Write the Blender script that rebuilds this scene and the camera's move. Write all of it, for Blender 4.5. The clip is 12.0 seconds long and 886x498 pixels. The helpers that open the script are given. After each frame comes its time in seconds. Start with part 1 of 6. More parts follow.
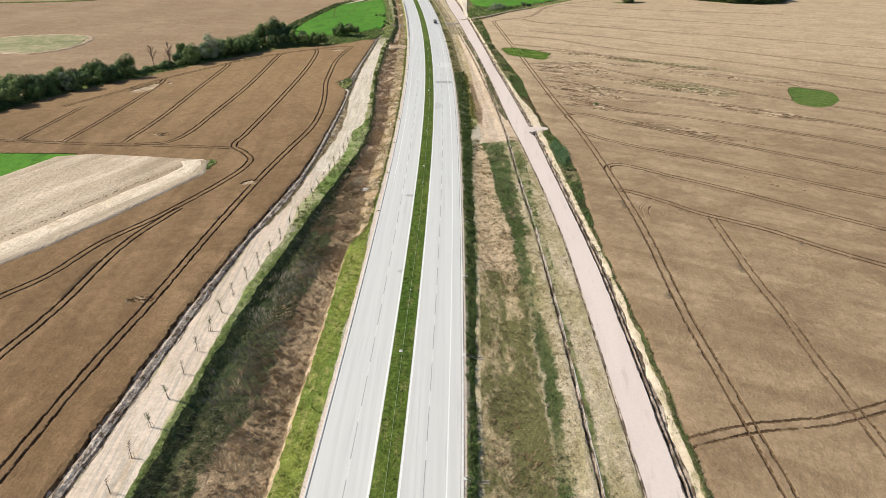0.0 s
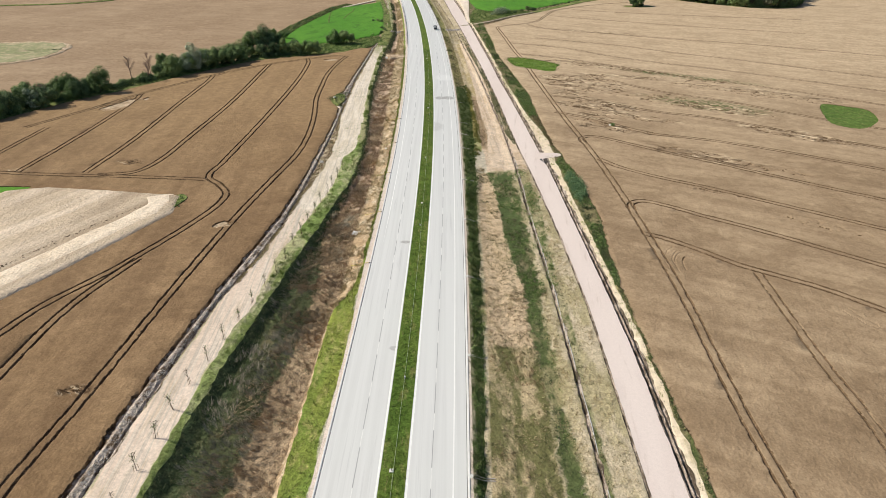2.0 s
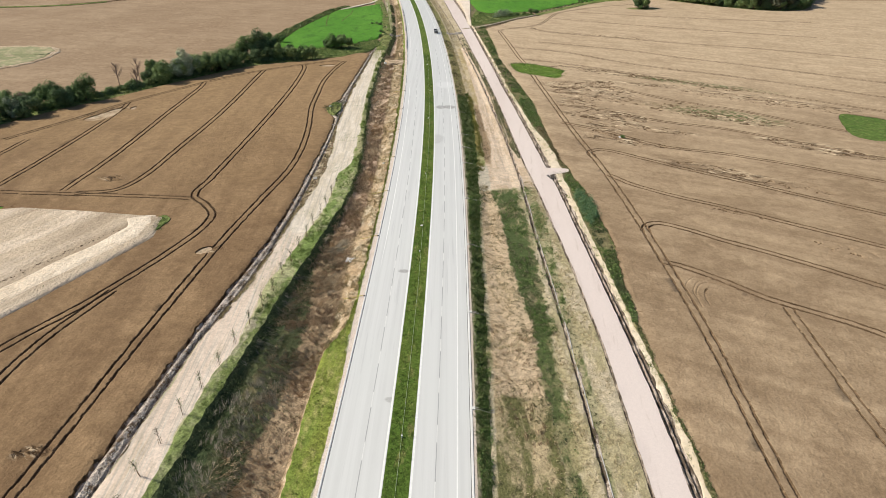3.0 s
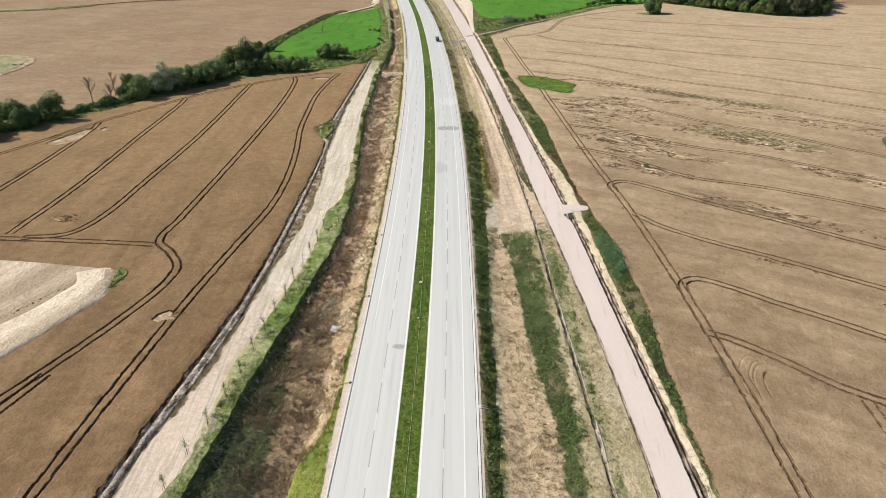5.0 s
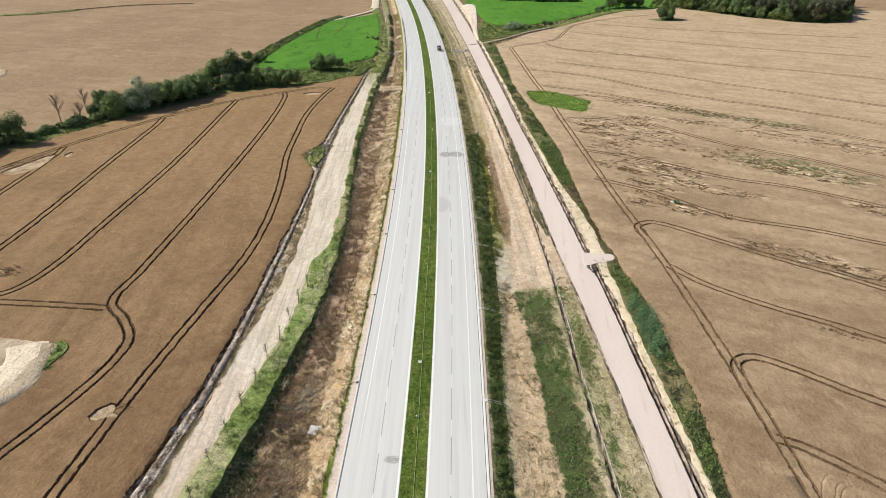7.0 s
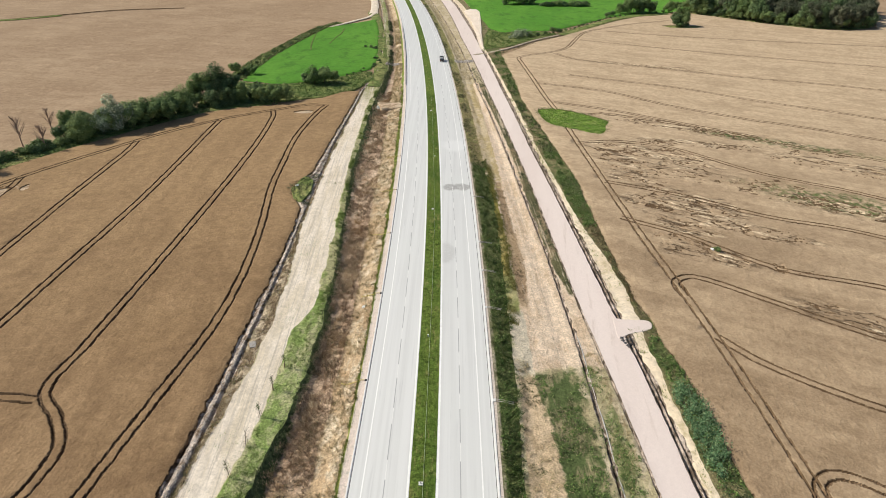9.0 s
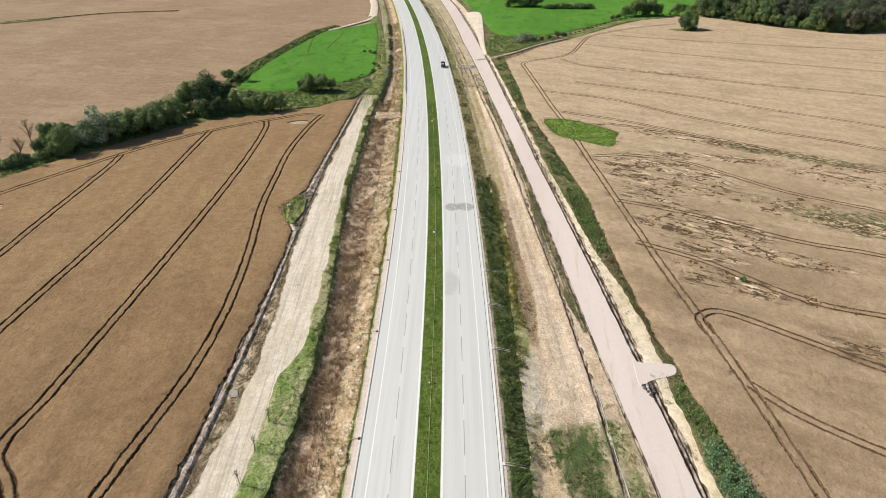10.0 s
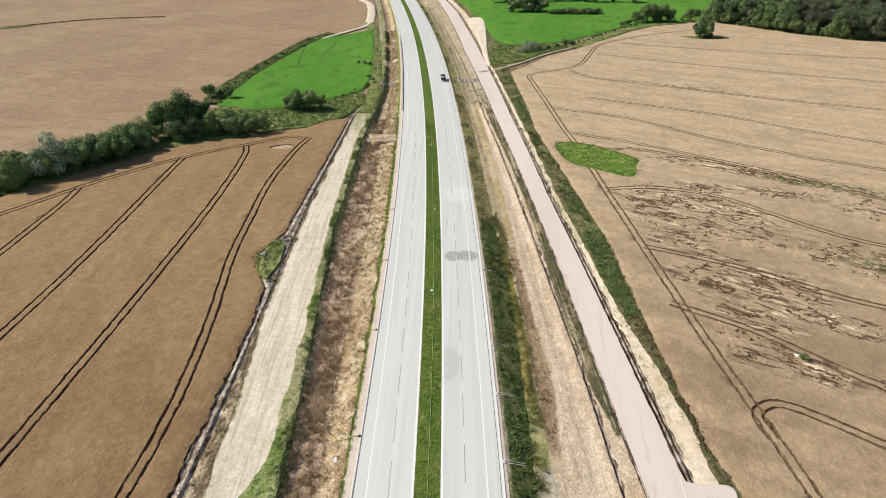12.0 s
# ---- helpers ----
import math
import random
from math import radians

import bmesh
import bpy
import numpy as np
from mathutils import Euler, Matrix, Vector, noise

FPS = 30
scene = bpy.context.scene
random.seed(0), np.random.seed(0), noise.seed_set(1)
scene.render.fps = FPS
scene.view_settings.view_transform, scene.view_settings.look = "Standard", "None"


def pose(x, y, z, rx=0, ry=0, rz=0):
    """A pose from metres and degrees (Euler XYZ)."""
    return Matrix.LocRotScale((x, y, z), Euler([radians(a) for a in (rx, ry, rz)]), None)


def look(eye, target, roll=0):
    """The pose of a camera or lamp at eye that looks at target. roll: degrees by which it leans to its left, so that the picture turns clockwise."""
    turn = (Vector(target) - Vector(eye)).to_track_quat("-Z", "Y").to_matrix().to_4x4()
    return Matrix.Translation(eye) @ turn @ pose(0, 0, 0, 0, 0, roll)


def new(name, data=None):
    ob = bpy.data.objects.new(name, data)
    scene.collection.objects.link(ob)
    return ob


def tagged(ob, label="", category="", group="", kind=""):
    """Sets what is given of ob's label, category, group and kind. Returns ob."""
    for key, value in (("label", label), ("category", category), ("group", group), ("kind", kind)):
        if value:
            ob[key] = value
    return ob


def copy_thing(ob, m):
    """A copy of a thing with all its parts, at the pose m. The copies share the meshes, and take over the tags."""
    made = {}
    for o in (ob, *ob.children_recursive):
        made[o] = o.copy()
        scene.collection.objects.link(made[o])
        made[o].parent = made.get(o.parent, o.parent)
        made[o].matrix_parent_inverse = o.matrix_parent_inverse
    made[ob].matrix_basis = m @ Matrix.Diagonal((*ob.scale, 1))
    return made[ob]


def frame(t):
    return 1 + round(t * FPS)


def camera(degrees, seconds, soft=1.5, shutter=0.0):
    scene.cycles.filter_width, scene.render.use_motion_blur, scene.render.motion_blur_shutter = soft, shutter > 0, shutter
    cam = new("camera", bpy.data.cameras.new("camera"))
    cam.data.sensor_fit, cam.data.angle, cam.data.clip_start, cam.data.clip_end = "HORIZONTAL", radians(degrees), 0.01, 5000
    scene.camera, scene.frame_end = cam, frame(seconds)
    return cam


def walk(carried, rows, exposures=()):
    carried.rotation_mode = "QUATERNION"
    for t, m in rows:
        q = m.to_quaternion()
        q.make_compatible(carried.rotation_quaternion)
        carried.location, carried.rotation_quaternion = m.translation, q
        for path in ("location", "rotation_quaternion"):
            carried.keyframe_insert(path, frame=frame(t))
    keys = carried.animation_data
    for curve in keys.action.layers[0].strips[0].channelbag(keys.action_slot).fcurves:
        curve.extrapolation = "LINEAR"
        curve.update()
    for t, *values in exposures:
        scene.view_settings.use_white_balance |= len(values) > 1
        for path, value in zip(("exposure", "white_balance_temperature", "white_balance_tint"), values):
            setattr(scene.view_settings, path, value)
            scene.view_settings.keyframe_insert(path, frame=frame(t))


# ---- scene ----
cam = camera(73.0, 12.0, soft=0.55)
PATH = [
    (0.0, -0.198, -0.439, 78.562, -29.588, 0.373, 0.376),
    (0.5, -0.225, 6.843, 78.837, -29.632, 0.374, 0.383),
    (1.0, -0.338, 14.115, 79.095, -29.672, 0.377, 0.394),
    (1.5, -0.504, 21.379, 79.335, -29.708, 0.383, 0.408),
    (2.0, -0.701, 28.636, 79.558, -29.741, 0.392, 0.423),
    (2.5, -0.914, 35.887, 79.765, -29.770, 0.402, 0.441),
    (3.0, -1.131, 43.134, 79.956, -29.795, 0.414, 0.460),
    (3.5, -1.348, 50.377, 80.133, -29.817, 0.429, 0.480),
    (4.0, -1.563, 57.620, 80.294, -29.836, 0.445, 0.501),
    (4.5, -1.780, 64.861, 80.442, -29.853, 0.462, 0.522),
    (5.0, -2.002, 72.104, 80.577, -29.867, 0.481, 0.542),
    (5.5, -2.235, 79.348, 80.699, -29.879, 0.501, 0.563),
    (6.0, -2.485, 86.597, 80.809, -29.889, 0.523, 0.582),
    (6.5, -2.758, 93.850, 80.907, -29.896, 0.546, 0.600),
    (7.0, -3.056, 101.109, 80.995, -29.903, 0.569, 0.616),
    (7.5, -3.382, 108.376, 81.072, -29.907, 0.593, 0.630),
    (8.0, -3.733, 115.652, 81.140, -29.911, 0.619, 0.641),
    (8.5, -4.102, 122.938, 81.198, -29.914, 0.644, 0.650),
    (9.0, -4.477, 130.235, 81.248, -29.915, 0.670, 0.655),
    (9.5, -4.840, 137.546, 81.290, -29.917, 0.696, 0.656),
    (10.0, -5.165, 144.870, 81.325, -29.918, 0.723, 0.653),
    (10.5, -5.419, 152.210, 81.353, -29.918, 0.749, 0.645),
    (11.0, -5.557, 159.566, 81.375, -29.919, 0.776, 0.633),
    (11.5, -5.527, 166.941, 81.391, -29.920, 0.802, 0.615),
    (12.0, -5.264, 174.335, 81.403, -29.922, 0.828, 0.591),
]
walk(cam, [(t, pose(x, y, z, 90 + tilt, 0, turn) @ pose(0, 0, 0, 0, 0, roll)) for t, x, y, z, tilt, turn, roll in PATH])

# ---------------------------------------------------------------- light
SUN_EL, SUN_AZ = 41.0, -80.0          # height, and compass angle from +y towards +x
world = bpy.data.worlds.new("world")
scene.world = world
world.use_nodes = True
wn = world.node_tree
sky = wn.nodes.new("ShaderNodeTexSky")
sky.sky_type, sky.sun_disc = "NISHITA", False
sky.sun_elevation, sky.sun_rotation = radians(SUN_EL), radians(SUN_AZ)
wn.nodes["Background"].inputs["Strength"].default_value = 0.082
wn.links.new(sky.outputs[0], wn.nodes["Background"].inputs["Color"])
sun = new("sun", bpy.data.lights.new("sun", "SUN"))
sun.data.energy, sun.data.angle, sun.data.color = 4.85, radians(0.55), (1.0, 0.93, 0.80)
sv = Vector((math.sin(radians(SUN_AZ)) * math.cos(radians(SUN_EL)), math.cos(radians(SUN_AZ)) * math.cos(radians(SUN_EL)), math.sin(radians(SUN_EL))))
sun.matrix_world = look(sv * 300, (0, 0, 0))
scene.view_settings.exposure = 0.0

# ---------------------------------------------------------------- materials


class Mat:
    """A small node-graph builder on a Principled surface."""

    def __init__(self, name, rough=0.9, spec=0.2, metal=0.0):
        self.m = bpy.data.materials.new(name)
        self.m.use_nodes = True
        self.t = self.m.node_tree
        self.b = self.t.nodes["Principled BSDF"]
        self.b.inputs["Roughness"].default_value = rough
        self.b.inputs["Specular IOR Level"].default_value = spec
        self.b.inputs["Metallic"].default_value = metal
        self.pos = self.t.nodes.new("ShaderNodeNewGeometry").outputs["Position"]

    def put(self, sock, v):
        if isinstance(v, bpy.types.NodeSocket):
            self.t.links.new(v, sock)
        elif isinstance(v, (tuple, list)) and len(v) == 3 and sock.type == "RGBA":
            sock.default_value = (*v, 1)
        else:
            sock.default_value = v

    def scaled(self, sx, sy, sz=1.0, turn=0.0, vec=None):
        n = self.t.nodes.new("ShaderNodeMapping")
        n.vector_type = "TEXTURE"
        self.put(n.inputs["Vector"], vec or self.pos)
        n.inputs["Scale"].default_value = (1 / sx, 1 / sy, 1 / sz)
        n.inputs["Rotation"].default_value = (0, 0, radians(turn))
        return n.outputs[0]

    def noise(self, scale, detail=4.0, rough=0.6, vec=None, warp=0.0):
        n = self.t.nodes.new("ShaderNodeTexNoise")
        self.put(n.inputs["Vector"], vec or self.pos)
        n.inputs["Scale"].default_value, n.inputs["Detail"].default_value = scale, detail
        n.inputs["Roughness"].default_value, n.inputs["Distortion"].default_value = rough, warp
        return n.outputs["Fac"]

    def ramp(self, v, lo, hi, a=0.0, b=1.0):
        n = self.t.nodes.new("ShaderNodeMapRange")
        n.interpolation_type = "SMOOTHSTEP"
        self.put(n.inputs["Value"], v)
        for k, x in zip(("From Min", "From Max", "To Min", "To Max"), (lo, hi, a, b)):
            self.put(n.inputs[k], x)
        return n.outputs[0]

    def math(self, op, a, b=0.0):
        n = self.t.nodes.new("ShaderNodeMath")
        n.operation = op
        self.put(n.inputs[0], a)
        self.put(n.inputs[1], b)
        return n.outputs[0]

    def mix(self, f, a, b, blend="MIX"):
        n = self.t.nodes.new("ShaderNodeMix")
        n.data_type, n.blend_type = "RGBA", blend
        self.put(n.inputs[0], f)
        self.put(n.inputs[6], a)
        self.put(n.inputs[7], b)
        return n.outputs[2]

    def uv(self):
        n = self.t.nodes.new("ShaderNodeUVMap")
        n.uv_map = "across"
        s = self.t.nodes.new("ShaderNodeSeparateXYZ")
        self.t.links.new(n.outputs[0], s.inputs[0])
        return s.outputs[0], s.outputs[1]

    def offset(self):
        """The offset across the road and the station along it."""
        n = self.t.nodes.new("ShaderNodeUVMap")
        n.uv_map = "place"
        s = self.t.nodes.new("ShaderNodeSeparateXYZ")
        self.t.links.new(n.outputs[0], s.inputs[0])
        return s.outputs[0], s.outputs[1]

    def line(self, station, text):
        """A boundary as 'station:offset' pairs; answers the offset at the station."""
        a = [[float(v) for v in p.split(":")] for p in text.split()]
        if len(a) == 1:
            return a[0][1]
        s0, s1 = a[0][0], a[-1][0]
        lo, hi = min(v for _, v in a), max(v for _, v in a) + 0.01
        n = self.t.nodes.new("ShaderNodeMapRange")
        self.put(n.inputs["Value"], station)
        n.inputs["From Min"].default_value, n.inputs["From Max"].default_value = s0, s1
        r = self.t.nodes.new("ShaderNodeValToRGB")
        self.t.links.new(n.outputs[0], r.inputs[0])
        el = r.color_ramp.elements
        while len(el) < len(a):
            el.new(0.5)
        for e, (st, v) in zip(el, a):
            e.position = (st - s0) / (s1 - s0)
        for e, (st, v) in zip(el, a):
            e.color = ((v - lo) / (hi - lo),) * 3 + (1,)
        return self.math("ADD", self.math("MULTIPLY", r.outputs[0], hi - lo), lo)

    def band(self, left, right, s0, s1, soft=0.35, wob=1.2, ends=5.0):
        """1 between two boundaries and two stations, with ragged edges."""
        d, st = self.offset()
        w = self.math("MULTIPLY", self.math("SUBTRACT", self.noise(0.3, 6, 0.7), 0.5), wob * 3)
        w2 = self.math("MULTIPLY", self.math("SUBTRACT", self.noise(0.15, 5, 0.65), 0.5), ends * 3)
        dd, ss = self.math("ADD", d, w), self.math("ADD", st, w2)
        k = self.ramp(self.math("SUBTRACT", dd, self.line(st, left)), -soft, soft)
        k = self.math("MULTIPLY", k, self.ramp(self.math("SUBTRACT", self.line(st, right), dd), -soft, soft))
        k = self.math("MULTIPLY", k, self.ramp(ss, s0 - 1.0, s0 + 1.0))
        return self.math("MULTIPLY", k, self.ramp(ss, s1 - 1.0, s1 + 1.0, 1.0, 0.0))

    def xyz(self):
        s = self.t.nodes.new("ShaderNodeSeparateXYZ")
        self.t.links.new(self.pos, s.inputs[0])
        return s.outputs

    def island(self):
        return self.t.nodes.new("ShaderNodeNewGeometry").outputs["Random Per Island"]

    def each(self):
        return self.t.nodes.new("ShaderNodeObjectInfo").outputs["Random"]

    def blob(self, x, y, rx, ry, soft=0.35, wob=0.5, turn=0.0, scale=0.08):
        """1 inside a wobbling ellipse about (x, y), 0 outside."""
        n = self.t.nodes.new("ShaderNodeMapping")
        n.vector_type = "TEXTURE"
        self.put(n.inputs["Vector"], self.pos)
        n.inputs["Location"].default_value = (x, y, 0)
        n.inputs["Rotation"].default_value = (0, 0, radians(turn))
        n.inputs["Scale"].default_value = (rx, ry, 1e4)
        ln = self.t.nodes.new("ShaderNodeVectorMath")
        ln.operation = "LENGTH"
        self.t.links.new(n.outputs[0], ln.inputs[0])
        w = self.math("MULTIPLY", self.math("SUBTRACT", self.noise(scale, 5, 0.65), 0.5), wob * 2)
        return self.ramp(self.math("ADD", ln.outputs["Value"], w), 1.0 - soft, 1.0 + soft, 1.0, 0.0)

    def color(self, c):
        self.put(self.b.inputs["Base Color"], c)

    def bump(self, h, dist, strength=1.0):
        n = self.t.nodes.new("ShaderNodeBump")
        n.inputs["Strength"].default_value, n.inputs["Distance"].default_value = strength, dist
        self.put(n.inputs["Height"], h)
        self.t.links.new(n.outputs[0], self.b.inputs["Normal"])


def ground_mat(name, c1, c2, c3, big=0.06, mid=0.5, fine=4.0, cover=0.5, contrast=0.45, relief=0.15, stretch=1.0, left=None, right=None, lw=1.0, rw=1.0, then=None, turn=0.0, streak=None, beyond=None):
    """Soil or low growth: c1 and c2 in broad patches, c3 in small ones, fine grain, and neighbours creeping in from the edges."""
    m = Mat(name, 0.95, 0.1)
    v = m.scaled(1.0, 1.0 / stretch, 1.0, turn)
    col = m.mix(m.ramp(m.noise(big, 5, 0.6, v), 0.38, 0.62), c1, c2)
    col = m.mix(m.ramp(m.noise(mid, 6, 0.68, v, 0.4), cover - 0.07, cover + 0.09), c3, col)
    if then:
        far = m.mix(m.ramp(m.noise(mid, 6, 0.68, v, 0.4), 0.42, 0.6), then[1], then[2])
        col = m.mix(m.ramp(m.math("ADD", m.xyz()[1], m.math("MULTIPLY", m.noise(0.25, 4), 16.0)), then[0] + 4, then[0] + 10), col, far)
    if beyond:
        far = m.mix(m.ramp(m.noise(mid, 6, 0.68, v, 0.4), 0.42, 0.6), beyond[1], beyond[2])
        col = m.mix(m.ramp(m.math("ADD", m.xyz()[1], m.math("MULTIPLY", m.noise(0.12, 4), 40.0)), beyond[0], beyond[0] + 36), col, far)
    if streak:
        for f, lo in ((1.1, 0.56), (2.3, 0.58)):
            col = m.mix(m.ramp(m.noise(f, 3, 0.5, m.scaled(1.0, 0.02, 1.0, turn + 3.0)), lo, lo + 0.07, 0.0, 0.6), col, streak)
            col = m.mix(m.ramp(m.noise(f * 1.3, 3, 0.5, m.scaled(1.0, 0.02, 1.0, turn + 3.0)), lo, lo + 0.06, 0.0, 0.5), col, tuple(v * 0.66 for v in streak))
    u, w = m.uv() if (left or right) else (None, None)
    wob = m.math("MULTIPLY", m.math("SUBTRACT", m.noise(0.35, 6, 0.7, v), 0.5), 6.0)
    if left:
        col = m.mix(m.ramp(m.math("ADD", u, m.math("MULTIPLY", wob, lw)), lw * -0.25, lw * 0.45, 1, 0), col, left)
    if right:
        col = m.mix(m.ramp(m.math("ADD", w, m.math("MULTIPLY", wob, rw)), rw * -0.25, rw * 0.45, 1, 0), col, right)
    g = m.noise(fine, 3, 0.7)
    g2 = m.noise(fine * 0.3, 4, 0.7)
    col = m.mix(1.0, col, m.mix(m.ramp(g, 0.25, 0.75), (1 - contrast,) * 3, (1 + contrast,) * 3), "MULTIPLY")
    col = m.mix(1.0, col, m.mix(m.ramp(g2, 0.3, 0.7), (1 - contrast * 0.6,) * 3, (1 + contrast * 0.6,) * 3), "MULTIPLY")
    m.color(col)
    m.bump(m.math("ADD", g, m.math("MULTIPLY", g2, 1.6)), relief)
    return m.m


def banded(name, base, bands, contrast=0.34, relief=0.25, stretch=2.0, streak=None):
    """Ground made of bands along the road, each with two colours in patches, under fine grain."""
    m = Mat(name, 0.95, 0.1)
    v = m.scaled(1.0, 1.0 / stretch)
    p0, p1 = m.noise(0.10, 5, 0.62, v, 0.5), m.noise(0.34, 6, 0.68, v, 0.5)
    both = m.math("ADD", m.math("MULTIPLY", p0, 0.55), m.math("MULTIPLY", p1, 0.45))

    def two(a, b, mid=0.5):
        return m.mix(m.ramp(both, mid - 0.055, mid + 0.055), a, b)
    col = two(*base)
    for left, right, s0, s1, a, b, *more in bands:
        col = m.mix(m.band(left, right, s0, s1, *more[1:]), col, two(a, b, more[0] if more else 0.5))
    if streak:
        for f, lo, k in ((1.1, 0.56, 1.0), (2.3, 0.58, 0.62)):
            line = m.ramp(m.noise(f, 3, 0.5, m.scaled(1.0, 0.02, 1.0, streak[1])), lo, lo + 0.07, 0.0, 0.5)
            col = m.mix(m.math("MULTIPLY", line, m.band(*streak[2:])), col, tuple(c * k for c in streak[0]))
    g, g2 = m.noise(2.6, 4, 0.7), m.noise(0.75, 4, 0.7)
    col = m.mix(1.0, col, m.mix(m.ramp(g, 0.28, 0.72), (1 - contrast,) * 3, (1 + contrast,) * 3), "MULTIPLY")
    col = m.mix(1.0, col, m.mix(m.ramp(g2, 0.3, 0.7), (1 - contrast * 0.7,) * 3, (1 + contrast * 0.7,) * 3), "MULTIPLY")
    m.color(col)
    m.bump(m.math("ADD", g, m.math("MULTIPLY", g2, 1.8)), relief)
    return m.m


def plain(name, c, rough=0.6, var=0.15, scale=3.0, spec=0.3, metal=0.0, grain=0.0):
    m = Mat(name, rough, spec, metal)
    f = m.ramp(m.noise(scale, 4, 0.65), 0.25, 0.75)
    m.color(m.mix(1.0, c, m.mix(f, (1 - var,) * 3, (1 + var,) * 3), "MULTIPLY"))
    if grain:
        m.bump(m.noise(scale * 4, 3), grain)
    return m.m


def growth(name, c1, c2, c3=None, rough=0.75, tint=0.0):
    """Leaves and blades: each one its own shade between c1, c2 and a few c3."""
    m = Mat(name, rough, 0.15)
    r = m.island()
    col = m.mix(m.ramp(r, 0.0, 1.0), c1, c2)
    if c3:
        col = m.mix(m.ramp(m.math("FRACT", m.math("MULTIPLY", r, 7.31)), 0.7, 0.85), col, c3)
    col = m.mix(m.ramp(m.noise(0.12, 4), 0.35, 0.65), m.mix(1.0, col, (0.72, 0.72, 0.72), "MULTIPLY"), col)
    if tint:
        col = m.mix(m.each(), m.mix(1.0, col, (1 - tint, 1 - tint * 0.8, 1 - tint), "MULTIPLY"), m.mix(1.0, col, (1 + tint * 1.1, 1 + tint * 0.7, 1 + tint * 0.6), "MULTIPLY"))
    m.color(col)
    return m.m


def wheat_mat(name, c1, c2, dark, lean=0.0, row=0.0, blobs=(), pale=None, shoots=(), paler=None, grain=1.0):
    """Ripe wheat: broad tone, sowing streaks, granular ears, flattened patches with pale swirls and shade painted dark
    into their hollows.
    """
    m = Mat(name, 0.92, 0.12)
    v = m.scaled(1.0, 0.22, 1.0, lean)
    col = m.mix(m.ramp(m.noise(0.018, 5, 0.6), 0.36, 0.64), c1, c2)
    streak = dark
    if paler:
        ripe = m.ramp(m.math("ADD", m.xyz()[1], m.math("MULTIPLY", m.noise(0.012, 4), 120.0)), paler[0] + 60, paler[1] + 60)
        col = m.mix(ripe, col, paler[2])
        streak = m.mix(ripe, dark, tuple(0.45 * a + 0.55 * b for a, b in zip(dark, paler[2])))
    col = m.mix(m.ramp(m.noise(0.16, 2, 0.5, v), 0.40, 0.66, 0.0, 0.50), col, streak)
    col = m.mix(m.ramp(m.noise(0.045, 6, 0.62, None, 0.8), 0.47, 0.66, 0.0, 0.60), col, streak)
    col = m.mix(m.ramp(m.noise(0.11, 5, 0.6, None, 0.6), 0.54, 0.68, 0.0, 0.45), col, (c2[0] * 1.18, c2[1] * 1.18, c2[2] * 1.18))
    col = m.mix(m.ramp(m.noise(0.7, 3, 0.55), 0.42, 0.7, 0.0, 0.25), col, dark)
    if row:
        r = m.noise(0.22, 2, 0.5, m.scaled(1.0, 0.012, 1.0, row))
        col = m.mix(m.ramp(r, 0.46, 0.66, 0.0, 0.36), col, streak)
    h = m.math("ADD", m.math("MULTIPLY", m.noise(0.5, 4, 0.6, None, 0.5), 0.6), m.math("MULTIPLY", m.noise(1.15, 3, 0.55, None, 0.5), 0.75))
    if blobs:
        mask = None
        for b in blobs:
            k = m.blob(*b)
            mask = k if mask is None else m.math("MAXIMUM", mask, k)
        sv1 = m.noise(0.16, 7, 0.75, m.scaled(0.55, 2.2, 1.0, -30.0), 1.0)
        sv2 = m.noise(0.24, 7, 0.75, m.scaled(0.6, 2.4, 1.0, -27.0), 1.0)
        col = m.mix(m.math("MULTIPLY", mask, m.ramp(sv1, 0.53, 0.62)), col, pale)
        # Sunken streaks are coloured darker, giving the hollows their shade.
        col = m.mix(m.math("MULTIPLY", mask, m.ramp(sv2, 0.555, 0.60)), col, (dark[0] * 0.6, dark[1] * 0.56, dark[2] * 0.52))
        h = m.math("SUBTRACT", h, m.math("MULTIPLY", mask, m.ramp(sv2, 0.52, 0.64, 0.0, 1.4)))
    for b in shoots:
        k = m.math("MULTIPLY", m.blob(*b), m.ramp(m.noise(0.5, 5, 0.7), 0.42, 0.62))
        col = m.mix(k, col, (0.10, 0.13, 0.045))
    g = m.noise(2.2, 4, 0.62)
    g1 = m.noise(6.0, 2, 0.6)
    g0 = m.noise(0.42, 4, 0.6, None, 0.4)
    col = m.mix(1.0, col, m.mix(m.ramp(g0, 0.32, 0.68), (0.90, 0.89, 0.88), (1.08, 1.08, 1.08)), "MULTIPLY")
    specks = m.ramp(m.noise(1.5, 3, 0.6), 0.60, 0.70, 0.0, 0.42 * grain)
    col = m.mix(specks, col, m.mix(1.0, dark, (0.78, 0.74, 0.70), "MULTIPLY"))
    col = m.mix(1.0, col, m.mix(m.ramp(g, 0.34, 0.66), tuple(1 - v * grain for v in (0.17, 0.19, 0.21)), tuple(1 + v * grain for v in (0.13, 0.14, 0.15))), "MULTIPLY")
    col = m.mix(1.0, col, m.mix(m.ramp(g1, 0.32, 0.68), (1 - 0.11 * grain,) * 3, (1 + 0.10 * grain,) * 3), "MULTIPLY")
    m.color(col)
    m.bump(m.math("ADD", m.math("ADD", h, m.math("MULTIPLY", g0, 0.9)), m.math("ADD", m.math("MULTIPLY", g, 0.40), m.math("MULTIPLY", g1, 0.10))), 0.22)
    return m.m


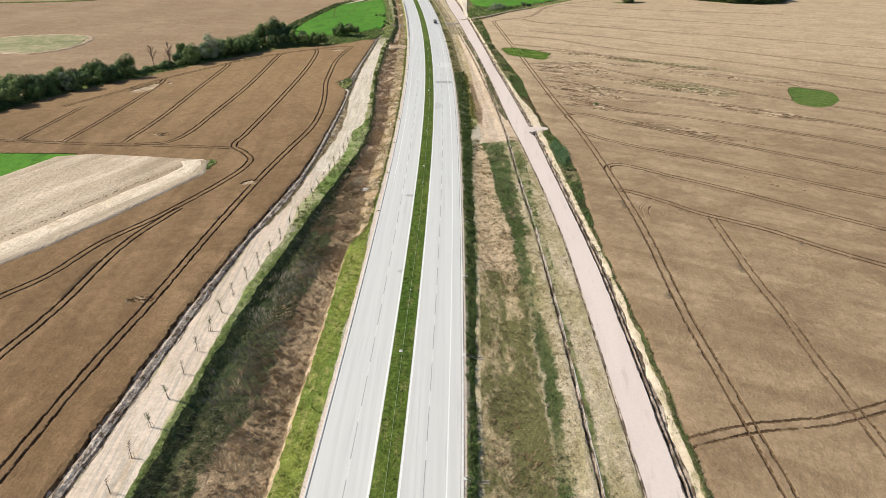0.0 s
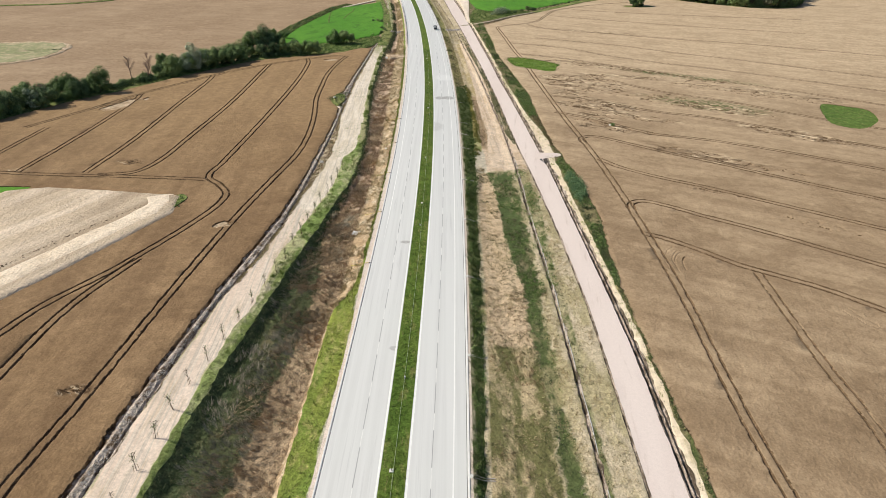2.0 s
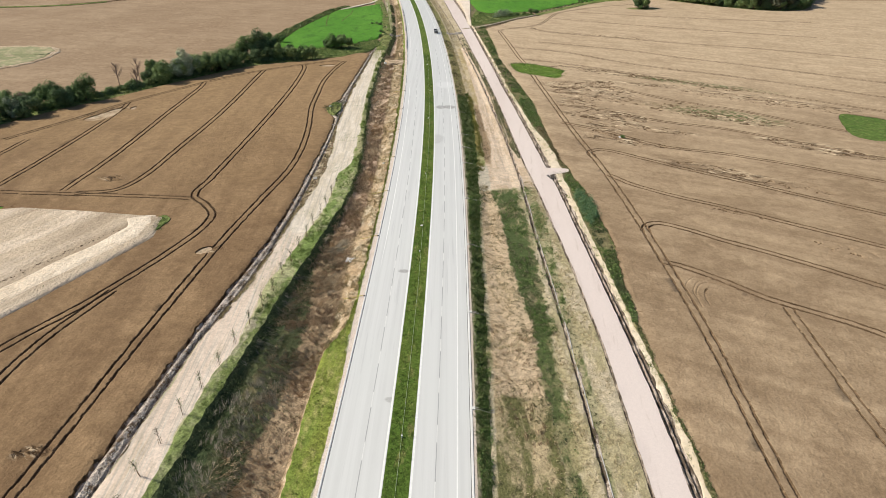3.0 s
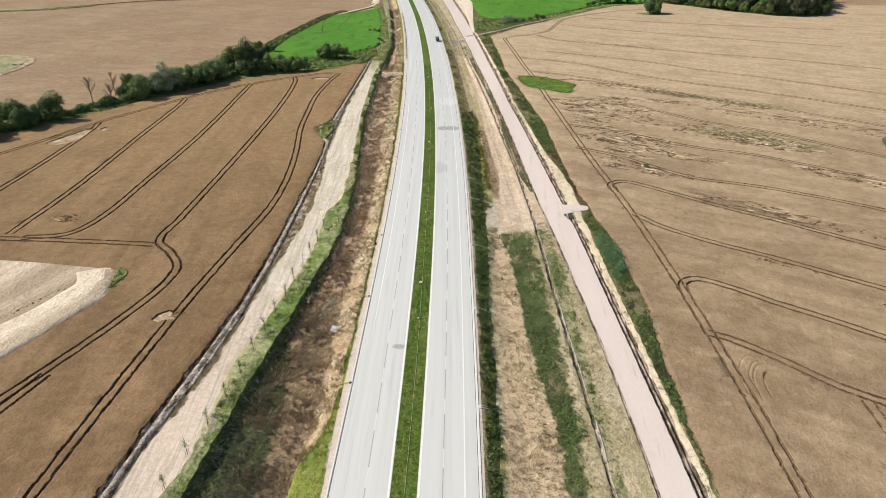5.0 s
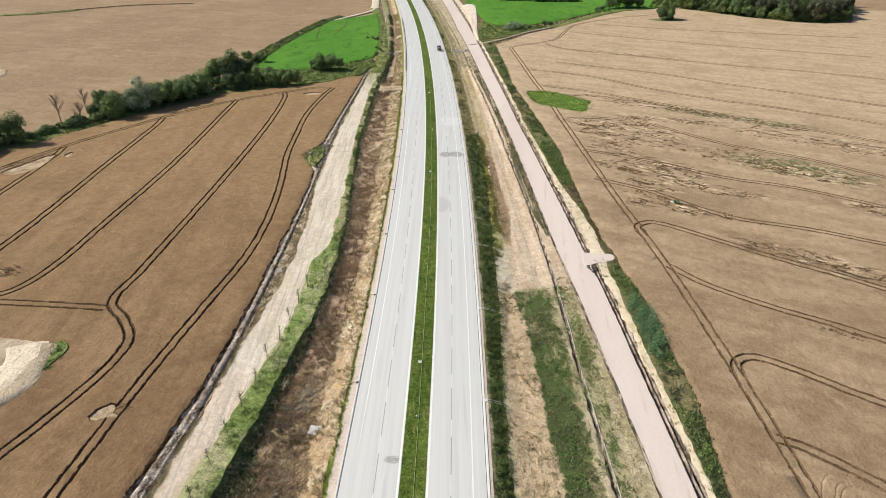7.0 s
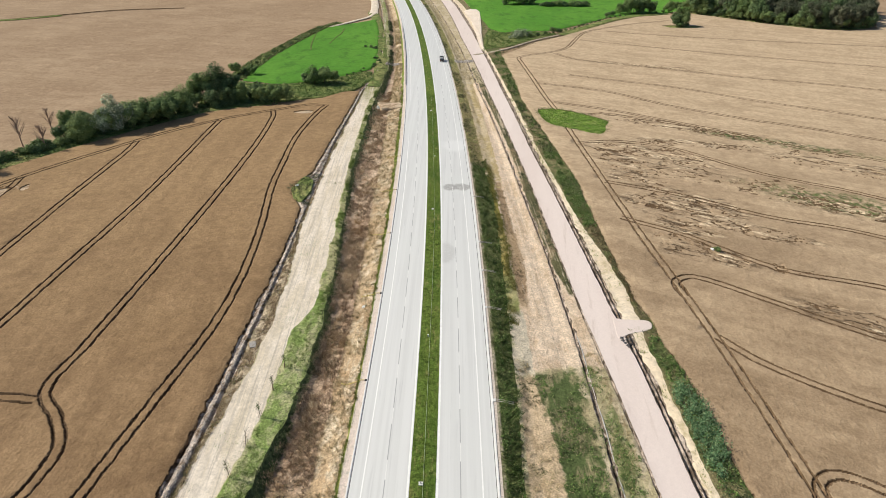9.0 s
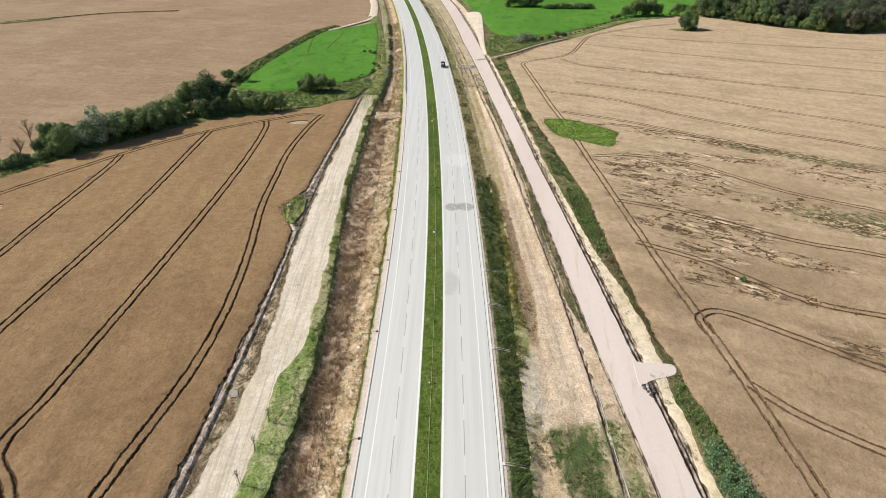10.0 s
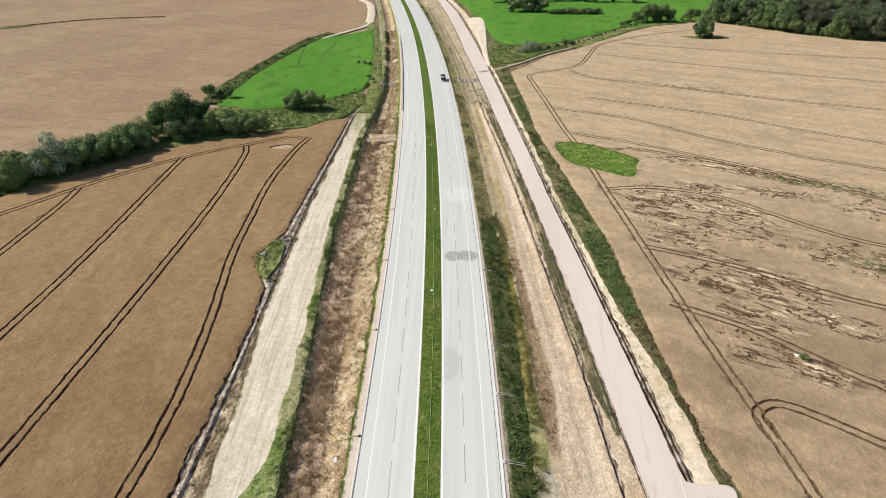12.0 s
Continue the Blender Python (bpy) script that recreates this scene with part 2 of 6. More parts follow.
LODGED = [(60, 350, 14, 7, 0.5, 0.5, -15), (92, 357, 26, 3.5, 0.5, 0.5, -10), (58, 324, 8, 7, 0.5, 0.5, -30), (68, 296, 14, 10, 0.5, 0.5, -32), (60, 272, 9, 4, 0.5, 0.5, -30), (84, 284, 15, 4, 0.5, 0.5, -28), (58, 302, 9, 4, 0.5, 0.5, -30), (64, 286, 9, 5, 0.5, 0.5, -32), (76, 300, 12, 6, 0.5, 0.5, -30), (70, 268, 7, 4, 0.5, 0.5, -32), (71, 338, 23, 13, 0.5, 0.5, -24), (120, 300, 26, 7, 0.5, 0.5, -28), (150, 330, 40, 5, 0.5, 0.5, -28), (100, 373, 50, 5, 0.5, 0.4, -26),
          (95, 236, 20, 5, 0.5, 0.5, -32), (140, 262, 22, 5, 0.5, 0.5, -32), (112, 488, 30, 3.5, 0.5, 0.5, -20), (66, 312, 9, 4, 0.5, 0.5, -30)]
wheat_left = wheat_mat("wheat_left", (0.250, 0.161, 0.085), (0.312, 0.208, 0.116), (0.176, 0.110, 0.059), paler=(170, 330, (0.345, 0.232, 0.124)), lean=8.0, row=4.0,
                       blobs=[(-112, 226, 5, 2.5), (-64, 180, 3.2, 1.6), (-70, 112, 3.0, 1.5), (-150, 300, 13, 3, 0.4, 0.5, 50), (-160, 217, 14, 2.2)], pale=(0.52, 0.41, 0.28), grain=0.66)
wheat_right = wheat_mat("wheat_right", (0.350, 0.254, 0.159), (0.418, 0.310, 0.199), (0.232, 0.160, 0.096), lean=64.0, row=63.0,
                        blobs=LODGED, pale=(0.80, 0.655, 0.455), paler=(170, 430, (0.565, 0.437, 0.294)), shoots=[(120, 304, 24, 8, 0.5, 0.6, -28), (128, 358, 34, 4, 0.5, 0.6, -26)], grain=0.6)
wheat_far = wheat_mat("wheat_far", (0.325, 0.230, 0.146), (0.395, 0.289, 0.188), (0.292, 0.203, 0.126), lean=80.0, pale=(0.528, 0.450, 0.300), grain=0.5)
sand_track = ground_mat("sand_track", (0.67, 0.545, 0.44), (0.74, 0.62, 0.515), (0.58, 0.47, 0.35), 0.07, 0.35, 2.2, 0.42, 0.14, 0.05, 6.0, right=(0.46, 0.44, 0.24), rw=0.5, left=(0.42, 0.38, 0.24), lw=0.5, then=(190, (0.63, 0.55, 0.43), (0.74, 0.66, 0.555)), streak=(0.64, 0.57, 0.48), beyond=(420, (0.22, 0.235, 0.085), (0.36, 0.34, 0.17)))
green_strip = banded("green_strip", ((0.24, 0.27, 0.10), (0.44, 0.41, 0.24)), [
    ("0:-60", "0:0", -80, 152, (0.50, 0.45, 0.31), (0.30, 0.32, 0.15), 0.5),
    ("-60:-60 127:-60 128:-38.2 145:-34.8 165:-33.5", "0:0", -80, 170, (0.36, 0.37, 0.19), (0.24, 0.29, 0.10), 0.47),
    ("0:-60", "0:0", 158, 246, (0.235, 0.315, 0.095), (0.45, 0.44, 0.24), 0.51), ("0:-60", "0:0", 246, 300, (0.20, 0.275, 0.075), (0.42, 0.40, 0.21), 0.49)], 0.36, 0.25)
clods = ground_mat("clods", (0.44, 0.35, 0.235), (0.55, 0.46, 0.33), (0.20, 0.145, 0.09), 0.15, 0.55, 1.6, 0.50, 0.40, 0.5, 2.0)
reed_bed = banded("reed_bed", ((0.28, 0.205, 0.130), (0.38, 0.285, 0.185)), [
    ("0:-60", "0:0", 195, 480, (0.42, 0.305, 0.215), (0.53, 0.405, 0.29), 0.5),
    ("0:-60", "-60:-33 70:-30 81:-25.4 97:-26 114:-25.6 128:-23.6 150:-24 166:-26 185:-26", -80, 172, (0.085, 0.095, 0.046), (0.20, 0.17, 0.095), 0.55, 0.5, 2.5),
    # Slope band: dark weeds, with the steep bank's shade deepened in the colour.
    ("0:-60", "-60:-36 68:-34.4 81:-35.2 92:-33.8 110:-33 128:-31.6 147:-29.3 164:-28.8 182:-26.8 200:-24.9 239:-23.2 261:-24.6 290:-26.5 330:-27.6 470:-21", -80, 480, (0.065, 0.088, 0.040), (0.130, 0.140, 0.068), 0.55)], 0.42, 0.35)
tan_bank = ground_mat("tan_bank", (0.50, 0.385, 0.25), (0.42, 0.30, 0.18), (0.58, 0.49, 0.36), 0.08, 0.4, 2.5, 0.44, 0.38, 0.22, 2.0, left=(0.24, 0.17, 0.10), lw=1.2)
verge_mat = ground_mat("verge_grass", (0.230, 0.263, 0.056), (0.174, 0.241, 0.050), (0.336, 0.325, 0.112), 0.08, 0.6, 3.0, 0.42, 0.36, 0.18, 2.0, right=(0.470, 0.448, 0.314), rw=0.5)
shoulder_mat = ground_mat("gravel_shoulder", (0.62, 0.52, 0.45), (0.66, 0.57, 0.50), (0.42, 0.39, 0.33), 0.3, 1.5, 8.0, 0.38, 0.2, 0.03)
median_mat = ground_mat("median_grass", (0.080, 0.135, 0.024), (0.115, 0.165, 0.032), (0.19, 0.20, 0.065), 0.12, 0.8, 3.5, 0.40, 0.42, 0.15, 3.0)
weedy_verge = banded("weedy_verge", ((0.070, 0.095, 0.032), (0.125, 0.140, 0.055)), [
    ("0:0", "-60:13.4 200:13.5 300:13.9 900:14", -80, 900, (0.34, 0.30, 0.22), (0.17, 0.17, 0.09), 0.5, 0.2, 0.3),
    ("0:0", "0:60", 332, 960, (0.33, 0.29, 0.13), (0.22, 0.22, 0.085), 0.5)], 0.45, 0.3)
BAND_L = "-60:27 70:27.1 90:27.6 111:27 137:26 146:26.4"
BAND_R = "-60:30.4 70:29.4 90:30.8 111:29.8 124:30.3 137:29.5 146:29.8"
STRAW_R = "100:27 130:26.8 151:26.1 164:24.5 182:23.5 204:23 219:21.3 226:21"
WEED_R = "-60:34.6 78:35 93:34.9 107:34.7 129:35.5 153:34.7 170:35 187:35.6 200:35.9 211:35.2 224:33.2"
PIPE_R = "-60:33.9 108:33.3 150:32.7 192:31.4 224:31"
east_ground = banded("east_ground", ((0.50, 0.40, 0.245), (0.165, 0.160, 0.068), 0.465), [
    (STRAW_R.replace("100:", "-60:27 100:"), "0:60", -80, 228, (0.56, 0.475, 0.335), (0.43, 0.37, 0.22), 0.5),
    ("0:0", STRAW_R, 128, 228, (0.60, 0.465, 0.310), (0.44, 0.325, 0.195), 0.56),
    ("0:0", "-60:15.4 83:15.5 134:16.7 190:17.1 228:18", -80, 226, (0.62, 0.53, 0.36), (0.36, 0.32, 0.17), 0.53, 0.2, 0.35),
    (BAND_L, BAND_R, -80, 150, (0.10, 0.125, 0.048), (0.32, 0.28, 0.15), 0.52, 0.5, 1.8),
    (STRAW_R, "140:30.2 190:30.4 226:29.9", 146, 223, (0.088, 0.118, 0.044), (0.36, 0.30, 0.18), 0.545, 0.4, 1.6, 3.0),
    (PIPE_R, WEED_R, -80, 224, (0.145, 0.175, 0.065), (0.43, 0.38, 0.23), 0.49, 0.3, 0.9),
    ("0:0", "0:60", 224, 960, (0.665, 0.535, 0.405), (0.565, 0.43, 0.30), 0.5, 0.3, 0.5, 2.0),
    ("0:0", "220:21.4 243:21.4 262:20.8", 222, 244, (0.62, 0.545, 0.42), (0.46, 0.42, 0.27), 0.54, 0.2, 0.5, 2.0),
    ("0:0", "240:20.8 262:20.7", 243, 263, (0.44, 0.40, 0.20), (0.30, 0.31, 0.12), 0.5, 0.3, 0.8, 2.0),
    ("0:20.8", "244:22.6 263:24.2 277:23.6 287:23.2 320:22.6", 246, 318, (0.33, 0.235, 0.145), (0.44, 0.325, 0.20), 0.54, 0.3, 0.7),
    ("0:0", "255:19.6 273:20.3 294:20.3 330:19.6 350:19", 258, 340, (0.285, 0.245, 0.065), (0.40, 0.33, 0.13), 0.54, 0.2, 0.4),
    ("250:33.4 262:31.3 285:30 300:29.5 323:29.7 340:29.4 370:28.6 430:26", "0:60", 250, 480, (0.115, 0.110, 0.055), (0.30, 0.23, 0.14), 0.52, 0.3, 0.6),
    ("0:0", "0:23", 318, 960, (0.42, 0.33, 0.17), (0.55, 0.45, 0.30), 0.5, 0.3, 1.0, 14.0),
    ("0:0", "0:60", 446, 960, (0.43, 0.355, 0.225), (0.54, 0.455, 0.32), 0.5, 0.3, 0.5, 14.0)], 0.24, 0.25, 2.4,
    ((0.74, 0.61, 0.47), 3.0, "0:21.8", "0:33.6", 226, 440))
gravel_mat = ground_mat("gravel", (0.672, 0.575, 0.529), (0.715, 0.622, 0.575), (0.605, 0.513, 0.462), 0.05, 0.5, 6.0, 0.36, 0.05, 0.015, 8.0, turn=-6.0)
# left and right: shade from the wheat edge and berm, put into the groove colour.
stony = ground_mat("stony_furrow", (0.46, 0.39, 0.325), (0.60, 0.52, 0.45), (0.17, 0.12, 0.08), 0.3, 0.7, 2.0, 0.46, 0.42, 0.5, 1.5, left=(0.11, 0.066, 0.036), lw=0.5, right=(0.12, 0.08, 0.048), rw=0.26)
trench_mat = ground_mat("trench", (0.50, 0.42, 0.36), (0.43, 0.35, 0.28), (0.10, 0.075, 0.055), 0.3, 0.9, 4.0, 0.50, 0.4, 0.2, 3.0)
spoil_mat = ground_mat("spoil_sand", (0.72, 0.62, 0.48), (0.66, 0.55, 0.40), (0.48, 0.40, 0.25), 0.05, 0.3, 1.6, 0.40, 0.12, 0.12, 2.0)
weed_bank = banded("weed_bank", ((0.105, 0.130, 0.045), (0.235, 0.205, 0.105)), [
    ("0:0", "-60:49.9 83:49.4 124:48.7 150:48.7 170:47.5 200:45.4", -80, 205, (0.56, 0.48, 0.30), (0.33, 0.29, 0.14), 0.5, 0.3, 0.5),
    ("0:0", "0:60", 232, 292, (0.20, 0.165, 0.090), (0.115, 0.125, 0.050), 0.5), ("0:0", "0:60", 340, 960, (0.24, 0.19, 0.11), (0.13, 0.14, 0.055), 0.5)], 0.42, 0.3)
stubble = ground_mat("pale_crop", (0.42, 0.33, 0.235), (0.72, 0.60, 0.47), (0.56, 0.45, 0.33), 0.10, 0.22, 1.2, 0.46, 0.12, 0.40, 10.0, turn=-26.0)
trampled = ground_mat("trampled_straw", (0.50, 0.38, 0.255), (0.64, 0.52, 0.38), (0.36, 0.25, 0.155), 0.15, 0.5, 2.4, 0.44, 0.35, 0.3, 3.0, turn=-40.0)
heap_sand = ground_mat("heap_sand", (0.76, 0.65, 0.53), (0.82, 0.71, 0.60), (0.62, 0.51, 0.38), 0.05, 0.15, 2.5, 0.36, 0.12, 0.15)
meadow = ground_mat("meadow", (0.084, 0.232, 0.028), (0.112, 0.272, 0.036), (0.070, 0.180, 0.026), 0.02, 0.12, 1.2, 0.42, 0.18, 0.2, 2.0)
fresh_grass = ground_mat("fresh_grass", (0.17, 0.29, 0.045), (0.22, 0.33, 0.06), (0.30, 0.34, 0.11), 0.1, 0.4, 1.5, 0.44, 0.4, 0.3)
hollow_grass = ground_mat("hollow_grass", (0.085, 0.145, 0.032), (0.11, 0.17, 0.04), (0.16, 0.20, 0.06), 0.06, 0.3, 1.5, 0.42, 0.35, 0.3)
rough_grass = ground_mat("rough_grass", (0.176, 0.223, 0.068), (0.257, 0.263, 0.101), (0.108, 0.155, 0.043), 0.05, 0.2, 1.5, 0.45, 0.4, 0.3)
# Dark rut earth, also the shade colour for rut walls and crop cracks.
rut_soil_shade = ground_mat("rut_soil_shade", (0.112, 0.072, 0.040), (0.150, 0.098, 0.058), (0.245, 0.168, 0.102), 0.2, 0.8, 5.0, 0.40, 0.35, 0.08)


def concrete_mat():
    m = Mat("concrete", 0.55, 0.35)
    v = m.scaled(1.0, 0.012)
    col = m.mix(m.ramp(m.noise(0.9, 4, 0.6, v), 0.35, 0.65), (0.600, 0.602, 0.590), (0.665, 0.667, 0.655))
    col = m.mix(m.ramp(m.noise(0.05, 4, 0.6), 0.4, 0.65, 0.0, 0.5), col, (0.645, 0.655, 0.635))
    col = m.mix(m.ramp(m.noise(1.6, 3, 0.6, m.scaled(1.0, 0.03)), 0.58, 0.72, 0.0, 0.35), col, (0.47, 0.47, 0.47))
    dirt = m.noise(1.3, 6, 0.75, m.scaled(1.0, 2.5))
    for x, y, rx, ry, k in ((-4.6, 310.5, 2.3, 2.6, 0.85), (-0.6, 311.0, 2.6, 2.7, 0.85), (-11.6, 169.8, 1.5, 0.8, 0.8), (-11.0, 125.0, 1.2, 0.7, 0.6), (-6.0, 268, 3.2, 5.5, 0.3)):
        col = m.mix(m.math("MULTIPLY", m.math("MULTIPLY", m.blob(x, y, rx, ry, 0.25, 0.45, 0, 0.5), m.ramp(dirt, 0.28, 0.55)), k), col, (0.31, 0.30, 0.285))
    col = m.mix(m.math("MULTIPLY", m.blob(-2.5, 350, 4.8, 6.0, 0.3, 0.4, 0, 0.2), 0.6), col, (0.74, 0.74, 0.73))
    g = m.noise(9.0, 3, 0.7)
    m.color(m.mix(1.0, col, m.mix(g, (0.93, 0.93, 0.93), (1.06, 1.06, 1.06)), "MULTIPLY"))
    m.bump(g, 0.006)
    return m.m


concrete = concrete_mat()
paint = plain("white_paint", (0.83, 0.83, 0.81), 0.55, 0.06, 2.0)
seal = plain("joint_seal", (0.37, 0.37, 0.375), 0.6, 0.15, 1.0)

# ---------------------------------------------------------------- plan


def xc(s):
    """The middle of the median at station s: straight, then bending to the left."""
    s = np.asarray(s, float)
    return -8.05 - (s - 195.0) ** 2 / np.where(s > 195, 7500.0, 13000.0)


def table(text):
    """A boundary as 'station:offset' pairs; answers the offset at a station."""
    a = np.array([[float(v) for v in p.split(":")] for p in text.split()])
    return lambda s: np.interp(s, a[:, 0], a[:, 1])


def wave(x, y, f, seed=0.0):
    """Smooth pseudo-random value in about -1 to 1."""
    x, y = np.asarray(x, float) * f + seed * 13.7, np.asarray(y, float) * f - seed * 7.1
    return (np.sin(x * 1.0 + 1.7 * np.sin(y * 0.7)) + np.sin(y * 1.3 + 1.3 * np.sin(x * 0.9 + 2.0)) + np.sin((x + y) * 0.8 + 1.1 * np.sin((x - y) * 1.1))) / 3


EDGE = dict(
    field_l=table("-60:-53 60:-51.5 114:-49.5 148:-46.4 162:-44.7 187:-41.8 213:-40.9 260:-40.3 284:-40.2 295:-41 304:-45 311:-46.3 317:-44 323:-42.2 348:-40.7 430:-34.8 474:-27.5 900:-27"),
    furrow_l=table("-60:-49.5 60:-48.5 114:-46.4 141:-44.8 160:-41.6 179:-39.7 200:-38.8 214:-38.6 226:-38.5 260:-38.3 284:-38.6 295:-38.6 304:-38.7 311:-38.8 323:-38.6 348:-38.4 430:-33.0 474:-26.8 900:-26.3"),
    sand_l=table("-60:-49 60:-48.3 114:-46.2 141:-44.6 160:-41.2 179:-39.3 200:-38.3 214:-36.6 234:-35.2 259:-36.2 285:-38.4 341:-38.0 430:-33 474:-26 900:-25.5"),
    sand_r=table("-60:-40.5 60:-39.5 100:-39.3 127:-38.6 145:-36.2 164:-36 185:-33.4 203:-30.6 215:-29.8 234:-30.6 243:-27.2 260:-27.6 290:-28.7 330:-30.6 400:-30 474:-24.2 900:-24"),
    ditch_l=table("-60:-39 60:-38.5 94:-38 117:-36.8 147:-33.4 162:-32 183:-29 200:-27 214:-25 236:-24.3 260:-25 288:-26.8 327:-29 400:-28 474:-22 900:-22"),
    tan_l=table("-60:-18.6 130:-18.6 150:-17.6 175:-18.6 240:-18.0 300:-19.4 400:-20 474:-18 900:-18"),
    verge_l=table("-60:-17.3 100:-17.6 138:-18.1 150:-14.2 215:-13.6 350:-14.4 900:-14.5"),
    gut_l=table("-60:-12.7 132:-12.7 150:-13.3 900:-13.2"),
    pave_l=table("-60:-11.9 900:-11.9"),
    med_l=table("-60:-2.1 900:-2.1"),
    med_r=table("-60:2.1 900:2.1"),
    pave_r=table("-60:12.1 200:12.2 300:12.5 900:12.6"),
    gut_r=table("-60:12.75 200:12.9 300:13.2 900:13.3"),
    verge_r=table("-60:14.6 83:14.6 134:15.8 190:16.2 217:17.3 260:18.1 292:19 351:18 900:17.5"),
    flat_r=table("-60:26 100:26.5 140:24.5 190:21.8 222:21.5 228:26 300:24.5 360:23 450:21 900:20.5"),
    pipe_r=table("-60:33.7 108:33.1 150:32.6 192:31.4 230:31.3 270:30.3 300:29 343:27.6 433:24.6 600:23 900:24"),
    pipe_e=table("-60:34.6 108:34.0 150:33.5 192:32.3 230:32.2 270:31.0 300:29.7 343:28.3 433:25.3 600:23.7 900:24.7"),
    grav_l=table("-60:40.2 142:39.8 172:38.7 215:36.3 245:34.3 280:33 306:32.4 351:31 433:28.8 570:27.9 705:32 807:35 900:36"),
    grav_i=table("-60:40.65 142:40.25 172:39.15 215:36.75 245:34.75 280:33.45 306:32.85 351:31.45 433:29.25 570:28.35 705:32.45 807:35.45 900:36.45"),
    grav_r=table("-60:46.2 124:46.3 150:45.5 190:43.9 217:43.1 264:40.8 296:39.4 352:37.1 434:36.2 535:37 654:40 727:43 900:43.5"),
    tren_r=table("-60:48.0 124:48.1 150:47.3 190:45.8 217:44.9 264:42.7 296:41.3 352:38.9 434:38 535:38.8 654:42.5 727:45.5 900:46"),
    spoil_r=table("-60:49.6 124:49.3 150:48.4 190:47.1 225:46.4 236:46.6 248:47.4 264:46.3 284:43.6 300:42.4 352:40 434:39.4 480:39.5 535:40 600:44.5 654:48 727:50 900:50"),
    field_r=table("-60:50.2 83:50.4 100:50.5 122:49.4 149:49.6 170:50.6 186:52.4 203:52.1 217:51.9 229:50.2 241:49.5 249:48.2 276:47.8 295:48.0 320:48.6 342:47.3 379:45.2 416:43.6 450:45.5 510:47.6 560:51 600:54 900:56"),
)
ORDER = list(EDGE)
PROFILE = dict(field_l=0.28, furrow_l=0.25, sand_l=0.30, sand_r=0.15, ditch_l=-0.15, tan_l=-0.65, verge_l=0.55, gut_l=0.78, pave_l=0.86, med_l=0.97, med_r=0.97, pave_r=0.86, gut_r=0.78,
               verge_r=0.0, flat_r=-0.4, pipe_r=0.0, pipe_e=0.02, grav_l=0.22, grav_i=0.26, grav_r=0.30, tren_r=0.15, spoil_r=0.35, field_r=0.35)
FIRM = {"gut_l", "pave_l", "med_l", "med_r", "pave_r", "gut_r"}


def edge(name, s):
    """The boundary with its small ragged wander."""
    s = np.asarray(s, float)
    d = EDGE[name](s)
    if name in FIRM:
        return d + (0.05 * wave(s, s * 0, 0.9, len(name)) if "gut" in name else 0.0)
    k = sum(ord(c) for c in name) % 17
    amp = 0.12 if "grav" in name else 0.34
    return d + amp * wave(s, 0 * s + k * 5, 0.45, k) + amp * 0.7 * wave(s, 0 * s + k, 1.7, k + 3)


def base_z(x, y):
    """The lie of the land: nearly level, with long swells."""
    return 0.25 * wave(x, y, 0.02, 1) + 0.0 * np.asarray(x, float)


def levelled(y):
    """1 where the trench is filled for the way into the east field."""
    return np.clip(2.2 - np.abs(np.asarray(y, float) - 237.6) / 2.2, 0, 1)


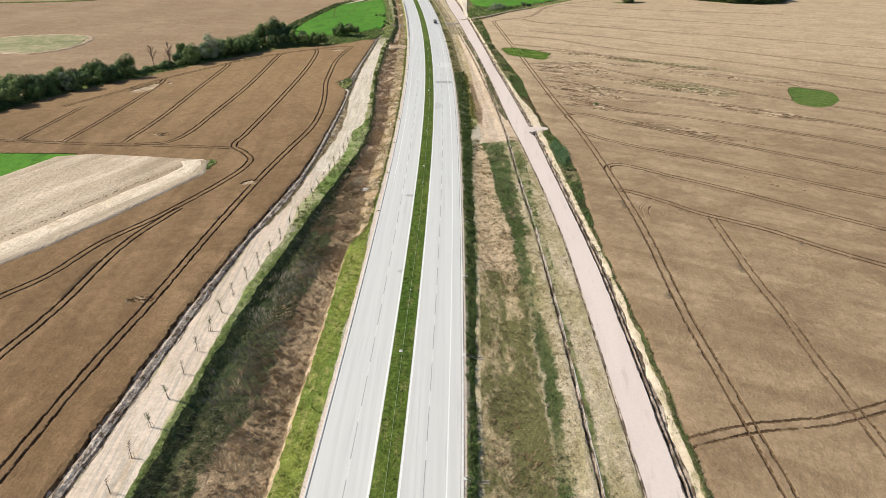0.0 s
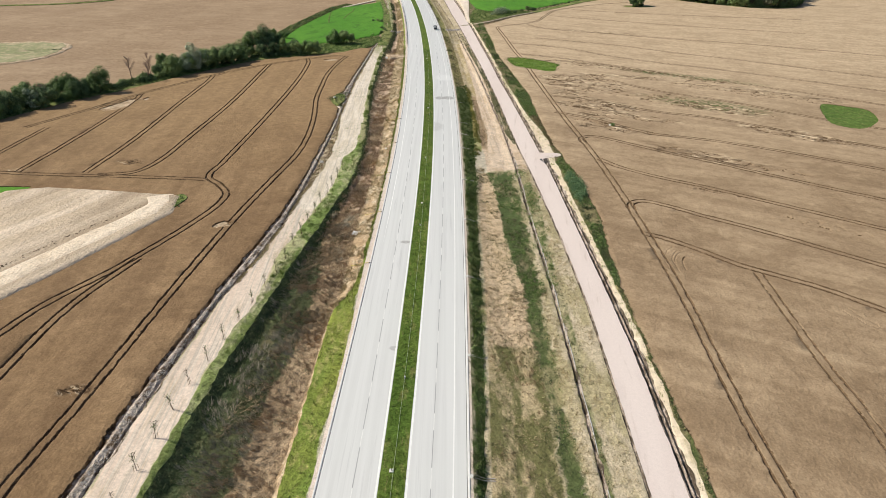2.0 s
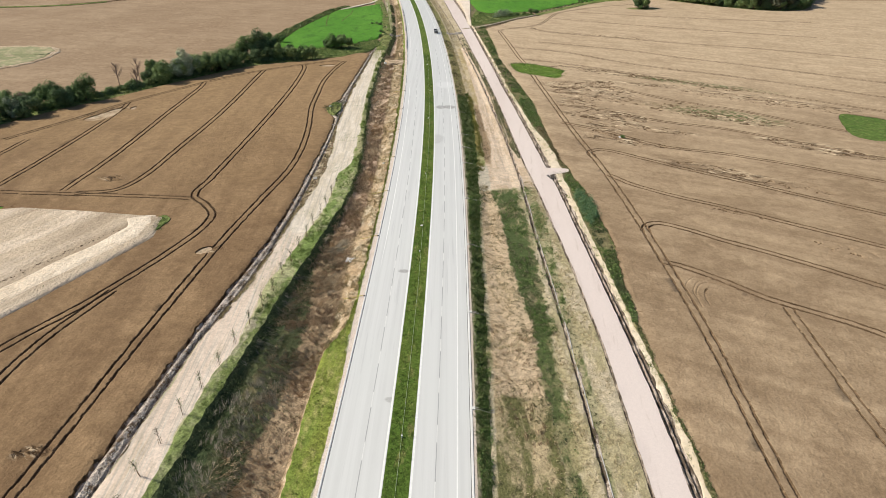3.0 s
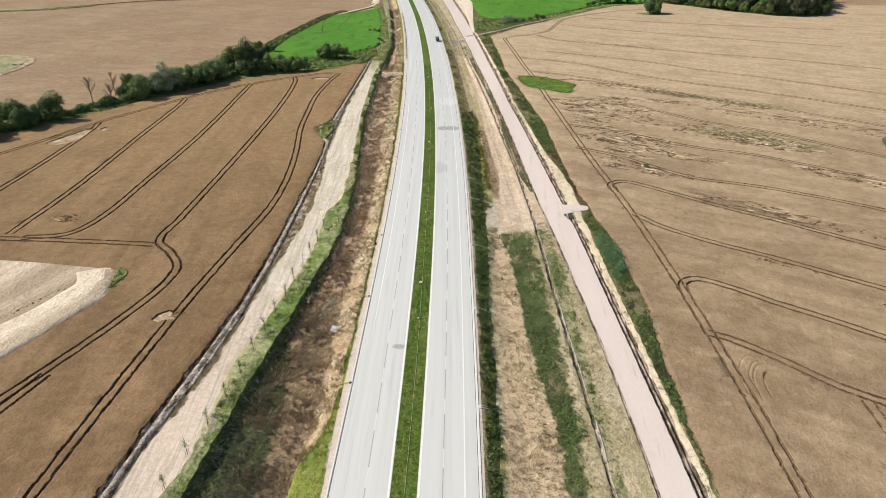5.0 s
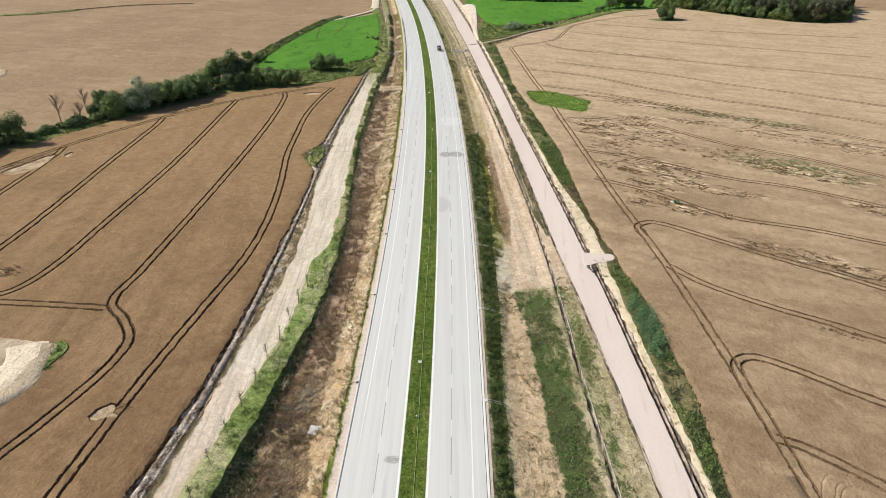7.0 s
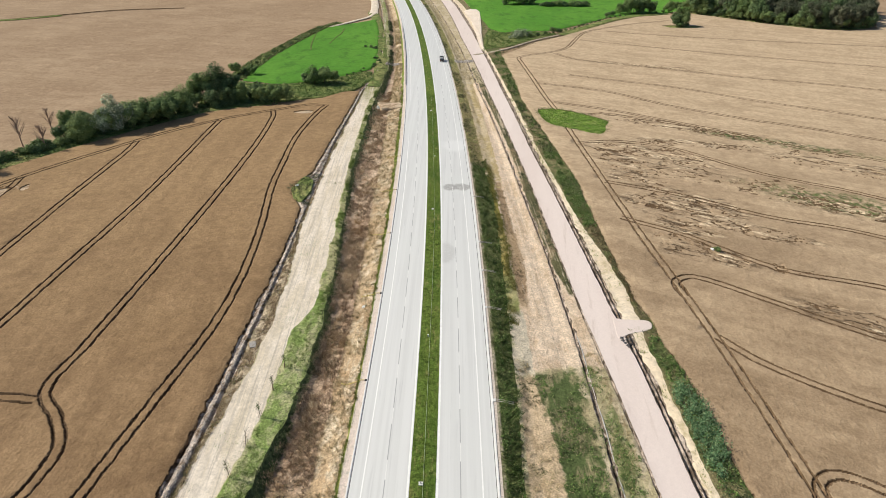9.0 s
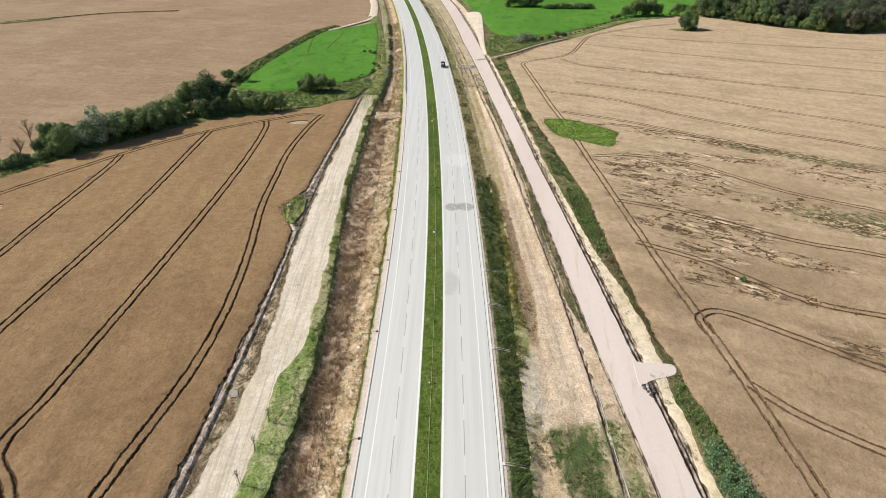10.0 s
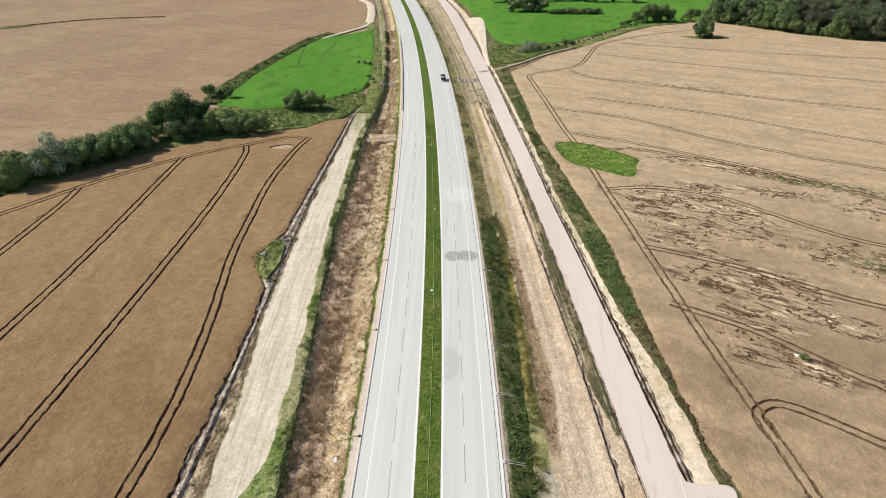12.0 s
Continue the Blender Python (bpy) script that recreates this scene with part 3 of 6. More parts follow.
def land_z(x, y):
    """The ground's height anywhere: road banks and ditches near the road, fields beyond."""
    x, y = np.asarray(x, float), np.asarray(y, float)
    x, y = np.broadcast_arrays(x, y)
    d = (x - xc(y)).ravel()
    yy = y.ravel()
    ks = np.array([EDGE[k](yy) for k in ORDER])
    zs = [PROFILE[k] for k in ORDER]
    out = np.full(d.shape, 0.32)
    for i in range(len(ORDER) - 1):
        a, b = ks[i], ks[i + 1]
        hit = (d >= a) & (d <= b)
        f = np.clip((d - a) / np.maximum(b - a, 0.01), 0, 1)
        g = f
        f = f * f * (3 - 2 * f)
        z = zs[i] + (zs[i + 1] - zs[i]) * f
        if ORDER[i] == "ditch_l":
            m = d - a
            deep = np.interp(yy, [-60, 90, 130, 205, 245, 420, 470], [1.9, 1.9, 2.1, 2.0, 1.1, 0.9, 0.6])
            z = z - 0.88 * deep * np.clip(m / 2.2, 0, 1) * (1 - g) ** 0.8 - 0.25 * np.sin(np.pi * f)
        if ORDER[i] == "grav_r":
            k = g + 0.05 * wave(d * 0, yy, 1.1, 2) + 0.03 * wave(d * 0, yy, 3.7, 5)
            deep = np.clip(0.75 + 0.5 * wave(d * 0, yy, 0.6, 8), 0.25, 1.2)
            deep = deep * np.clip((g - 0.10) / 0.07, 0, 1) * np.clip((0.96 - g) / 0.06, 0, 1)
            z = z - 0.85 * deep * np.clip(1.7 - np.abs(k - 0.28) * 8, 0, 1) - 0.60 * deep * np.clip(1.7 - np.abs(k - 0.78) * 9, 0, 1)
        if ORDER[i] == "field_l":
            m, w = d - a + 0.15 * wave(d * 0, yy, 1.3, 4), b - d + 0.12 * wave(d * 0, yy, 0.9, 6)
            z = z - np.interp(yy, [200, 220], [0.36, 0.16]) * np.clip(1.5 - np.abs(m - 0.32) / 0.25, 0, 1) - 0.40 * np.clip(1.5 - np.abs(w - 0.30) / 0.22, 0, 1) + 0.28 * np.clip(1.2 - np.abs(m - 1.35) / 0.6, 0, 1)
        if ORDER[i] == "pipe_r":
            z = z - 0.50 * np.clip(1.6 - np.abs(g - 0.40 + 0.1 * wave(d * 0, yy, 1.2, 3)) * 4, 0, 1)
        if ORDER[i] == "grav_l":
            z = z - 0.30 * np.clip(1.6 - np.abs(g - 0.35) * 5, 0, 1) + 0.10 * np.clip(1.6 - np.abs(g - 0.85) * 8, 0, 1)
        if ORDER[i] in ("verge_r", "flat_r"):
            z = z - 0.25 * np.sin(np.pi * f)
        if ORDER[i] in ("grav_r", "tren_r", "spoil_r"):
            z = z + (0.27 - z) * levelled(yy)
        out = np.where(hit, z, out)
    return out.reshape(x.shape) + base_z(x, y) * np.clip((np.abs(d.reshape(x.shape)) - 10) / 30, 0, 1)


def grid_mesh(name, X, Y, Z, mat, uv=None, smooth=True, place=None):
    """A sheet over two-dimensional arrays of places."""
    n, k = X.shape
    V = np.column_stack([X.ravel(), Y.ravel(), Z.ravel()])
    I = np.arange(n * k).reshape(n, k)
    Fq = np.column_stack([I[:-1, :-1].ravel(), I[:-1, 1:].ravel(), I[1:, 1:].ravel(), I[1:, :-1].ravel()])
    me = bpy.data.meshes.new(name)
    me.vertices.add(len(V))
    me.vertices.foreach_set("co", V.ravel())
    me.loops.add(Fq.size)
    me.loops.foreach_set("vertex_index", Fq.ravel())
    me.polygons.add(len(Fq))
    me.polygons.foreach_set("loop_start", np.arange(0, Fq.size, 4))
    me.polygons.foreach_set("loop_total", np.full(len(Fq), 4))
    me.polygons.foreach_set("use_smooth", np.full(len(Fq), smooth))
    if uv is not None:
        for key, pair in (("across", uv), ("place", place)):
            if pair is not None:
                lay = me.uv_layers.new(name=key)
                lay.data.foreach_set("uv", np.column_stack([pair[0].ravel(), pair[1].ravel()])[Fq.ravel()].ravel())
    me.materials.append(mat)
    me.update(calc_edges=True)
    me.validate()
    return me


def structure(name, me, label, category):
    return tagged(new(name, me), label, category, kind="structure")


STATIONS = np.concatenate([np.arange(-60, 40, 4.0), np.arange(40, 430, 1.0), np.arange(430, 901, 3.0)])


def strip(name, a, b, mat, label, category, step=0.8, lump=0.0):
    s = STATIONS
    da, db = edge(a, s), edge(b, s)
    n = max(2, int(np.max(db - da) / step) + 1)
    f = np.linspace(0, 1, n)
    D = da[:, None] + (db - da)[:, None] * f[None]
    S = np.repeat(s[:, None], n, 1)
    X, Y = xc(S) + D, S
    Z = land_z(X, Y)
    if lump:
        fade = np.minimum(1, np.minimum(f, 1 - f) * 6)[None]
        if a in ("grav_r", "tren_r", "spoil_r"):
            fade = fade * (1 - levelled(S))
        Z = Z + lump * fade * (wave(X, Y, 0.9, 4) + 0.7 * wave(X, Y, 2.3, 9))
    return structure(name, grid_mesh(name, X, Y, Z, mat, (D - da[:, None], db[:, None] - D), place=(D, S)), label, category)


# ---------------------------------------------------------------- ground and strips
gx = np.concatenate([np.linspace(-4500, -700, 20), np.linspace(-640, -90, 56), np.linspace(-80, 80, 33), np.linspace(90, 640, 56), np.linspace(700, 4500, 20)])
gy = np.concatenate([np.linspace(-4500, -200, 20), np.linspace(-150, 900, 106), np.linspace(960, 4500, 20)])
GX, GY = np.meshgrid(gx, gy)
GC = np.clip(GY, -60, 900)
GD = GX - xc(GC)
inside = (GD > EDGE["field_l"](GC) + 3) & (GD < EDGE["field_r"](GC) - 3) & (GY > -80) & (GY < 905)
GZ = land_z(GX, np.clip(GY, -60, 900)) * (np.abs(GX) < 700) - 0.45 - 2.2 * inside
structure("ground", grid_mesh("ground", GX, GY, GZ, wheat_far), "broad ripe wheat land, tan brown, reaching the horizon", "field")

strip("stony_furrow", "field_l", "furrow_l", stony, "narrow furrow of grey stones and dark earth, shade coloured into its edges", "furrow", 0.16, 0.07)
strip("cloddy_strip", "furrow_l", "sand_l", clods, "strip of dry pale clods and dark earth beside the wheat", "soil", 0.6, 0.14)
strip("dirt_track", "sand_l", "sand_r", sand_track, "bare pale sandy track with faint wheel marks", "track", 1.0, 0.02)
strip("grass_strip", "sand_r", "ditch_l", green_strip, "fresh green grass growing over sand beside the track", "grass", 0.8, 0.05)
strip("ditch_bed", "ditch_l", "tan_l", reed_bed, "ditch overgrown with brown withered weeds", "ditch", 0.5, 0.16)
strip("ditch_bank", "tan_l", "verge_l", tan_bank, "tan earth bank with dry grass", "bank", 0.7, 0.10)
strip("verge_west", "verge_l", "gut_l", verge_mat, "yellow-green mown grass verge beside the carriageway", "verge", 0.7, 0.04)
strip("shoulder_west", "gut_l", "pave_l", shoulder_mat, "narrow pale gravel shoulder", "shoulder", 0.35)
road_w = strip("road_west", "pave_l", "med_l", concrete, "new light grey concrete carriageway with worn streaks", "road", 2.5)
strip("median", "med_l", "med_r", median_mat, "narrow mown dark green grass median", "median", 0.6, 0.03)
road_e = strip("road_east", "med_r", "pave_r", concrete, "new light grey concrete carriageway with dusty patches", "road", 2.5)
strip("shoulder_east", "pave_r", "gut_r", shoulder_mat, "narrow pale gravel shoulder", "shoulder", 0.35)
strip("verge_east", "gut_r", "verge_r", weedy_verge, "steep verge of dark green weeds", "verge", 0.6, 0.06)
strip("ditch_east", "verge_r", "flat_r", east_ground, "shallow ditch with withered grass and pale sand", "ditch", 0.7, 0.10)
strip("weedy_flat", "flat_r", "pipe_r", east_ground, "uneven ground with green weeds and sand", "ground", 0.7, 0.10)
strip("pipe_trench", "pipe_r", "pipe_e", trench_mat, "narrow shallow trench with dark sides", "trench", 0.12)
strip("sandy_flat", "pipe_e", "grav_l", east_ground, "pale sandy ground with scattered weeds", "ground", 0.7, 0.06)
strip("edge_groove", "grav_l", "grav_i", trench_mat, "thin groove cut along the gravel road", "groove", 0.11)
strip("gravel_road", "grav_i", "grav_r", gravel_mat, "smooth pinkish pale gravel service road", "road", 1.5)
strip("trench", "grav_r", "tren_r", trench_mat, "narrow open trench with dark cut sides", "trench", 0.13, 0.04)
strip("spoil_strip", "tren_r", "spoil_r", spoil_mat, "pale yellow spoil sand beside the trench", "sand", 0.6, 0.10)
strip("weed_bank", "spoil_r", "field_r", weed_bank, "bank of green weeds along the wheat", "bank", 0.6, 0.10)

# ---------------------------------------------------------------- fields


def poly(text):
    return np.array([[float(v) for v in p.split(",")] for p in text.split()])


def along(P, n, even=True):
    """n places along a polyline."""
    L = np.concatenate([[0], np.cumsum(np.hypot(*np.diff(P, axis=0).T))])
    t = np.linspace(0, L[-1], n) if even else L[-1] * np.linspace(0, 1, n) ** 2
    return np.column_stack([np.interp(t, L, P[:, 0]), np.interp(t, L, P[:, 1])])


def value_noise(x, y, seed=0.0):
    """Smooth lattice noise, 0 to 1."""
    ix, iy = np.floor(x), np.floor(y)
    fx, fy = x - ix, y - iy
    fx, fy = fx * fx * (3 - 2 * fx), fy * fy * (3 - 2 * fy)

    def h(a, c):
        v = np.sin(a * 127.1 + c * 311.7 + seed * 74.7) * 43758.5453
        return v - np.floor(v)
    return (h(ix, iy) * (1 - fx) + h(ix + 1, iy) * fx) * (1 - fy) + (h(ix, iy + 1) * (1 - fx) + h(ix + 1, iy + 1) * fx) * fy


def fbm(x, y, f, octaves=4, seed=0.0):
    t, a, w = 0.0, 1.0, 0.0
    for o in range(octaves):
        t, w = t + a * value_noise(x * f, y * f, seed + o * 3.1), w + a
        a, f = a * 0.55, f * 2.1
    return t / w


def within(px, py, P):
    """Which places lie inside the polygon P."""
    hit = np.zeros(px.shape, bool)
    for (x0, y0), (x1, y1) in zip(P, np.roll(P, -1, 0)):
        if y0 != y1:
            c = (y0 > py) != (y1 > py)
            hit ^= c & (px < (x1 - x0) * (py - y0) / (y1 - y0) + x0)
    return hit


def smooth_line(P, step=1.0):
    """A rounded line through the corners of a polyline."""
    Q = np.vstack([2 * P[0] - P[1], P, 2 * P[-1] - P[-2]])
    out = []
    for p0, p1, p2, p3 in zip(Q[:-3], Q[1:-2], Q[2:-1], Q[3:]):
        d = max(1e-3, np.hypot(*(p2 - p1)))
        k1 = (p2 - p0) * d / max(1e-3, np.hypot(*(p2 - p1)) + np.hypot(*(p1 - p0)))
        k2 = (p3 - p1) * d / max(1e-3, np.hypot(*(p3 - p2)) + np.hypot(*(p2 - p1)))
        t = np.linspace(0, 1, 24, endpoint=False)[:, None]
        out.append((2 * t**3 - 3 * t**2 + 1) * p1 + (t**3 - 2 * t**2 + t) * k1 + (3 * t**2 - 2 * t**3) * p2 + (t**3 - t**2) * k2)
    P = np.vstack(out + [P[-1:]])
    n = max(6, int(np.sum(np.hypot(*np.diff(P, axis=0).T)) / step))
    return along(P, n)


CROP = 0.42
SUB = 9


def crop_field(name, P, box, tracks, flattened, mat, label, holes=()):
    """A stand of wheat: level tops with wheel ruts and flattened hollows sunk into it, and an upright edge."""
    x0, x1, y0, y1 = box
    cell = 2.0
    nx, ny = int((x1 - x0) / cell), int((y1 - y0) / cell)
    W, Hh = nx * SUB + 1, ny * SUB + 1
    st = cell / SUB
    cx, cy = np.meshgrid(x0 + np.arange(nx + 1) * cell, y0 + np.arange(ny + 1) * cell)
    def grown(px, py):
        inn = within(px, py, P)
        for hole in holes:
            inn &= ~within(px, py, hole)
        return inn
    cin = grown(cx, cy)
    four = cin[:-1, :-1].astype(int) + cin[1:, :-1] + cin[:-1, 1:] + cin[1:, 1:]
    ruts = np.zeros((Hh, W))
    for text, depth, width in tracks:
        L = smooth_line(poly(text), 0.15)
        T = np.gradient(L, axis=0)
        T /= np.maximum(np.hypot(T[:, 0], T[:, 1]), 1e-6)[:, None]
        for side in (-0.95, 0.95):
            wob = side + 0.10 * wave(L[:, 0], L[:, 1], 0.8, side * 3) + 0.06 * wave(L[:, 0], L[:, 1], 3.1, side * 5)
            qx, qy = L[:, 0] + T[:, 1] * wob, L[:, 1] - T[:, 0] * wob
            wid = width * (1.0 + 0.35 * wave(L[:, 0], L[:, 1], 1.1, side * 7))
            dep = depth * (0.72 + 0.28 * wave(L[:, 0], L[:, 1], 0.35, side * 2))
            ix, iy = np.round((qx - x0) / st).astype(int), np.round((qy - y0) / st).astype(int)
            for a in (-2, -1, 0, 1, 2):
                for c in (-2, -1, 0, 1, 2):
                    jx, jy = ix + a, iy + c
                    ok = (jx >= 0) & (jx < W) & (jy >= 0) & (jy < Hh)
                    r = np.hypot(x0 + jx * st - qx, y0 + jy * st - qy)
                    np.maximum.at(ruts, (jy[ok], jx[ok]), (dep * np.clip((wid + 0.03 - r) / 0.06, 0, 1))[ok])
    flat = np.zeros((ny, nx), bool)
    mx, my = cx[:-1, :-1] + cell / 2, cy[:-1, :-1] + cell / 2
    for ex, ey, rx, ry, turn in flattened:
        a = radians(turn)
        u, v = (mx - ex) * math.cos(a) + (my - ey) * math.sin(a), (my - ey) * math.cos(a) - (mx - ex) * math.sin(a)
        flat |= np.hypot(u / rx, v / ry) < 1.15
    wide = np.maximum(ruts, np.maximum(np.roll(ruts, 1, 0), np.roll(ruts, -1, 0)))
    wide = np.maximum(wide, np.maximum(np.roll(wide, 1, 1), np.roll(wide, -1, 1)))
    rmax = np.maximum.reduceat(np.maximum.reduceat(wide[:-1], np.arange(0, Hh - 1, SUB), 0), np.arange(0, W, SUB)[:nx], 1)
    fine = (four > 0) & ((rmax > 0.01) | (four < 4) | flat)
    whole = (four == 4) & ~fine
    jy, jx = np.nonzero(whole)
    a = jy * SUB * W + jx * SUB
    quads = [np.column_stack([a, a + SUB, a + SUB * W + SUB, a + SUB * W])]
    jy, jx = np.nonzero(fine)
    o = (np.arange(SUB)[:, None] * W + np.arange(SUB)[None]).ravel()
    a = ((jy * SUB * W + jx * SUB)[:, None] + o[None]).ravel()
    edgy = np.repeat(four[jy, jx] < 4, SUB * SUB)
    fx, fy = x0 + (a % W + 0.5) * st, y0 + (a // W + 0.5) * st
    keep = np.ones(len(a), bool)
    keep[edgy] = grown(fx[edgy] + 0.25 * wave(fx[edgy], fy[edgy], 2.0, 1), fy[edgy] + 0.25 * wave(fx[edgy], fy[edgy], 2.3, 2))
    a = a[keep]
    quads.append(np.column_stack([a, a + 1, a + W + 1, a + W]))
    Fq = np.vstack(quads)
    used, inv = np.unique(Fq.ravel(), return_inverse=True)
    Fq = inv.reshape(-1, 4)
    X, Y = x0 + (used % W) * st, y0 + (used // W) * st
    rut = ruts.ravel()[used]
    low = np.zeros(len(X))
    for ex, ey, rx, ry, turn in flattened:
        t = radians(turn)
        u, v = (X - ex) * math.cos(t) + (Y - ey) * math.sin(t), (Y - ey) * math.cos(t) - (X - ex) * math.sin(t)
        m = np.clip(1.15 - np.hypot(u / rx, v / ry), 0, 0.35) / 0.35
        n1 = fbm(u + 3 * wave(u, v, 0.2, 1), v * 2.4, 0.22, 5, ex * 0.1)
        n2 = fbm(u, v * 1.8, 0.30, 4, ex * 0.2 + 9)
        cracks = np.clip(1.6 - np.abs(n1 - 0.5) / 0.021, 0, 1) * np.clip((n2 - 0.475) / 0.05, 0, 1)
        low = np.maximum(low, m * np.maximum(0.42 * cracks, 0.22 * np.clip((n2 - 0.56) / 0.04, 0, 1)))
    jig = 0.14 * (fbm(X, Y, 0.16, 2, 8) - 0.5)
    off = X - xc(Y)
    rimd = np.minimum(np.abs(off - EDGE["field_l"](Y)), np.abs(off - EDGE["field_r"](Y)))
    Z = land_z(X, Y) + CROP * np.clip(0.45 + rimd * 0.5, 0, 1) + jig - np.maximum(rut, low * 0.9)
    E = np.sort(np.vstack([Fq[:, [0, 1]], Fq[:, [1, 2]], Fq[:, [2, 3]], Fq[:, [3, 0]]]), 1)
    eu, cnt = np.unique(E, axis=0, return_counts=True)
    rim = eu[cnt == 1]
    n0 = len(X)
    rv, ri = np.unique(rim.ravel(), return_inverse=True)
    ri = ri.reshape(-1, 2) + n0
    k = len(rv)
    skirt = np.column_stack([ri[:, 0], ri[:, 1], ri[:, 1] + k, ri[:, 0] + k])
    V = np.column_stack([np.concatenate([X, X[rv], X[rv]]), np.concatenate([Y, Y[rv], Y[rv]]), np.concatenate([Z, Z[rv], Z[rv] - 0.9])])
    # Rut walls and deep cracks take the dark colour too, painting in their shade.
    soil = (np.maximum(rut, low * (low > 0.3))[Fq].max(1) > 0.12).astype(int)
    crisp = np.concatenate([np.full(len(quads[0]), True), ~(rut[Fq].max(1) > 0)[len(quads[0]):]])
    Fq = np.vstack([Fq, skirt])
    me = bpy.data.meshes.new(name)
    me.vertices.add(len(V))
    me.vertices.foreach_set("co", V.ravel())
    me.loops.add(Fq.size)
    me.loops.foreach_set("vertex_index", Fq.ravel())
    me.polygons.add(len(Fq))
    me.polygons.foreach_set("loop_start", np.arange(0, Fq.size, 4))
    me.polygons.foreach_set("loop_total", np.full(len(Fq), 4))
    me.polygons.foreach_set("use_smooth", np.concatenate([crisp, np.full(len(skirt), False)]))
    me.materials.append(mat)
    me.materials.append(rut_soil_shade)
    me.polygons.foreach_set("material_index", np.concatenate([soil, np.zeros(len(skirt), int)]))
    me.update(calc_edges=True)
    return structure(name, me, label, "field")


DEEP, WIDE = 0.44, 0.18
WEST_TRACKS = [(t, DEEP, WIDE) for t in (
    "-62,401 -64,390 -66,358 -64.5,330 -63,310 -58.5,281 -56,256 -56,235 -59,211 -62,186 -65,148 -67,112 -69,88 -70,63 -71,20 -72,-55",
    "-84,391 -82,384 -80,360 -79,329 -79,279 -80,228 -80.5,214 -74,206.5 -70,199 -72,185 -83,156 -92,139 -97,122 -104,110 -114,80 -130,20 -140,-55",
    "-80,160 -86,137 -87,108 -90,85 -92,50 -96,-55", "-103,378 -103,370 -101,301 -102,251 -103,228 -107,217 -118,214",
    "-126,350 -125,340 -124,300 -122,249 -123,216", "-148,313 -146.5,305 -145,277 -145,240 -146,216", "-163,262 -164,219",
    "-81,211.5 -107,213 -137,214 -171,217 -195,220",
    "-62,400 -69,401.5 -80,395 -97,383 -112,369 -124,354 -133,340 -144,322 -152,306 -158,291 -172,262")]
EAST_TRACKS = [(t, 0.42, 0.17) for t in (
    "36,500 39,455 41,420 43,397 46,345 50,280 52,256 54,225 55,190 55,147 53,109 53,83 53,30 53,-55",
    "36,496 36,505 41,512 60,525 70,537 80,563 92,592 110,611 139,634 173,652",
    "52,250 52,256 57,258.5 66,253 81,241 95,231 116,215 150,191 210,150", "54,234 60,226 71,217 84,209 98,199 131,176 190,135",
    "55,190 56,196 60,198 66,195 75,188 89,178 124,150 180,108", "55,176 59,174 66,168 74,160 90,149 104,136 150,100",
    )]
EAST_TRACKS += [("77,156 75,123 75,108 74,92 73,40 72,-55", 0.24, 0.15)]
EAST_TRACKS += [(t, 0.24, 0.19) for t in ("38,70.5 46,73 54,75 68,77 84,82 112,92",)]
EAST_TRACKS += [(t, 0.14, 0.12) for t in ("56.5,156 57,163 60,167.5 64,167 71,163", "58.5,157 59.3,162 61.5,165 65,164.5", "90,141 92,136 96,134.5 100,136", "91.5,138 94,132.5 98,132")]
EAST_TRACKS += [(t, 0.42, 0.18) for t in (
    "47,291 62,281 81,263 102,255 128,241 190,200", "48,318 66,310 76,304 92,293 112,285 142,264 210,215",
    "46,356 62,358 80,352 105,327 129,312 156,288 240,228", "62,395 83,386 104,374 132,354 160,338 250,270",
    "40,446 73,431 98,408 125,390 151,376 250,310", "44,411 71,398 86,388 120,366", "60,465 74,458 112,440 139,421 170,402 280,330",
    "60,520 71,504 111,485 158,463 196,450 300,400", "84,565 120,548 180,520 260,490", "110,600 144,588 210,571 290,555")]
FLAT_EAST = [(58, 350, 11, 6, -15), (72, 358, 15, 4, -6), (92, 356, 24, 4, -10), (120, 351, 28, 4, -14), (57, 324, 8, 6, -30), (66, 302, 13, 9, -32), (60, 276, 9, 5, -30), (84, 284, 15, 5, -28), (104, 318, 12, 3, -20), (58, 302, 9, 4, -30), (64, 286, 9, 5, -32), (76, 300, 12, 6, -30), (70, 268, 7, 4, -32), (70, 338, 24, 17, -24), (62, 318, 9, 5, -28), (84, 262, 8, 3, -32), (68, 268, 8, 2.5, -32), (100, 312, 34, 7, -30), (122, 298, 26, 6, -30), (150, 325, 46, 6, -30), (95, 376, 50, 5, -26),
             (92, 240, 16, 4, -32), (112, 226, 14, 3, -30), (140, 262, 22, 5, -32), (112, 488, 30, 3, -20), (86, 205, 9, 2, -34), (108, 182, 12, 2.5, -34)]
FLAT_WEST = [(-112, 226, 4, 2, 10), (-64, 180, 3, 1.4, 40), (-70, 112, 3, 1.3, 20), (-152, 300, 9, 2.2, 55)]

def rounded(P, times=2):
    """A closed outline with its corners cut off softly."""
    for _ in range(times):
        Q = np.roll(P, -1, 0)
        P = np.stack([0.75 * P + 0.25 * Q, 0.25 * P + 0.75 * Q], 1).reshape(-1, 2)
    return P


BARE = poly("-84,198 -106,201 -128,203 -139,200 -150,175 -185,130 -200,90 -150,96 -118,118 -106,135 -96,155 -82,186")
CORNER = poly("-131,204 -139,200 -150,175 -170,150 -230,150 -205,196 -165,204")
PATCH = rounded(poly("34,400 42,400.5 47,399 53,395 58,389.5 64.5,383 61,378 60,371 57,366 51,368 47,372.5 38,377 35,386"))
HOLLOW = rounded(poly("173,310 182,305 191,300 189,290 185,281 171,269 163,274 162,281"))
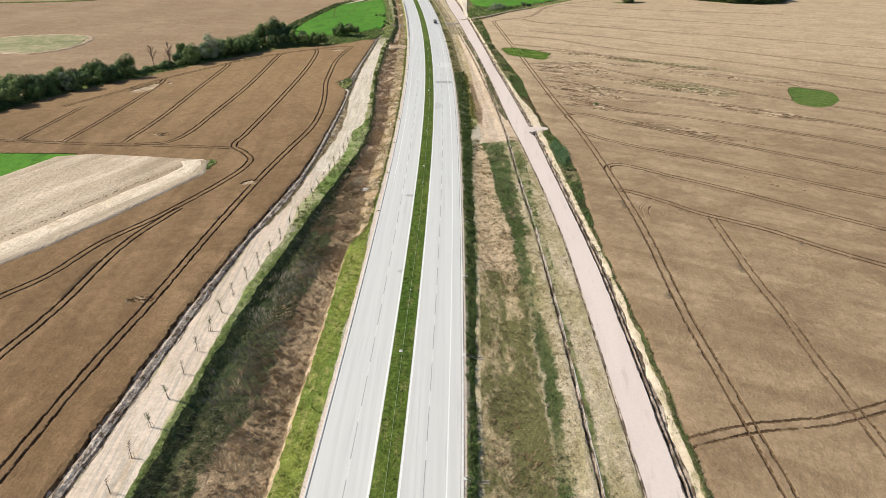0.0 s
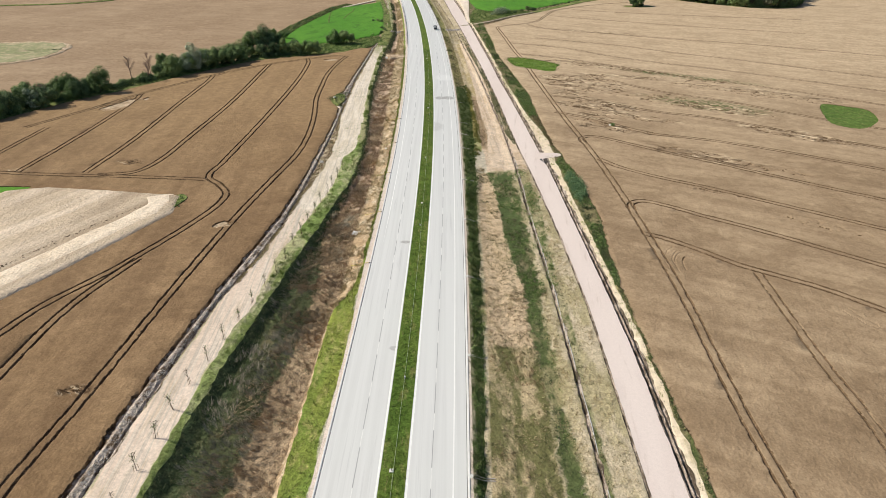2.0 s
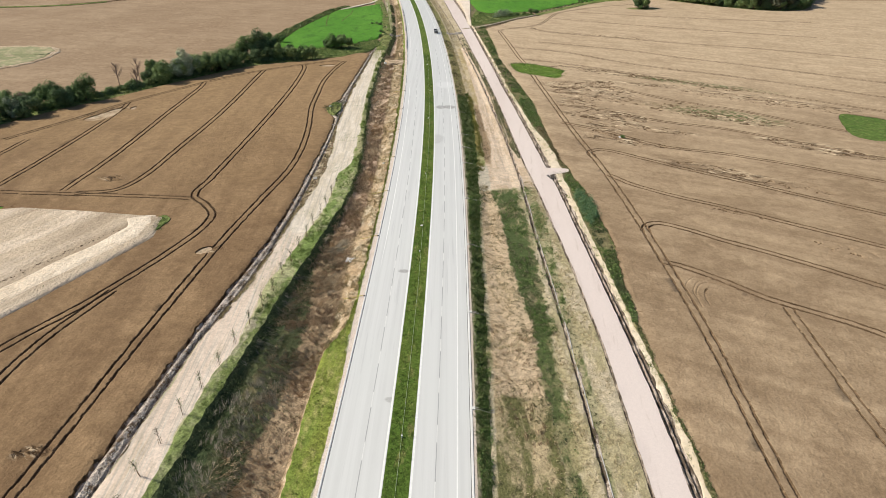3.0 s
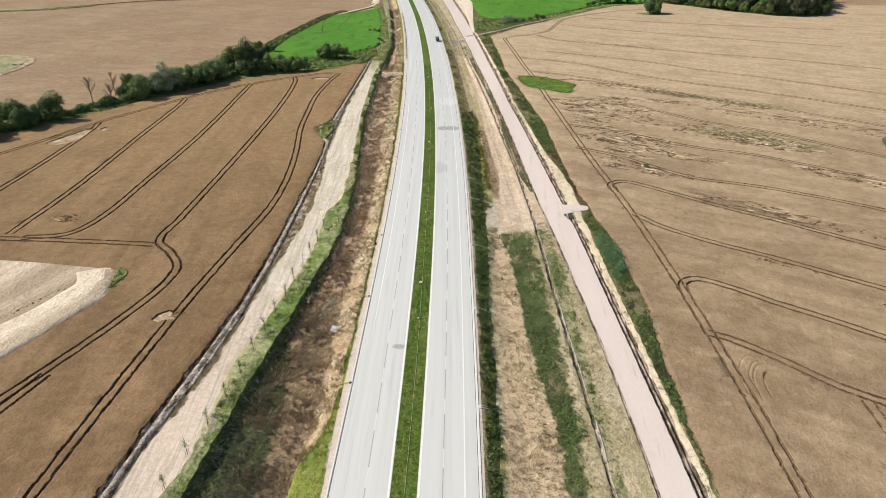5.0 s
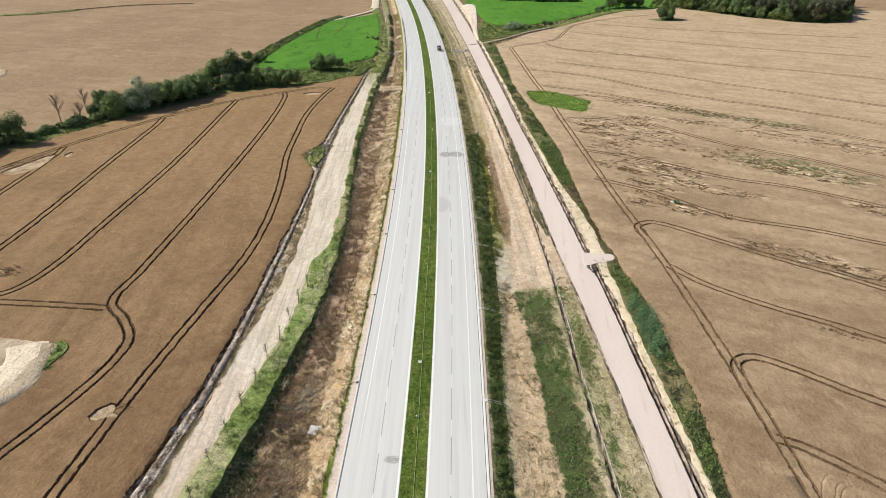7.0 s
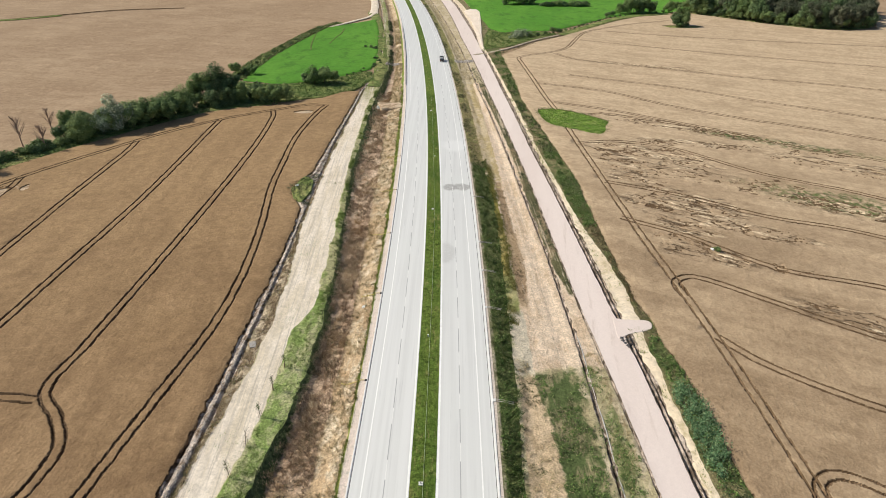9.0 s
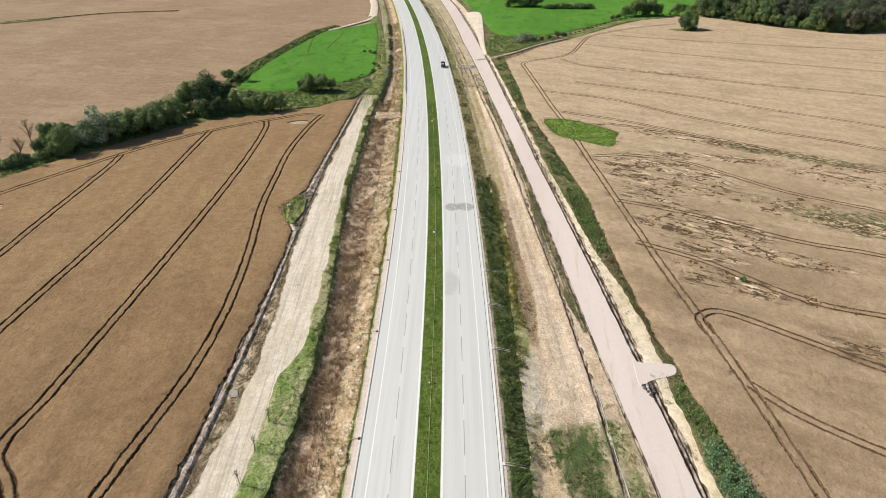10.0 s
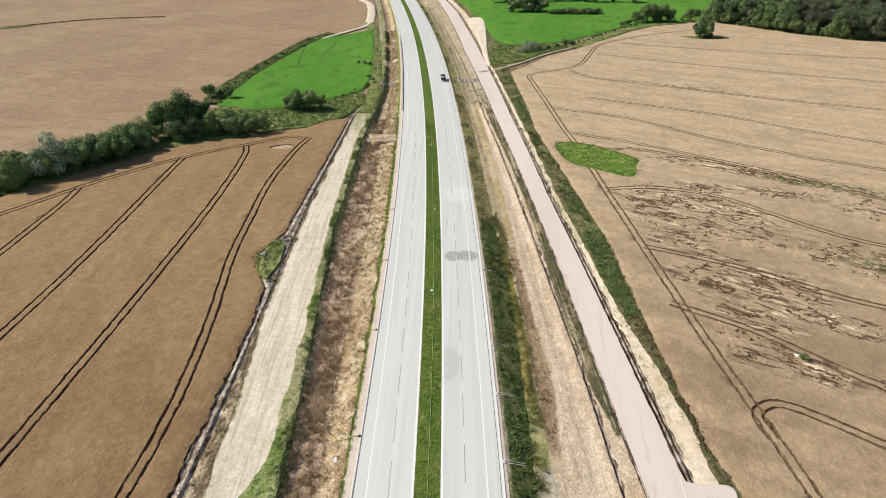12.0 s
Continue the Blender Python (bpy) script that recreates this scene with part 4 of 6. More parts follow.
ISLAND = poly("158,627 166,630 178,629 190,627 186,621 176,618 164,619")

SCARS = [rounded(poly(t)) for t in ("-156.5,287.5 -152.5,295.5 -149,305 -146,304 -145.2,297 -145.5,290.5 -150.5,285.5", "-143.8,305 -142.5,309 -140.2,305.2 -141.2,302",
                          "-67.6,177.9 -66.6,180.3 -65,182 -63.6,181.4 -63.1,178.7 -65.4,177.3", "-76,389.5 -71,393 -66,393 -66,388.5 -71,387.5")]
sL = np.arange(-60, 428, 2.0)
inner_l = np.column_stack([xc(sL) + edge("field_l", sL) - 0.1, sL])
outer_l = poly("-74,408 -86,400.5 -100,395.5 -112,388 -121,378 -131,365 -139,353 -148,340 -154,329 -161,317 -170,307 -177,295 -187,274 -196,246 -216,195 -255,130 -300,60 -300,-60")
sR = np.arange(-60, 514, 2.0)
inner_r = np.column_stack([xc(sR) + edge("field_r", sR) + 0.1, sR])
outer_r = poly("36,527 52,554 70,573 98,608 127,645 150,668 180,682 200,688 217,677 244,645 276,619 298,614 325,624 350,668 362,690 460,690 460,-60")
crop_field("wheat_field_west", np.vstack([inner_l, poly("-58,424 -66,413"), outer_l]), (-300, -40, -60, 430), WEST_TRACKS, FLAT_WEST, wheat_left, "ripe brown wheat with sunken dark wheel ruts", [BARE, CORNER] + SCARS)
crop_field("wheat_field_east", np.vstack([inner_r, outer_r]), (20, 460, -60, 692), EAST_TRACKS, FLAT_EAST, wheat_right, "ripe pale brown wheat with wheel ruts and flattened swirls", [PATCH, HOLLOW, ISLAND])


def ribbon(name, P, half, lift, mat, label, category, crown=0.0):
    """A narrow way over the land."""
    L = smooth_line(P, 1.5)
    T = np.gradient(L, axis=0)
    T /= np.maximum(np.hypot(T[:, 0], T[:, 1]), 1e-6)[:, None]
    o = np.linspace(-half, half, 7)[None] * (1 + 0.12 * wave(L[:, :1], L[:, 1:], 0.3, 3))
    X, Y = L[:, :1] + T[:, 1:] * o, L[:, 1:] - T[:, :1] * o
    Z = land_z(X, Y) + lift + crown * (1 - (np.linspace(-1, 1, 7)[None]) ** 2) - np.where(np.abs(np.linspace(-1, 1, 7)[None]) > 0.99, 0.35, 0)
    return structure(name, grid_mesh(name, X, Y, Z, mat), label, category)


def flat_patch(name, pts, mat, label, category, lift, cell=2.0, rag=0.8, level=None, drop=0.06, beside=None):
    """A patch of ground with a wavering outline, laid over the land."""
    P = along(np.vstack([pts, pts[:1]]), max(40, int(np.sum(np.hypot(*np.diff(np.vstack([pts, pts[:1]]), axis=0).T)) / cell)))[:-1]
    c = P.mean(0)
    P = P + rag * np.column_stack([wave(P[:, 0], P[:, 1], 0.6, 3), wave(P[:, 0], P[:, 1], 0.7, 5)])
    f = np.append(np.linspace(0, 0.985, 24), 1.0)[:, None]
    Q = np.vstack([P, P[:1]])
    X, Y = c[0] + (Q[:, 0] - c[0])[None] * f, c[1] + (Q[:, 1] - c[1])[None] * f
    Z = land_z(X, Y) + lift + 0.05 * wave(X, Y, 0.8, 6)
    if level is not None:
        Z = level + 0.01 * wave(X, Y, 0.8, 6)
    if beside is not None:
        Z = land_z(np.full(X.shape, beside), Y) + 0.012 + 0.03 * np.clip((X - beside) / 3.0, 0, 1)
    Z[-1] -= 0.5 if level is None and beside is None else drop
    return structure(name, grid_mesh(name, X, Y, Z, mat), label, category)


flat_patch("bare_patch", np.mean(BARE, 0) + (BARE - np.mean(BARE, 0)) * 1.01, stubble, "patch of pale cream-coloured crop in the wheat", "crop", 0.85, 2.0, 0.0)
for scar in SCARS:
    flat_patch("bare_scar", np.mean(scar, 0) + (scar - np.mean(scar, 0)) * 1.08, trampled, "small pale trampled bare spot in the wheat", "stubble", 0.14, 0.6, 0.45)
cream = ground_mat("cream_crop", (0.82, 0.70, 0.555), (0.76, 0.635, 0.49), (0.60, 0.475, 0.34), 0.12, 0.5, 1.4, 0.40, 0.14, 0.35, 3.0, turn=-26.0)
ribbon("crop_margin", poly("-90.5,197.5 -88,190 -99,167 -108,149 -117,132 -132,114 -152,100"), 4.3, 0.88, cream, "whiter flattened margin of the pale crop", "crop", 0.08)
flat_patch("meadow_corner", np.mean(CORNER, 0) + (CORNER - np.mean(CORNER, 0)) * 1.03, meadow, "bright green meadow corner beside the stubble", "meadow", 0.16, 2.0, 0.0)
flat_patch("meadow_west", poly("-66,640 -99,600 -106,560 -109,539 -113,500 -115,470 -114,444 -93,438 -75,446 -61,460 -50,474 -49,500 -53,535 -58,590"), meadow, "bright green meadow", "meadow", 0.30)
flat_patch("meadow_east", poly("6,760 12,705 17,660 20,640 22,606 32,590 71,602 100,634 129,668 180,692 240,740 330,820 330,950 150,980 -25,940 -18,880 -2,800"), meadow, "bright green meadow", "meadow", 0.30)
flat_patch("rough_corner", poly("-52,430 -66,416 -82,408 -100,404 -118,396 -125,410 -113,440 -93,436 -75,444 -61,458 -50,470 -46,452"), rough_grass, "rough green grass beside the trees", "grass", 0.12)
flat_patch("rough_bank_east", poly("15,528 34,542 54,568 72,586 62,596 34,586 22,602 18,570"), rough_grass, "rough green grass beside the access road", "grass", 0.12)
RING = rounded(poly("-274,374 -252,371.5 -239,392 -239,414 -246,433 -262,441 -298,435 -312,420 -308,398 -292,382"))
flat_patch("hollow_rim", RING, trampled, "pale worn rim of a wet hollow in the far field", "soil", -0.05, 2.0, 1.2)
flat_patch("wet_hollow", np.mean(RING, 0) + (RING - np.mean(RING, 0)) * 0.90, ground_mat("hollow_weeds", (0.26, 0.27, 0.14), (0.33, 0.32, 0.18), (0.44, 0.37, 0.24), 0.04, 0.12, 1.2, 0.45, 0.2, 0.2), "olive-green wet hollow in the far field", "grass", 0.05, 2.0, 1.6)
flat_patch("green_patch", np.mean(PATCH, 0) + (PATCH - np.mean(PATCH, 0)) * 1.03, fresh_grass, "patch of fresh green weeds in the wheat", "grass", 0.15, 1.0, 0.0)
flat_patch("green_hollow", np.mean(HOLLOW, 0) + (HOLLOW - np.mean(HOLLOW, 0)) * 1.03, hollow_grass, "round green hollow in the wheat", "grass", 0.15, 1.0, 0.0)



# ---------------------------------------------------------------- ways and markings


def part(name, me, parent, label="", m=None):
    """A mesh as one part under a thing or under a part."""
    ob = new(name, me)
    ob.parent = parent
    if m is not None:
        ob.matrix_basis = m
    return tagged(ob, label)


def thing(name, label, category, m=None, group="", me=None):
    ob = new(name, me)
    if m is not None:
        ob.matrix_basis = m
    return tagged(ob, label, category, group)


def line_mesh(name, s0, s1, d, half, mat, lift=0.006, high=0.0, ds=3.0):
    """A painted or laid line along the road at offset d."""
    s = np.linspace(s0, s1, max(2, int((s1 - s0) / ds) + 1))
    dd = EDGE[d](s) if isinstance(d, str) else np.full(len(s), float(d))
    if high:
        o, z = np.array([-half, -half, half * 0.8, half]), np.array([-0.05, high, high, -0.05])
    else:
        o, z = np.array([-half, half]), np.array([lift, lift])
    D = dd[:, None] + o[None]
    S = np.repeat(s[:, None], len(o), 1)
    X, Y = xc(S) + D, S
    Z = land_z(xc(s) + dd, s)[:, None] + z[None]
    return grid_mesh(name, X, Y, Z, mat, smooth=False)


kerb_mat = plain("kerb_concrete", (0.70, 0.69, 0.67), 0.7, 0.1, 1.0)
worn_paint = plain("worn_paint", (0.72, 0.72, 0.70), 0.6, 0.1, 2.0)
dark_gap = plain("slot", (0.10, 0.095, 0.095), 0.8, 0.2, 2.0)
for road, sign, first in ((road_w, -1, 7), (road_e, 1, 11)):
    part("edge_line", line_mesh("edge_line", -60, 900, 9.62 * sign, 0.11, paint), road, "white solid edge line")
    part("inner_line", line_mesh("inner_line", -60, 900, 2.36 * sign, 0.17, paint), road, "broad white inner edge line")
    part("slot_drain", line_mesh("slot_drain", -60, 900, 11.62 * sign if sign < 0 else 11.82, 0.045, dark_gap), road, "thin dark slot drain")
    part("kerb", line_mesh("kerb", -60, 900, "pave_l" if sign < 0 else "pave_r", 0.14, kerb_mat, high=0.09), road, "low pale concrete kerb")
    for k in range(-3, 36):
        s = first + 12 * k
        part("joint_seal", line_mesh("joint_seal", s, s + 8, 6.1 * sign, 0.07, seal, ds=4.0), road)
        part("lane_dash", line_mesh("lane_dash", s + 8, s + 12, 6.1 * sign, 0.075, worn_paint, ds=4.0), road)

sand_path = ground_mat("sand_path", (0.66, 0.57, 0.45), (0.72, 0.63, 0.52), (0.55, 0.47, 0.35), 0.1, 0.5, 3.0, 0.40, 0.15, 0.05)
APRON = rounded(poly("32.6,241.6 34,240.6 37,240.3 40.4,240.3 41.2,239.4 41.2,237.4 40.2,236.6 37.4,235.8 34.4,234.8 33,233.2 32.5,233.2"), 1)
ribbon("access_road", poly("9,514 15,518 24,526 33,536 53,563 72,583"), 1.0, 0.28, ground_mat("farm_dirt", (0.50, 0.41, 0.30), (0.58, 0.49, 0.37), (0.30, 0.27, 0.15), 0.1, 0.5, 2.0, 0.44, 0.2, 0.1), "narrow pale sandy farm road", "track", 0.05)
ribbon("field_path", poly("-100,806 -86,775 -80,745 -75,705 -72,668"), 3.4, 0.45, sand_path, "broad pale sandy path beside the field", "track", 0.05)
ribbon("field_path", poly("-71,672 -74,650 -84,628 -97,602"), 1.6, 0.45, sand_path, "pale sandy path beside the field", "track", 0.05)
ribbon("field_margin", poly("72,583 98,617 127,655 152,677 182,690"), 4.0, 0.28, rough_grass, "overgrown grassy field margin", "grass", 0.2)
ribbon("hedge_bank", poly("-118,446 -119,468 -117,500 -112,540 -103,598 -92,622"), 5.0, 0.2, rough_grass, "rough grassy bank under the hedge", "grass", 0.3)
ribbon("tree_bank", poly("-233,203 -208,243 -198,271 -184,299 -172,314 -162,328 -154,344 -144,358 -134,371 -124,383 -110,395 -90,406"), 6.5, 0.15, rough_grass, "shaded grassy bank under the trees", "grass", 0.3)
ribbon("drain_line", poly("-460,590 -400,600 -350,616 -322,640"), 2.4, 0.1, rough_grass, "thin overgrown field drain", "ditch", 0.3)
ribbon("far_drain_line", poly("-360,610 -320,645 -293,668 -240,686"), 0.8, 0.25, rut_soil_shade, "dark open drain in the far field", "ditch", 0.1)
flat_patch("gravel_apron", APRON, gravel_mat, "pale gravel apron leading into the field", "gravel", 0.0, 0.6, 0.2, None, 0.5, 33.0)
ribbon("meadow_track", poly("-85.2,597.3 -84.2,578.5 -85.4,561.1 -86.2,540.4"), 0.8, 0.36, hollow_grass, "faint wheel track pressed into the meadow", "track", 0.03)
ribbon("meadow_track", poly("-102.1,577.4 -99.7,555.3 -97.3,536.8 -94.3,521.2"), 0.8, 0.36, hollow_grass, "faint wheel track pressed into the meadow", "track", 0.03)
ribbon("rough_verge", poly("-45,436 -44,455 -45,480 -47,500 -51,535 -57,585 -66,640 -74,680"), 4.2, 0.06, rough_grass, "rough grassy margin beside the meadow", "grass", 0.2)
flat_patch("sand_bank", rounded(poly("4.0,692 9.9,700 16.2,703 19.0,684 17.1,613 15.4,548 16.1,527 13.5,531 12.7,572 11.1,622 8.5,656")), heap_sand, "broad pale bank of heaped sand beside the gravel road", "sand", 0.5, 2.0, 0.6)
flat_patch("earth_crossing", poly("-39,407 -33,406.5 -27.2,406 -26.4,399 -31,398.5 -37,398"), trampled, "pale earth crossing over the ditch", "earth", 0.0, 1.0, 0.4, 0.74, 1.6)
flat_patch("green_notch", poly("-54,319 -50.5,316 -49.4,307 -50.5,298 -54,301 -56.5,309"), rough_grass, "green weedy notch in the wheat edge", "grass", 0.45, 1.0, 0.3)
flat_patch("grass_tip", rounded(poly("-85.5,199 -83,199.2 -81,196.5 -82,191 -83.2,189.5 -84.2,194")), rough_grass, "small green weedy tip of the pale crop", "grass", 0.62, 1.0, 0.4)
clumps_at_tip = poly("-86,199 -83,199 -81,196 -82,190.5 -83.5,190 -85,194")
flat_patch("lone_tree_grass", np.mean(ISLAND, 0) + (ISLAND - np.mean(ISLAND, 0)) * 1.04, rough_grass, "grass island in the wheat", "grass", 0.15, 1.0, 0.0)

# ---------------------------------------------------------------- low growth
rng = np.random.default_rng(7)
weed_green = growth("weed_leaves", (0.068, 0.130, 0.034), (0.160, 0.255, 0.066), (0.30, 0.355, 0.135))
weed_dark = growth("dark_weeds", (0.043, 0.066, 0.028), (0.098, 0.126, 0.054), (0.20, 0.20, 0.10))
dry_blades = growth("dry_blades", (0.38, 0.265, 0.16), (0.64, 0.48, 0.30), (0.82, 0.69, 0.47))
brown_blades = growth("brown_blades", (0.26, 0.18, 0.115), (0.52, 0.38, 0.255), (0.70, 0.56, 0.39))
ditch_olive = growth("ditch_olive", (0.085, 0.098, 0.045), (0.18, 0.175, 0.085), (0.36, 0.31, 0.19))
straw_blades = growth("straw_blades", (0.455, 0.354, 0.202), (0.658, 0.543, 0.341), (0.216, 0.228, 0.089))
lime_blades = growth("lime_blades", (0.156, 0.216, 0.042), (0.288, 0.330, 0.078), (0.408, 0.384, 0.156))
grass_blades = growth("grass_blades", (0.150, 0.235, 0.050), (0.255, 0.355, 0.090), (0.33, 0.36, 0.14))
mown_blades = growth("mown_blades", (0.055, 0.10, 0.018), (0.105, 0.16, 0.032), (0.20, 0.21, 0.075))
reed_blades = growth("reed_blades", (0.075, 0.150, 0.070), (0.160, 0.275, 0.125), (0.27, 0.37, 0.185))


def tri_mesh(name, V, k, mat):
    """Loose faces of k corners each."""
    n = len(V) // k
    me = bpy.data.meshes.new(name)
    me.vertices.add(len(V))
    me.vertices.foreach_set("co", np.ascontiguousarray(V, float).ravel())
    me.loops.add(n * k)
    me.loops.foreach_set("vertex_index", np.arange(n * k))
    me.polygons.add(n)
    me.polygons.foreach_set("loop_start", np.arange(0, n * k, k))
    me.polygons.foreach_set("loop_total", np.full(n, k))
    me.materials.append(mat)
    me.update(calc_edges=True)
    return me


def on_strip(a, b, s0, s1, n, f0=0.0, f1=1.0, patchy=0.0, scale=0.15, seed=1.0, fall=0.0):
    """n random places on a strip between two edges, thinning with distance and in patches."""
    s = s0 + (s1 - s0) * rng.random(n * 3) ** (1.0 + fall)
    f = f0 + (f1 - f0) * rng.random(n * 3)
    d = edge(a, s) + (edge(b, s) - edge(a, s)) * f
    x = xc(s) + d
    keep = fbm(x, s, scale, 3, seed) > patchy
    x, s = x[keep][:n], s[keep][:n]
    return np.column_stack([x, s, land_z(x, s)])


def tufts(name, P, h, spread, blades, width, mat, label, category="grass", lean=0.5, flow=0.0):
    """Tufts of narrow blades."""
    n = len(P)
    C = np.repeat(P, blades, 0)
    hh = np.repeat(h * (0.6 + 0.8 * rng.random(n)), blades) * (0.7 + 0.5 * rng.random(n * blades))
    a, r = rng.random(len(C)) * 2 * np.pi, spread * np.sqrt(rng.random(len(C)))
    B = C + np.column_stack([r * np.cos(a), r * np.sin(a), np.full(len(C), -0.05)])
    t = rng.random(len(C)) * 2 * np.pi
    w = width * (0.6 + 0.8 * rng.random(len(C)))
    side = np.column_stack([np.cos(t), np.sin(t), 0 * t]) * w[:, None] / 2
    g = a + rng.normal(0, 0.8, len(C))
    if flow:
        g = 8.0 * fbm(C[:, 0], C[:, 1], 0.07, 2, flow) + rng.normal(0, 0.6, len(C))
    tip = B + np.column_stack([np.cos(g) * hh * lean, np.sin(g) * hh * lean, hh])
    V = np.stack([B - side, B + side, tip], 1).reshape(-1, 3)
    return tagged(new(name, tri_mesh(name, V, 3, mat)), label, category, kind="stuff")


def leaf_quads(C, size, up=0.5, out=None):
    """Quads of about that size about the places C, turned at random."""
    n = len(C)
    N = rng.normal(0, 1, (n, 3))
    N[:, 2] = np.abs(N[:, 2]) + up
    if out is not None:
        N = N * 0.55 + out * 1.3
    N /= np.linalg.norm(N, axis=1)[:, None]
    A = np.cross(N, rng.normal(0, 1, (n, 3)))
    A /= np.maximum(np.linalg.norm(A, axis=1), 1e-6)[:, None]
    Bv = np.cross(N, A)
    s = size * (0.6 + 0.8 * rng.random(n))[:, None]
    A, Bv = A * s * 0.5, Bv * s * 0.32
    return np.stack([C - A, C - Bv, C + A, C + Bv], 1).reshape(-1, 3)


def clumps(name, P, r, h, leaves, size, mat, label, category="weeds"):
    """Leafy weeds as domes of small leaves."""
    n = len(P)
    C = np.repeat(P, leaves, 0)
    k = np.repeat(0.5 + rng.random(n), leaves)
    D = rng.normal(0, 1, (len(C), 3))
    D /= np.linalg.norm(D, axis=1)[:, None]
    D[:, 2] = np.abs(D[:, 2])
    q = (0.45 + 0.6 * rng.random(len(C)))[:, None]
    C = C + D * q * np.column_stack([r * k, r * k, h * k])
    return tagged(new(name, tri_mesh(name, leaf_quads(C, size), 4, mat)), label, category, kind="stuff")


def on_band(left, right, s0, s1, n, patchy=0.0, scale=0.15, seed=1.0, fall=0.0):
    """n random places between two boundaries given as 'station:offset' pairs."""
    s = s0 + (s1 - s0) * rng.random(n * 3) ** (1.0 + fall)
    a, b = table(left)(s), table(right)(s)
    x = xc(s) + a + (b - a) * rng.random(n * 3) + 0.6 * wave(s, 0 * s, 0.35, seed) + rng.normal(0, 0.4, n * 3)
    keep = fbm(x, s, scale, 3, seed) > patchy
    x, s = x[keep][:n], s[keep][:n]
    return np.column_stack([x, s, land_z(x, s)])


def clear_of(P, Q):
    """The places of P that lie outside the outline Q."""
    return P[~within(P[:, 0], P[:, 1], Q)]


verge_dark = growth("verge_dark_leaves", (0.055, 0.092, 0.028), (0.130, 0.180, 0.055), (0.24, 0.25, 0.105))
verge_blades = growth("verge_blades", (0.060, 0.110, 0.030), (0.135, 0.205, 0.055), (0.27, 0.29, 0.12))
olive_weeds = growth("bank_olive", (0.085, 0.100, 0.038), (0.175, 0.175, 0.075), (0.30, 0.26, 0.14))
brown_weeds = growth("brown_weeds", (0.12, 0.09, 0.045), (0.22, 0.17, 0.085))
# the east verge
clumps("verge_weeds", on_strip("gut_r", "verge_r", -10, 336, 1700, 0.15, 1.05, 0.45, 0.45, 2, 0.2), 0.5, 0.75, 16, 0.24, verge_dark, "dense dark green weeds on the verge")
clumps("verge_weeds", on_strip("gut_r", "verge_r", -10, 336, 750, 0.12, 1.1, 0.50, 0.30, 51, 0.2), 0.42, 0.9, 16, 0.24, weed_green, "tall fresh green weeds on the verge")
tufts("verge_tall_grass", on_strip("gut_r", "verge_r", -10, 336, 1900, 0.12, 1.1, 0.44, 0.4, 43, 0.2), 0.95, 0.35, 9, 0.10, verge_blades, "tall green grass on the verge", "grass", 0.8, 7.0)
tufts("verge_dry_grass", on_strip("gut_r", "verge_r", 330, 470, 1500, 0.1, 1.0, 0.40, 0.2, 52), 0.45, 0.4, 7, 0.12, straw_blades, "dry olive grass on the verge", "grass", 0.8)
clumps("verge_weeds", on_strip("gut_r", "verge_r", 335, 760, 500, 0.0, 0.6, 0.50, 0.1, 2), 0.7, 0.6, 10, 0.4, olive_weeds, "dull weeds along the far verge")
# the west ditch
SLOPE_R = "-60:-36 68:-34.4 81:-35.2 92:-33.8 110:-33 128:-31.6 147:-29.3 164:-28.8 182:-26.8 200:-24.9 239:-23.2 261:-24.6 290:-26.5 330:-27.6 420:-25"
SLOPE_L = "-60:-38.6 60:-38.1 94:-37.6 117:-36.4 147:-33 162:-31.6 183:-28.6 200:-26.6 214:-24.8 236:-24.1 260:-24.9 288:-26.7 327:-28.8 420:-27"
DARK_R = "-60:-32 70:-30 81:-26 97:-26.4 114:-26 128:-24 150:-24.5 166:-26.5 175:-27"
tufts("ditch_reeds", on_strip("ditch_l", "tan_l", -10, 190, 2000, 0.5, 1.0, 0.36, 0.12, 3, 0.2), 0.75, 0.4, 9, 0.10, brown_blades, "withered brown reeds and weeds in the ditch", "reeds", 0.8, 2.0)
tufts("ditch_reeds", on_strip("ditch_l", "tan_l", 150, 430, 5200, 0.12, 1.0, 0.40, 0.3, 3, 0.25), 0.62, 0.4, 10, 0.10, brown_blades, "withered brown reeds and weeds in the ditch", "reeds", 0.6)
tufts("ditch_stalks", on_strip("ditch_l", "tan_l", -10, 190, 2600, 0.08, 0.85, 0.48, 0.3, 61), 0.9, 0.3, 9, 0.08, growth("grey_stalks", (0.26, 0.23, 0.17), (0.44, 0.39, 0.29), (0.58, 0.52, 0.40)), "pale grey dead stalks among the weeds", "reeds", 1.0, 5.0)
tufts("ditch_straw", on_strip("ditch_l", "tan_l", -10, 430, 5000, 0.30, 1.0, 0.50, 0.16, 5, 0.3), 0.70, 0.40, 10, 0.10, dry_blades, "dry straw-coloured grass in the ditch", "grass", 1.1, 4.0)
clumps("ditch_weeds", on_band(SLOPE_R, DARK_R, -10, 172, 2100, 0.46, 0.22, 8, 0.1), 0.45, 0.55, 13, 0.19, weed_dark, "dark green weeds in the ditch")
clumps("ditch_weeds", on_strip("ditch_l", "tan_l", -10, 185, 1900, 0.2, 1.0, 0.46, 0.16, 36, 0.1), 0.45, 0.45, 12, 0.16, ditch_olive, "withered olive-brown weeds in the ditch")
clumps("ditch_weeds", on_strip("ditch_l", "tan_l", 170, 420, 800, 0.1, 0.8, 0.54, 0.2, 4), 0.45, 0.6, 12, 0.19, ditch_olive, "green weeds in the ditch")
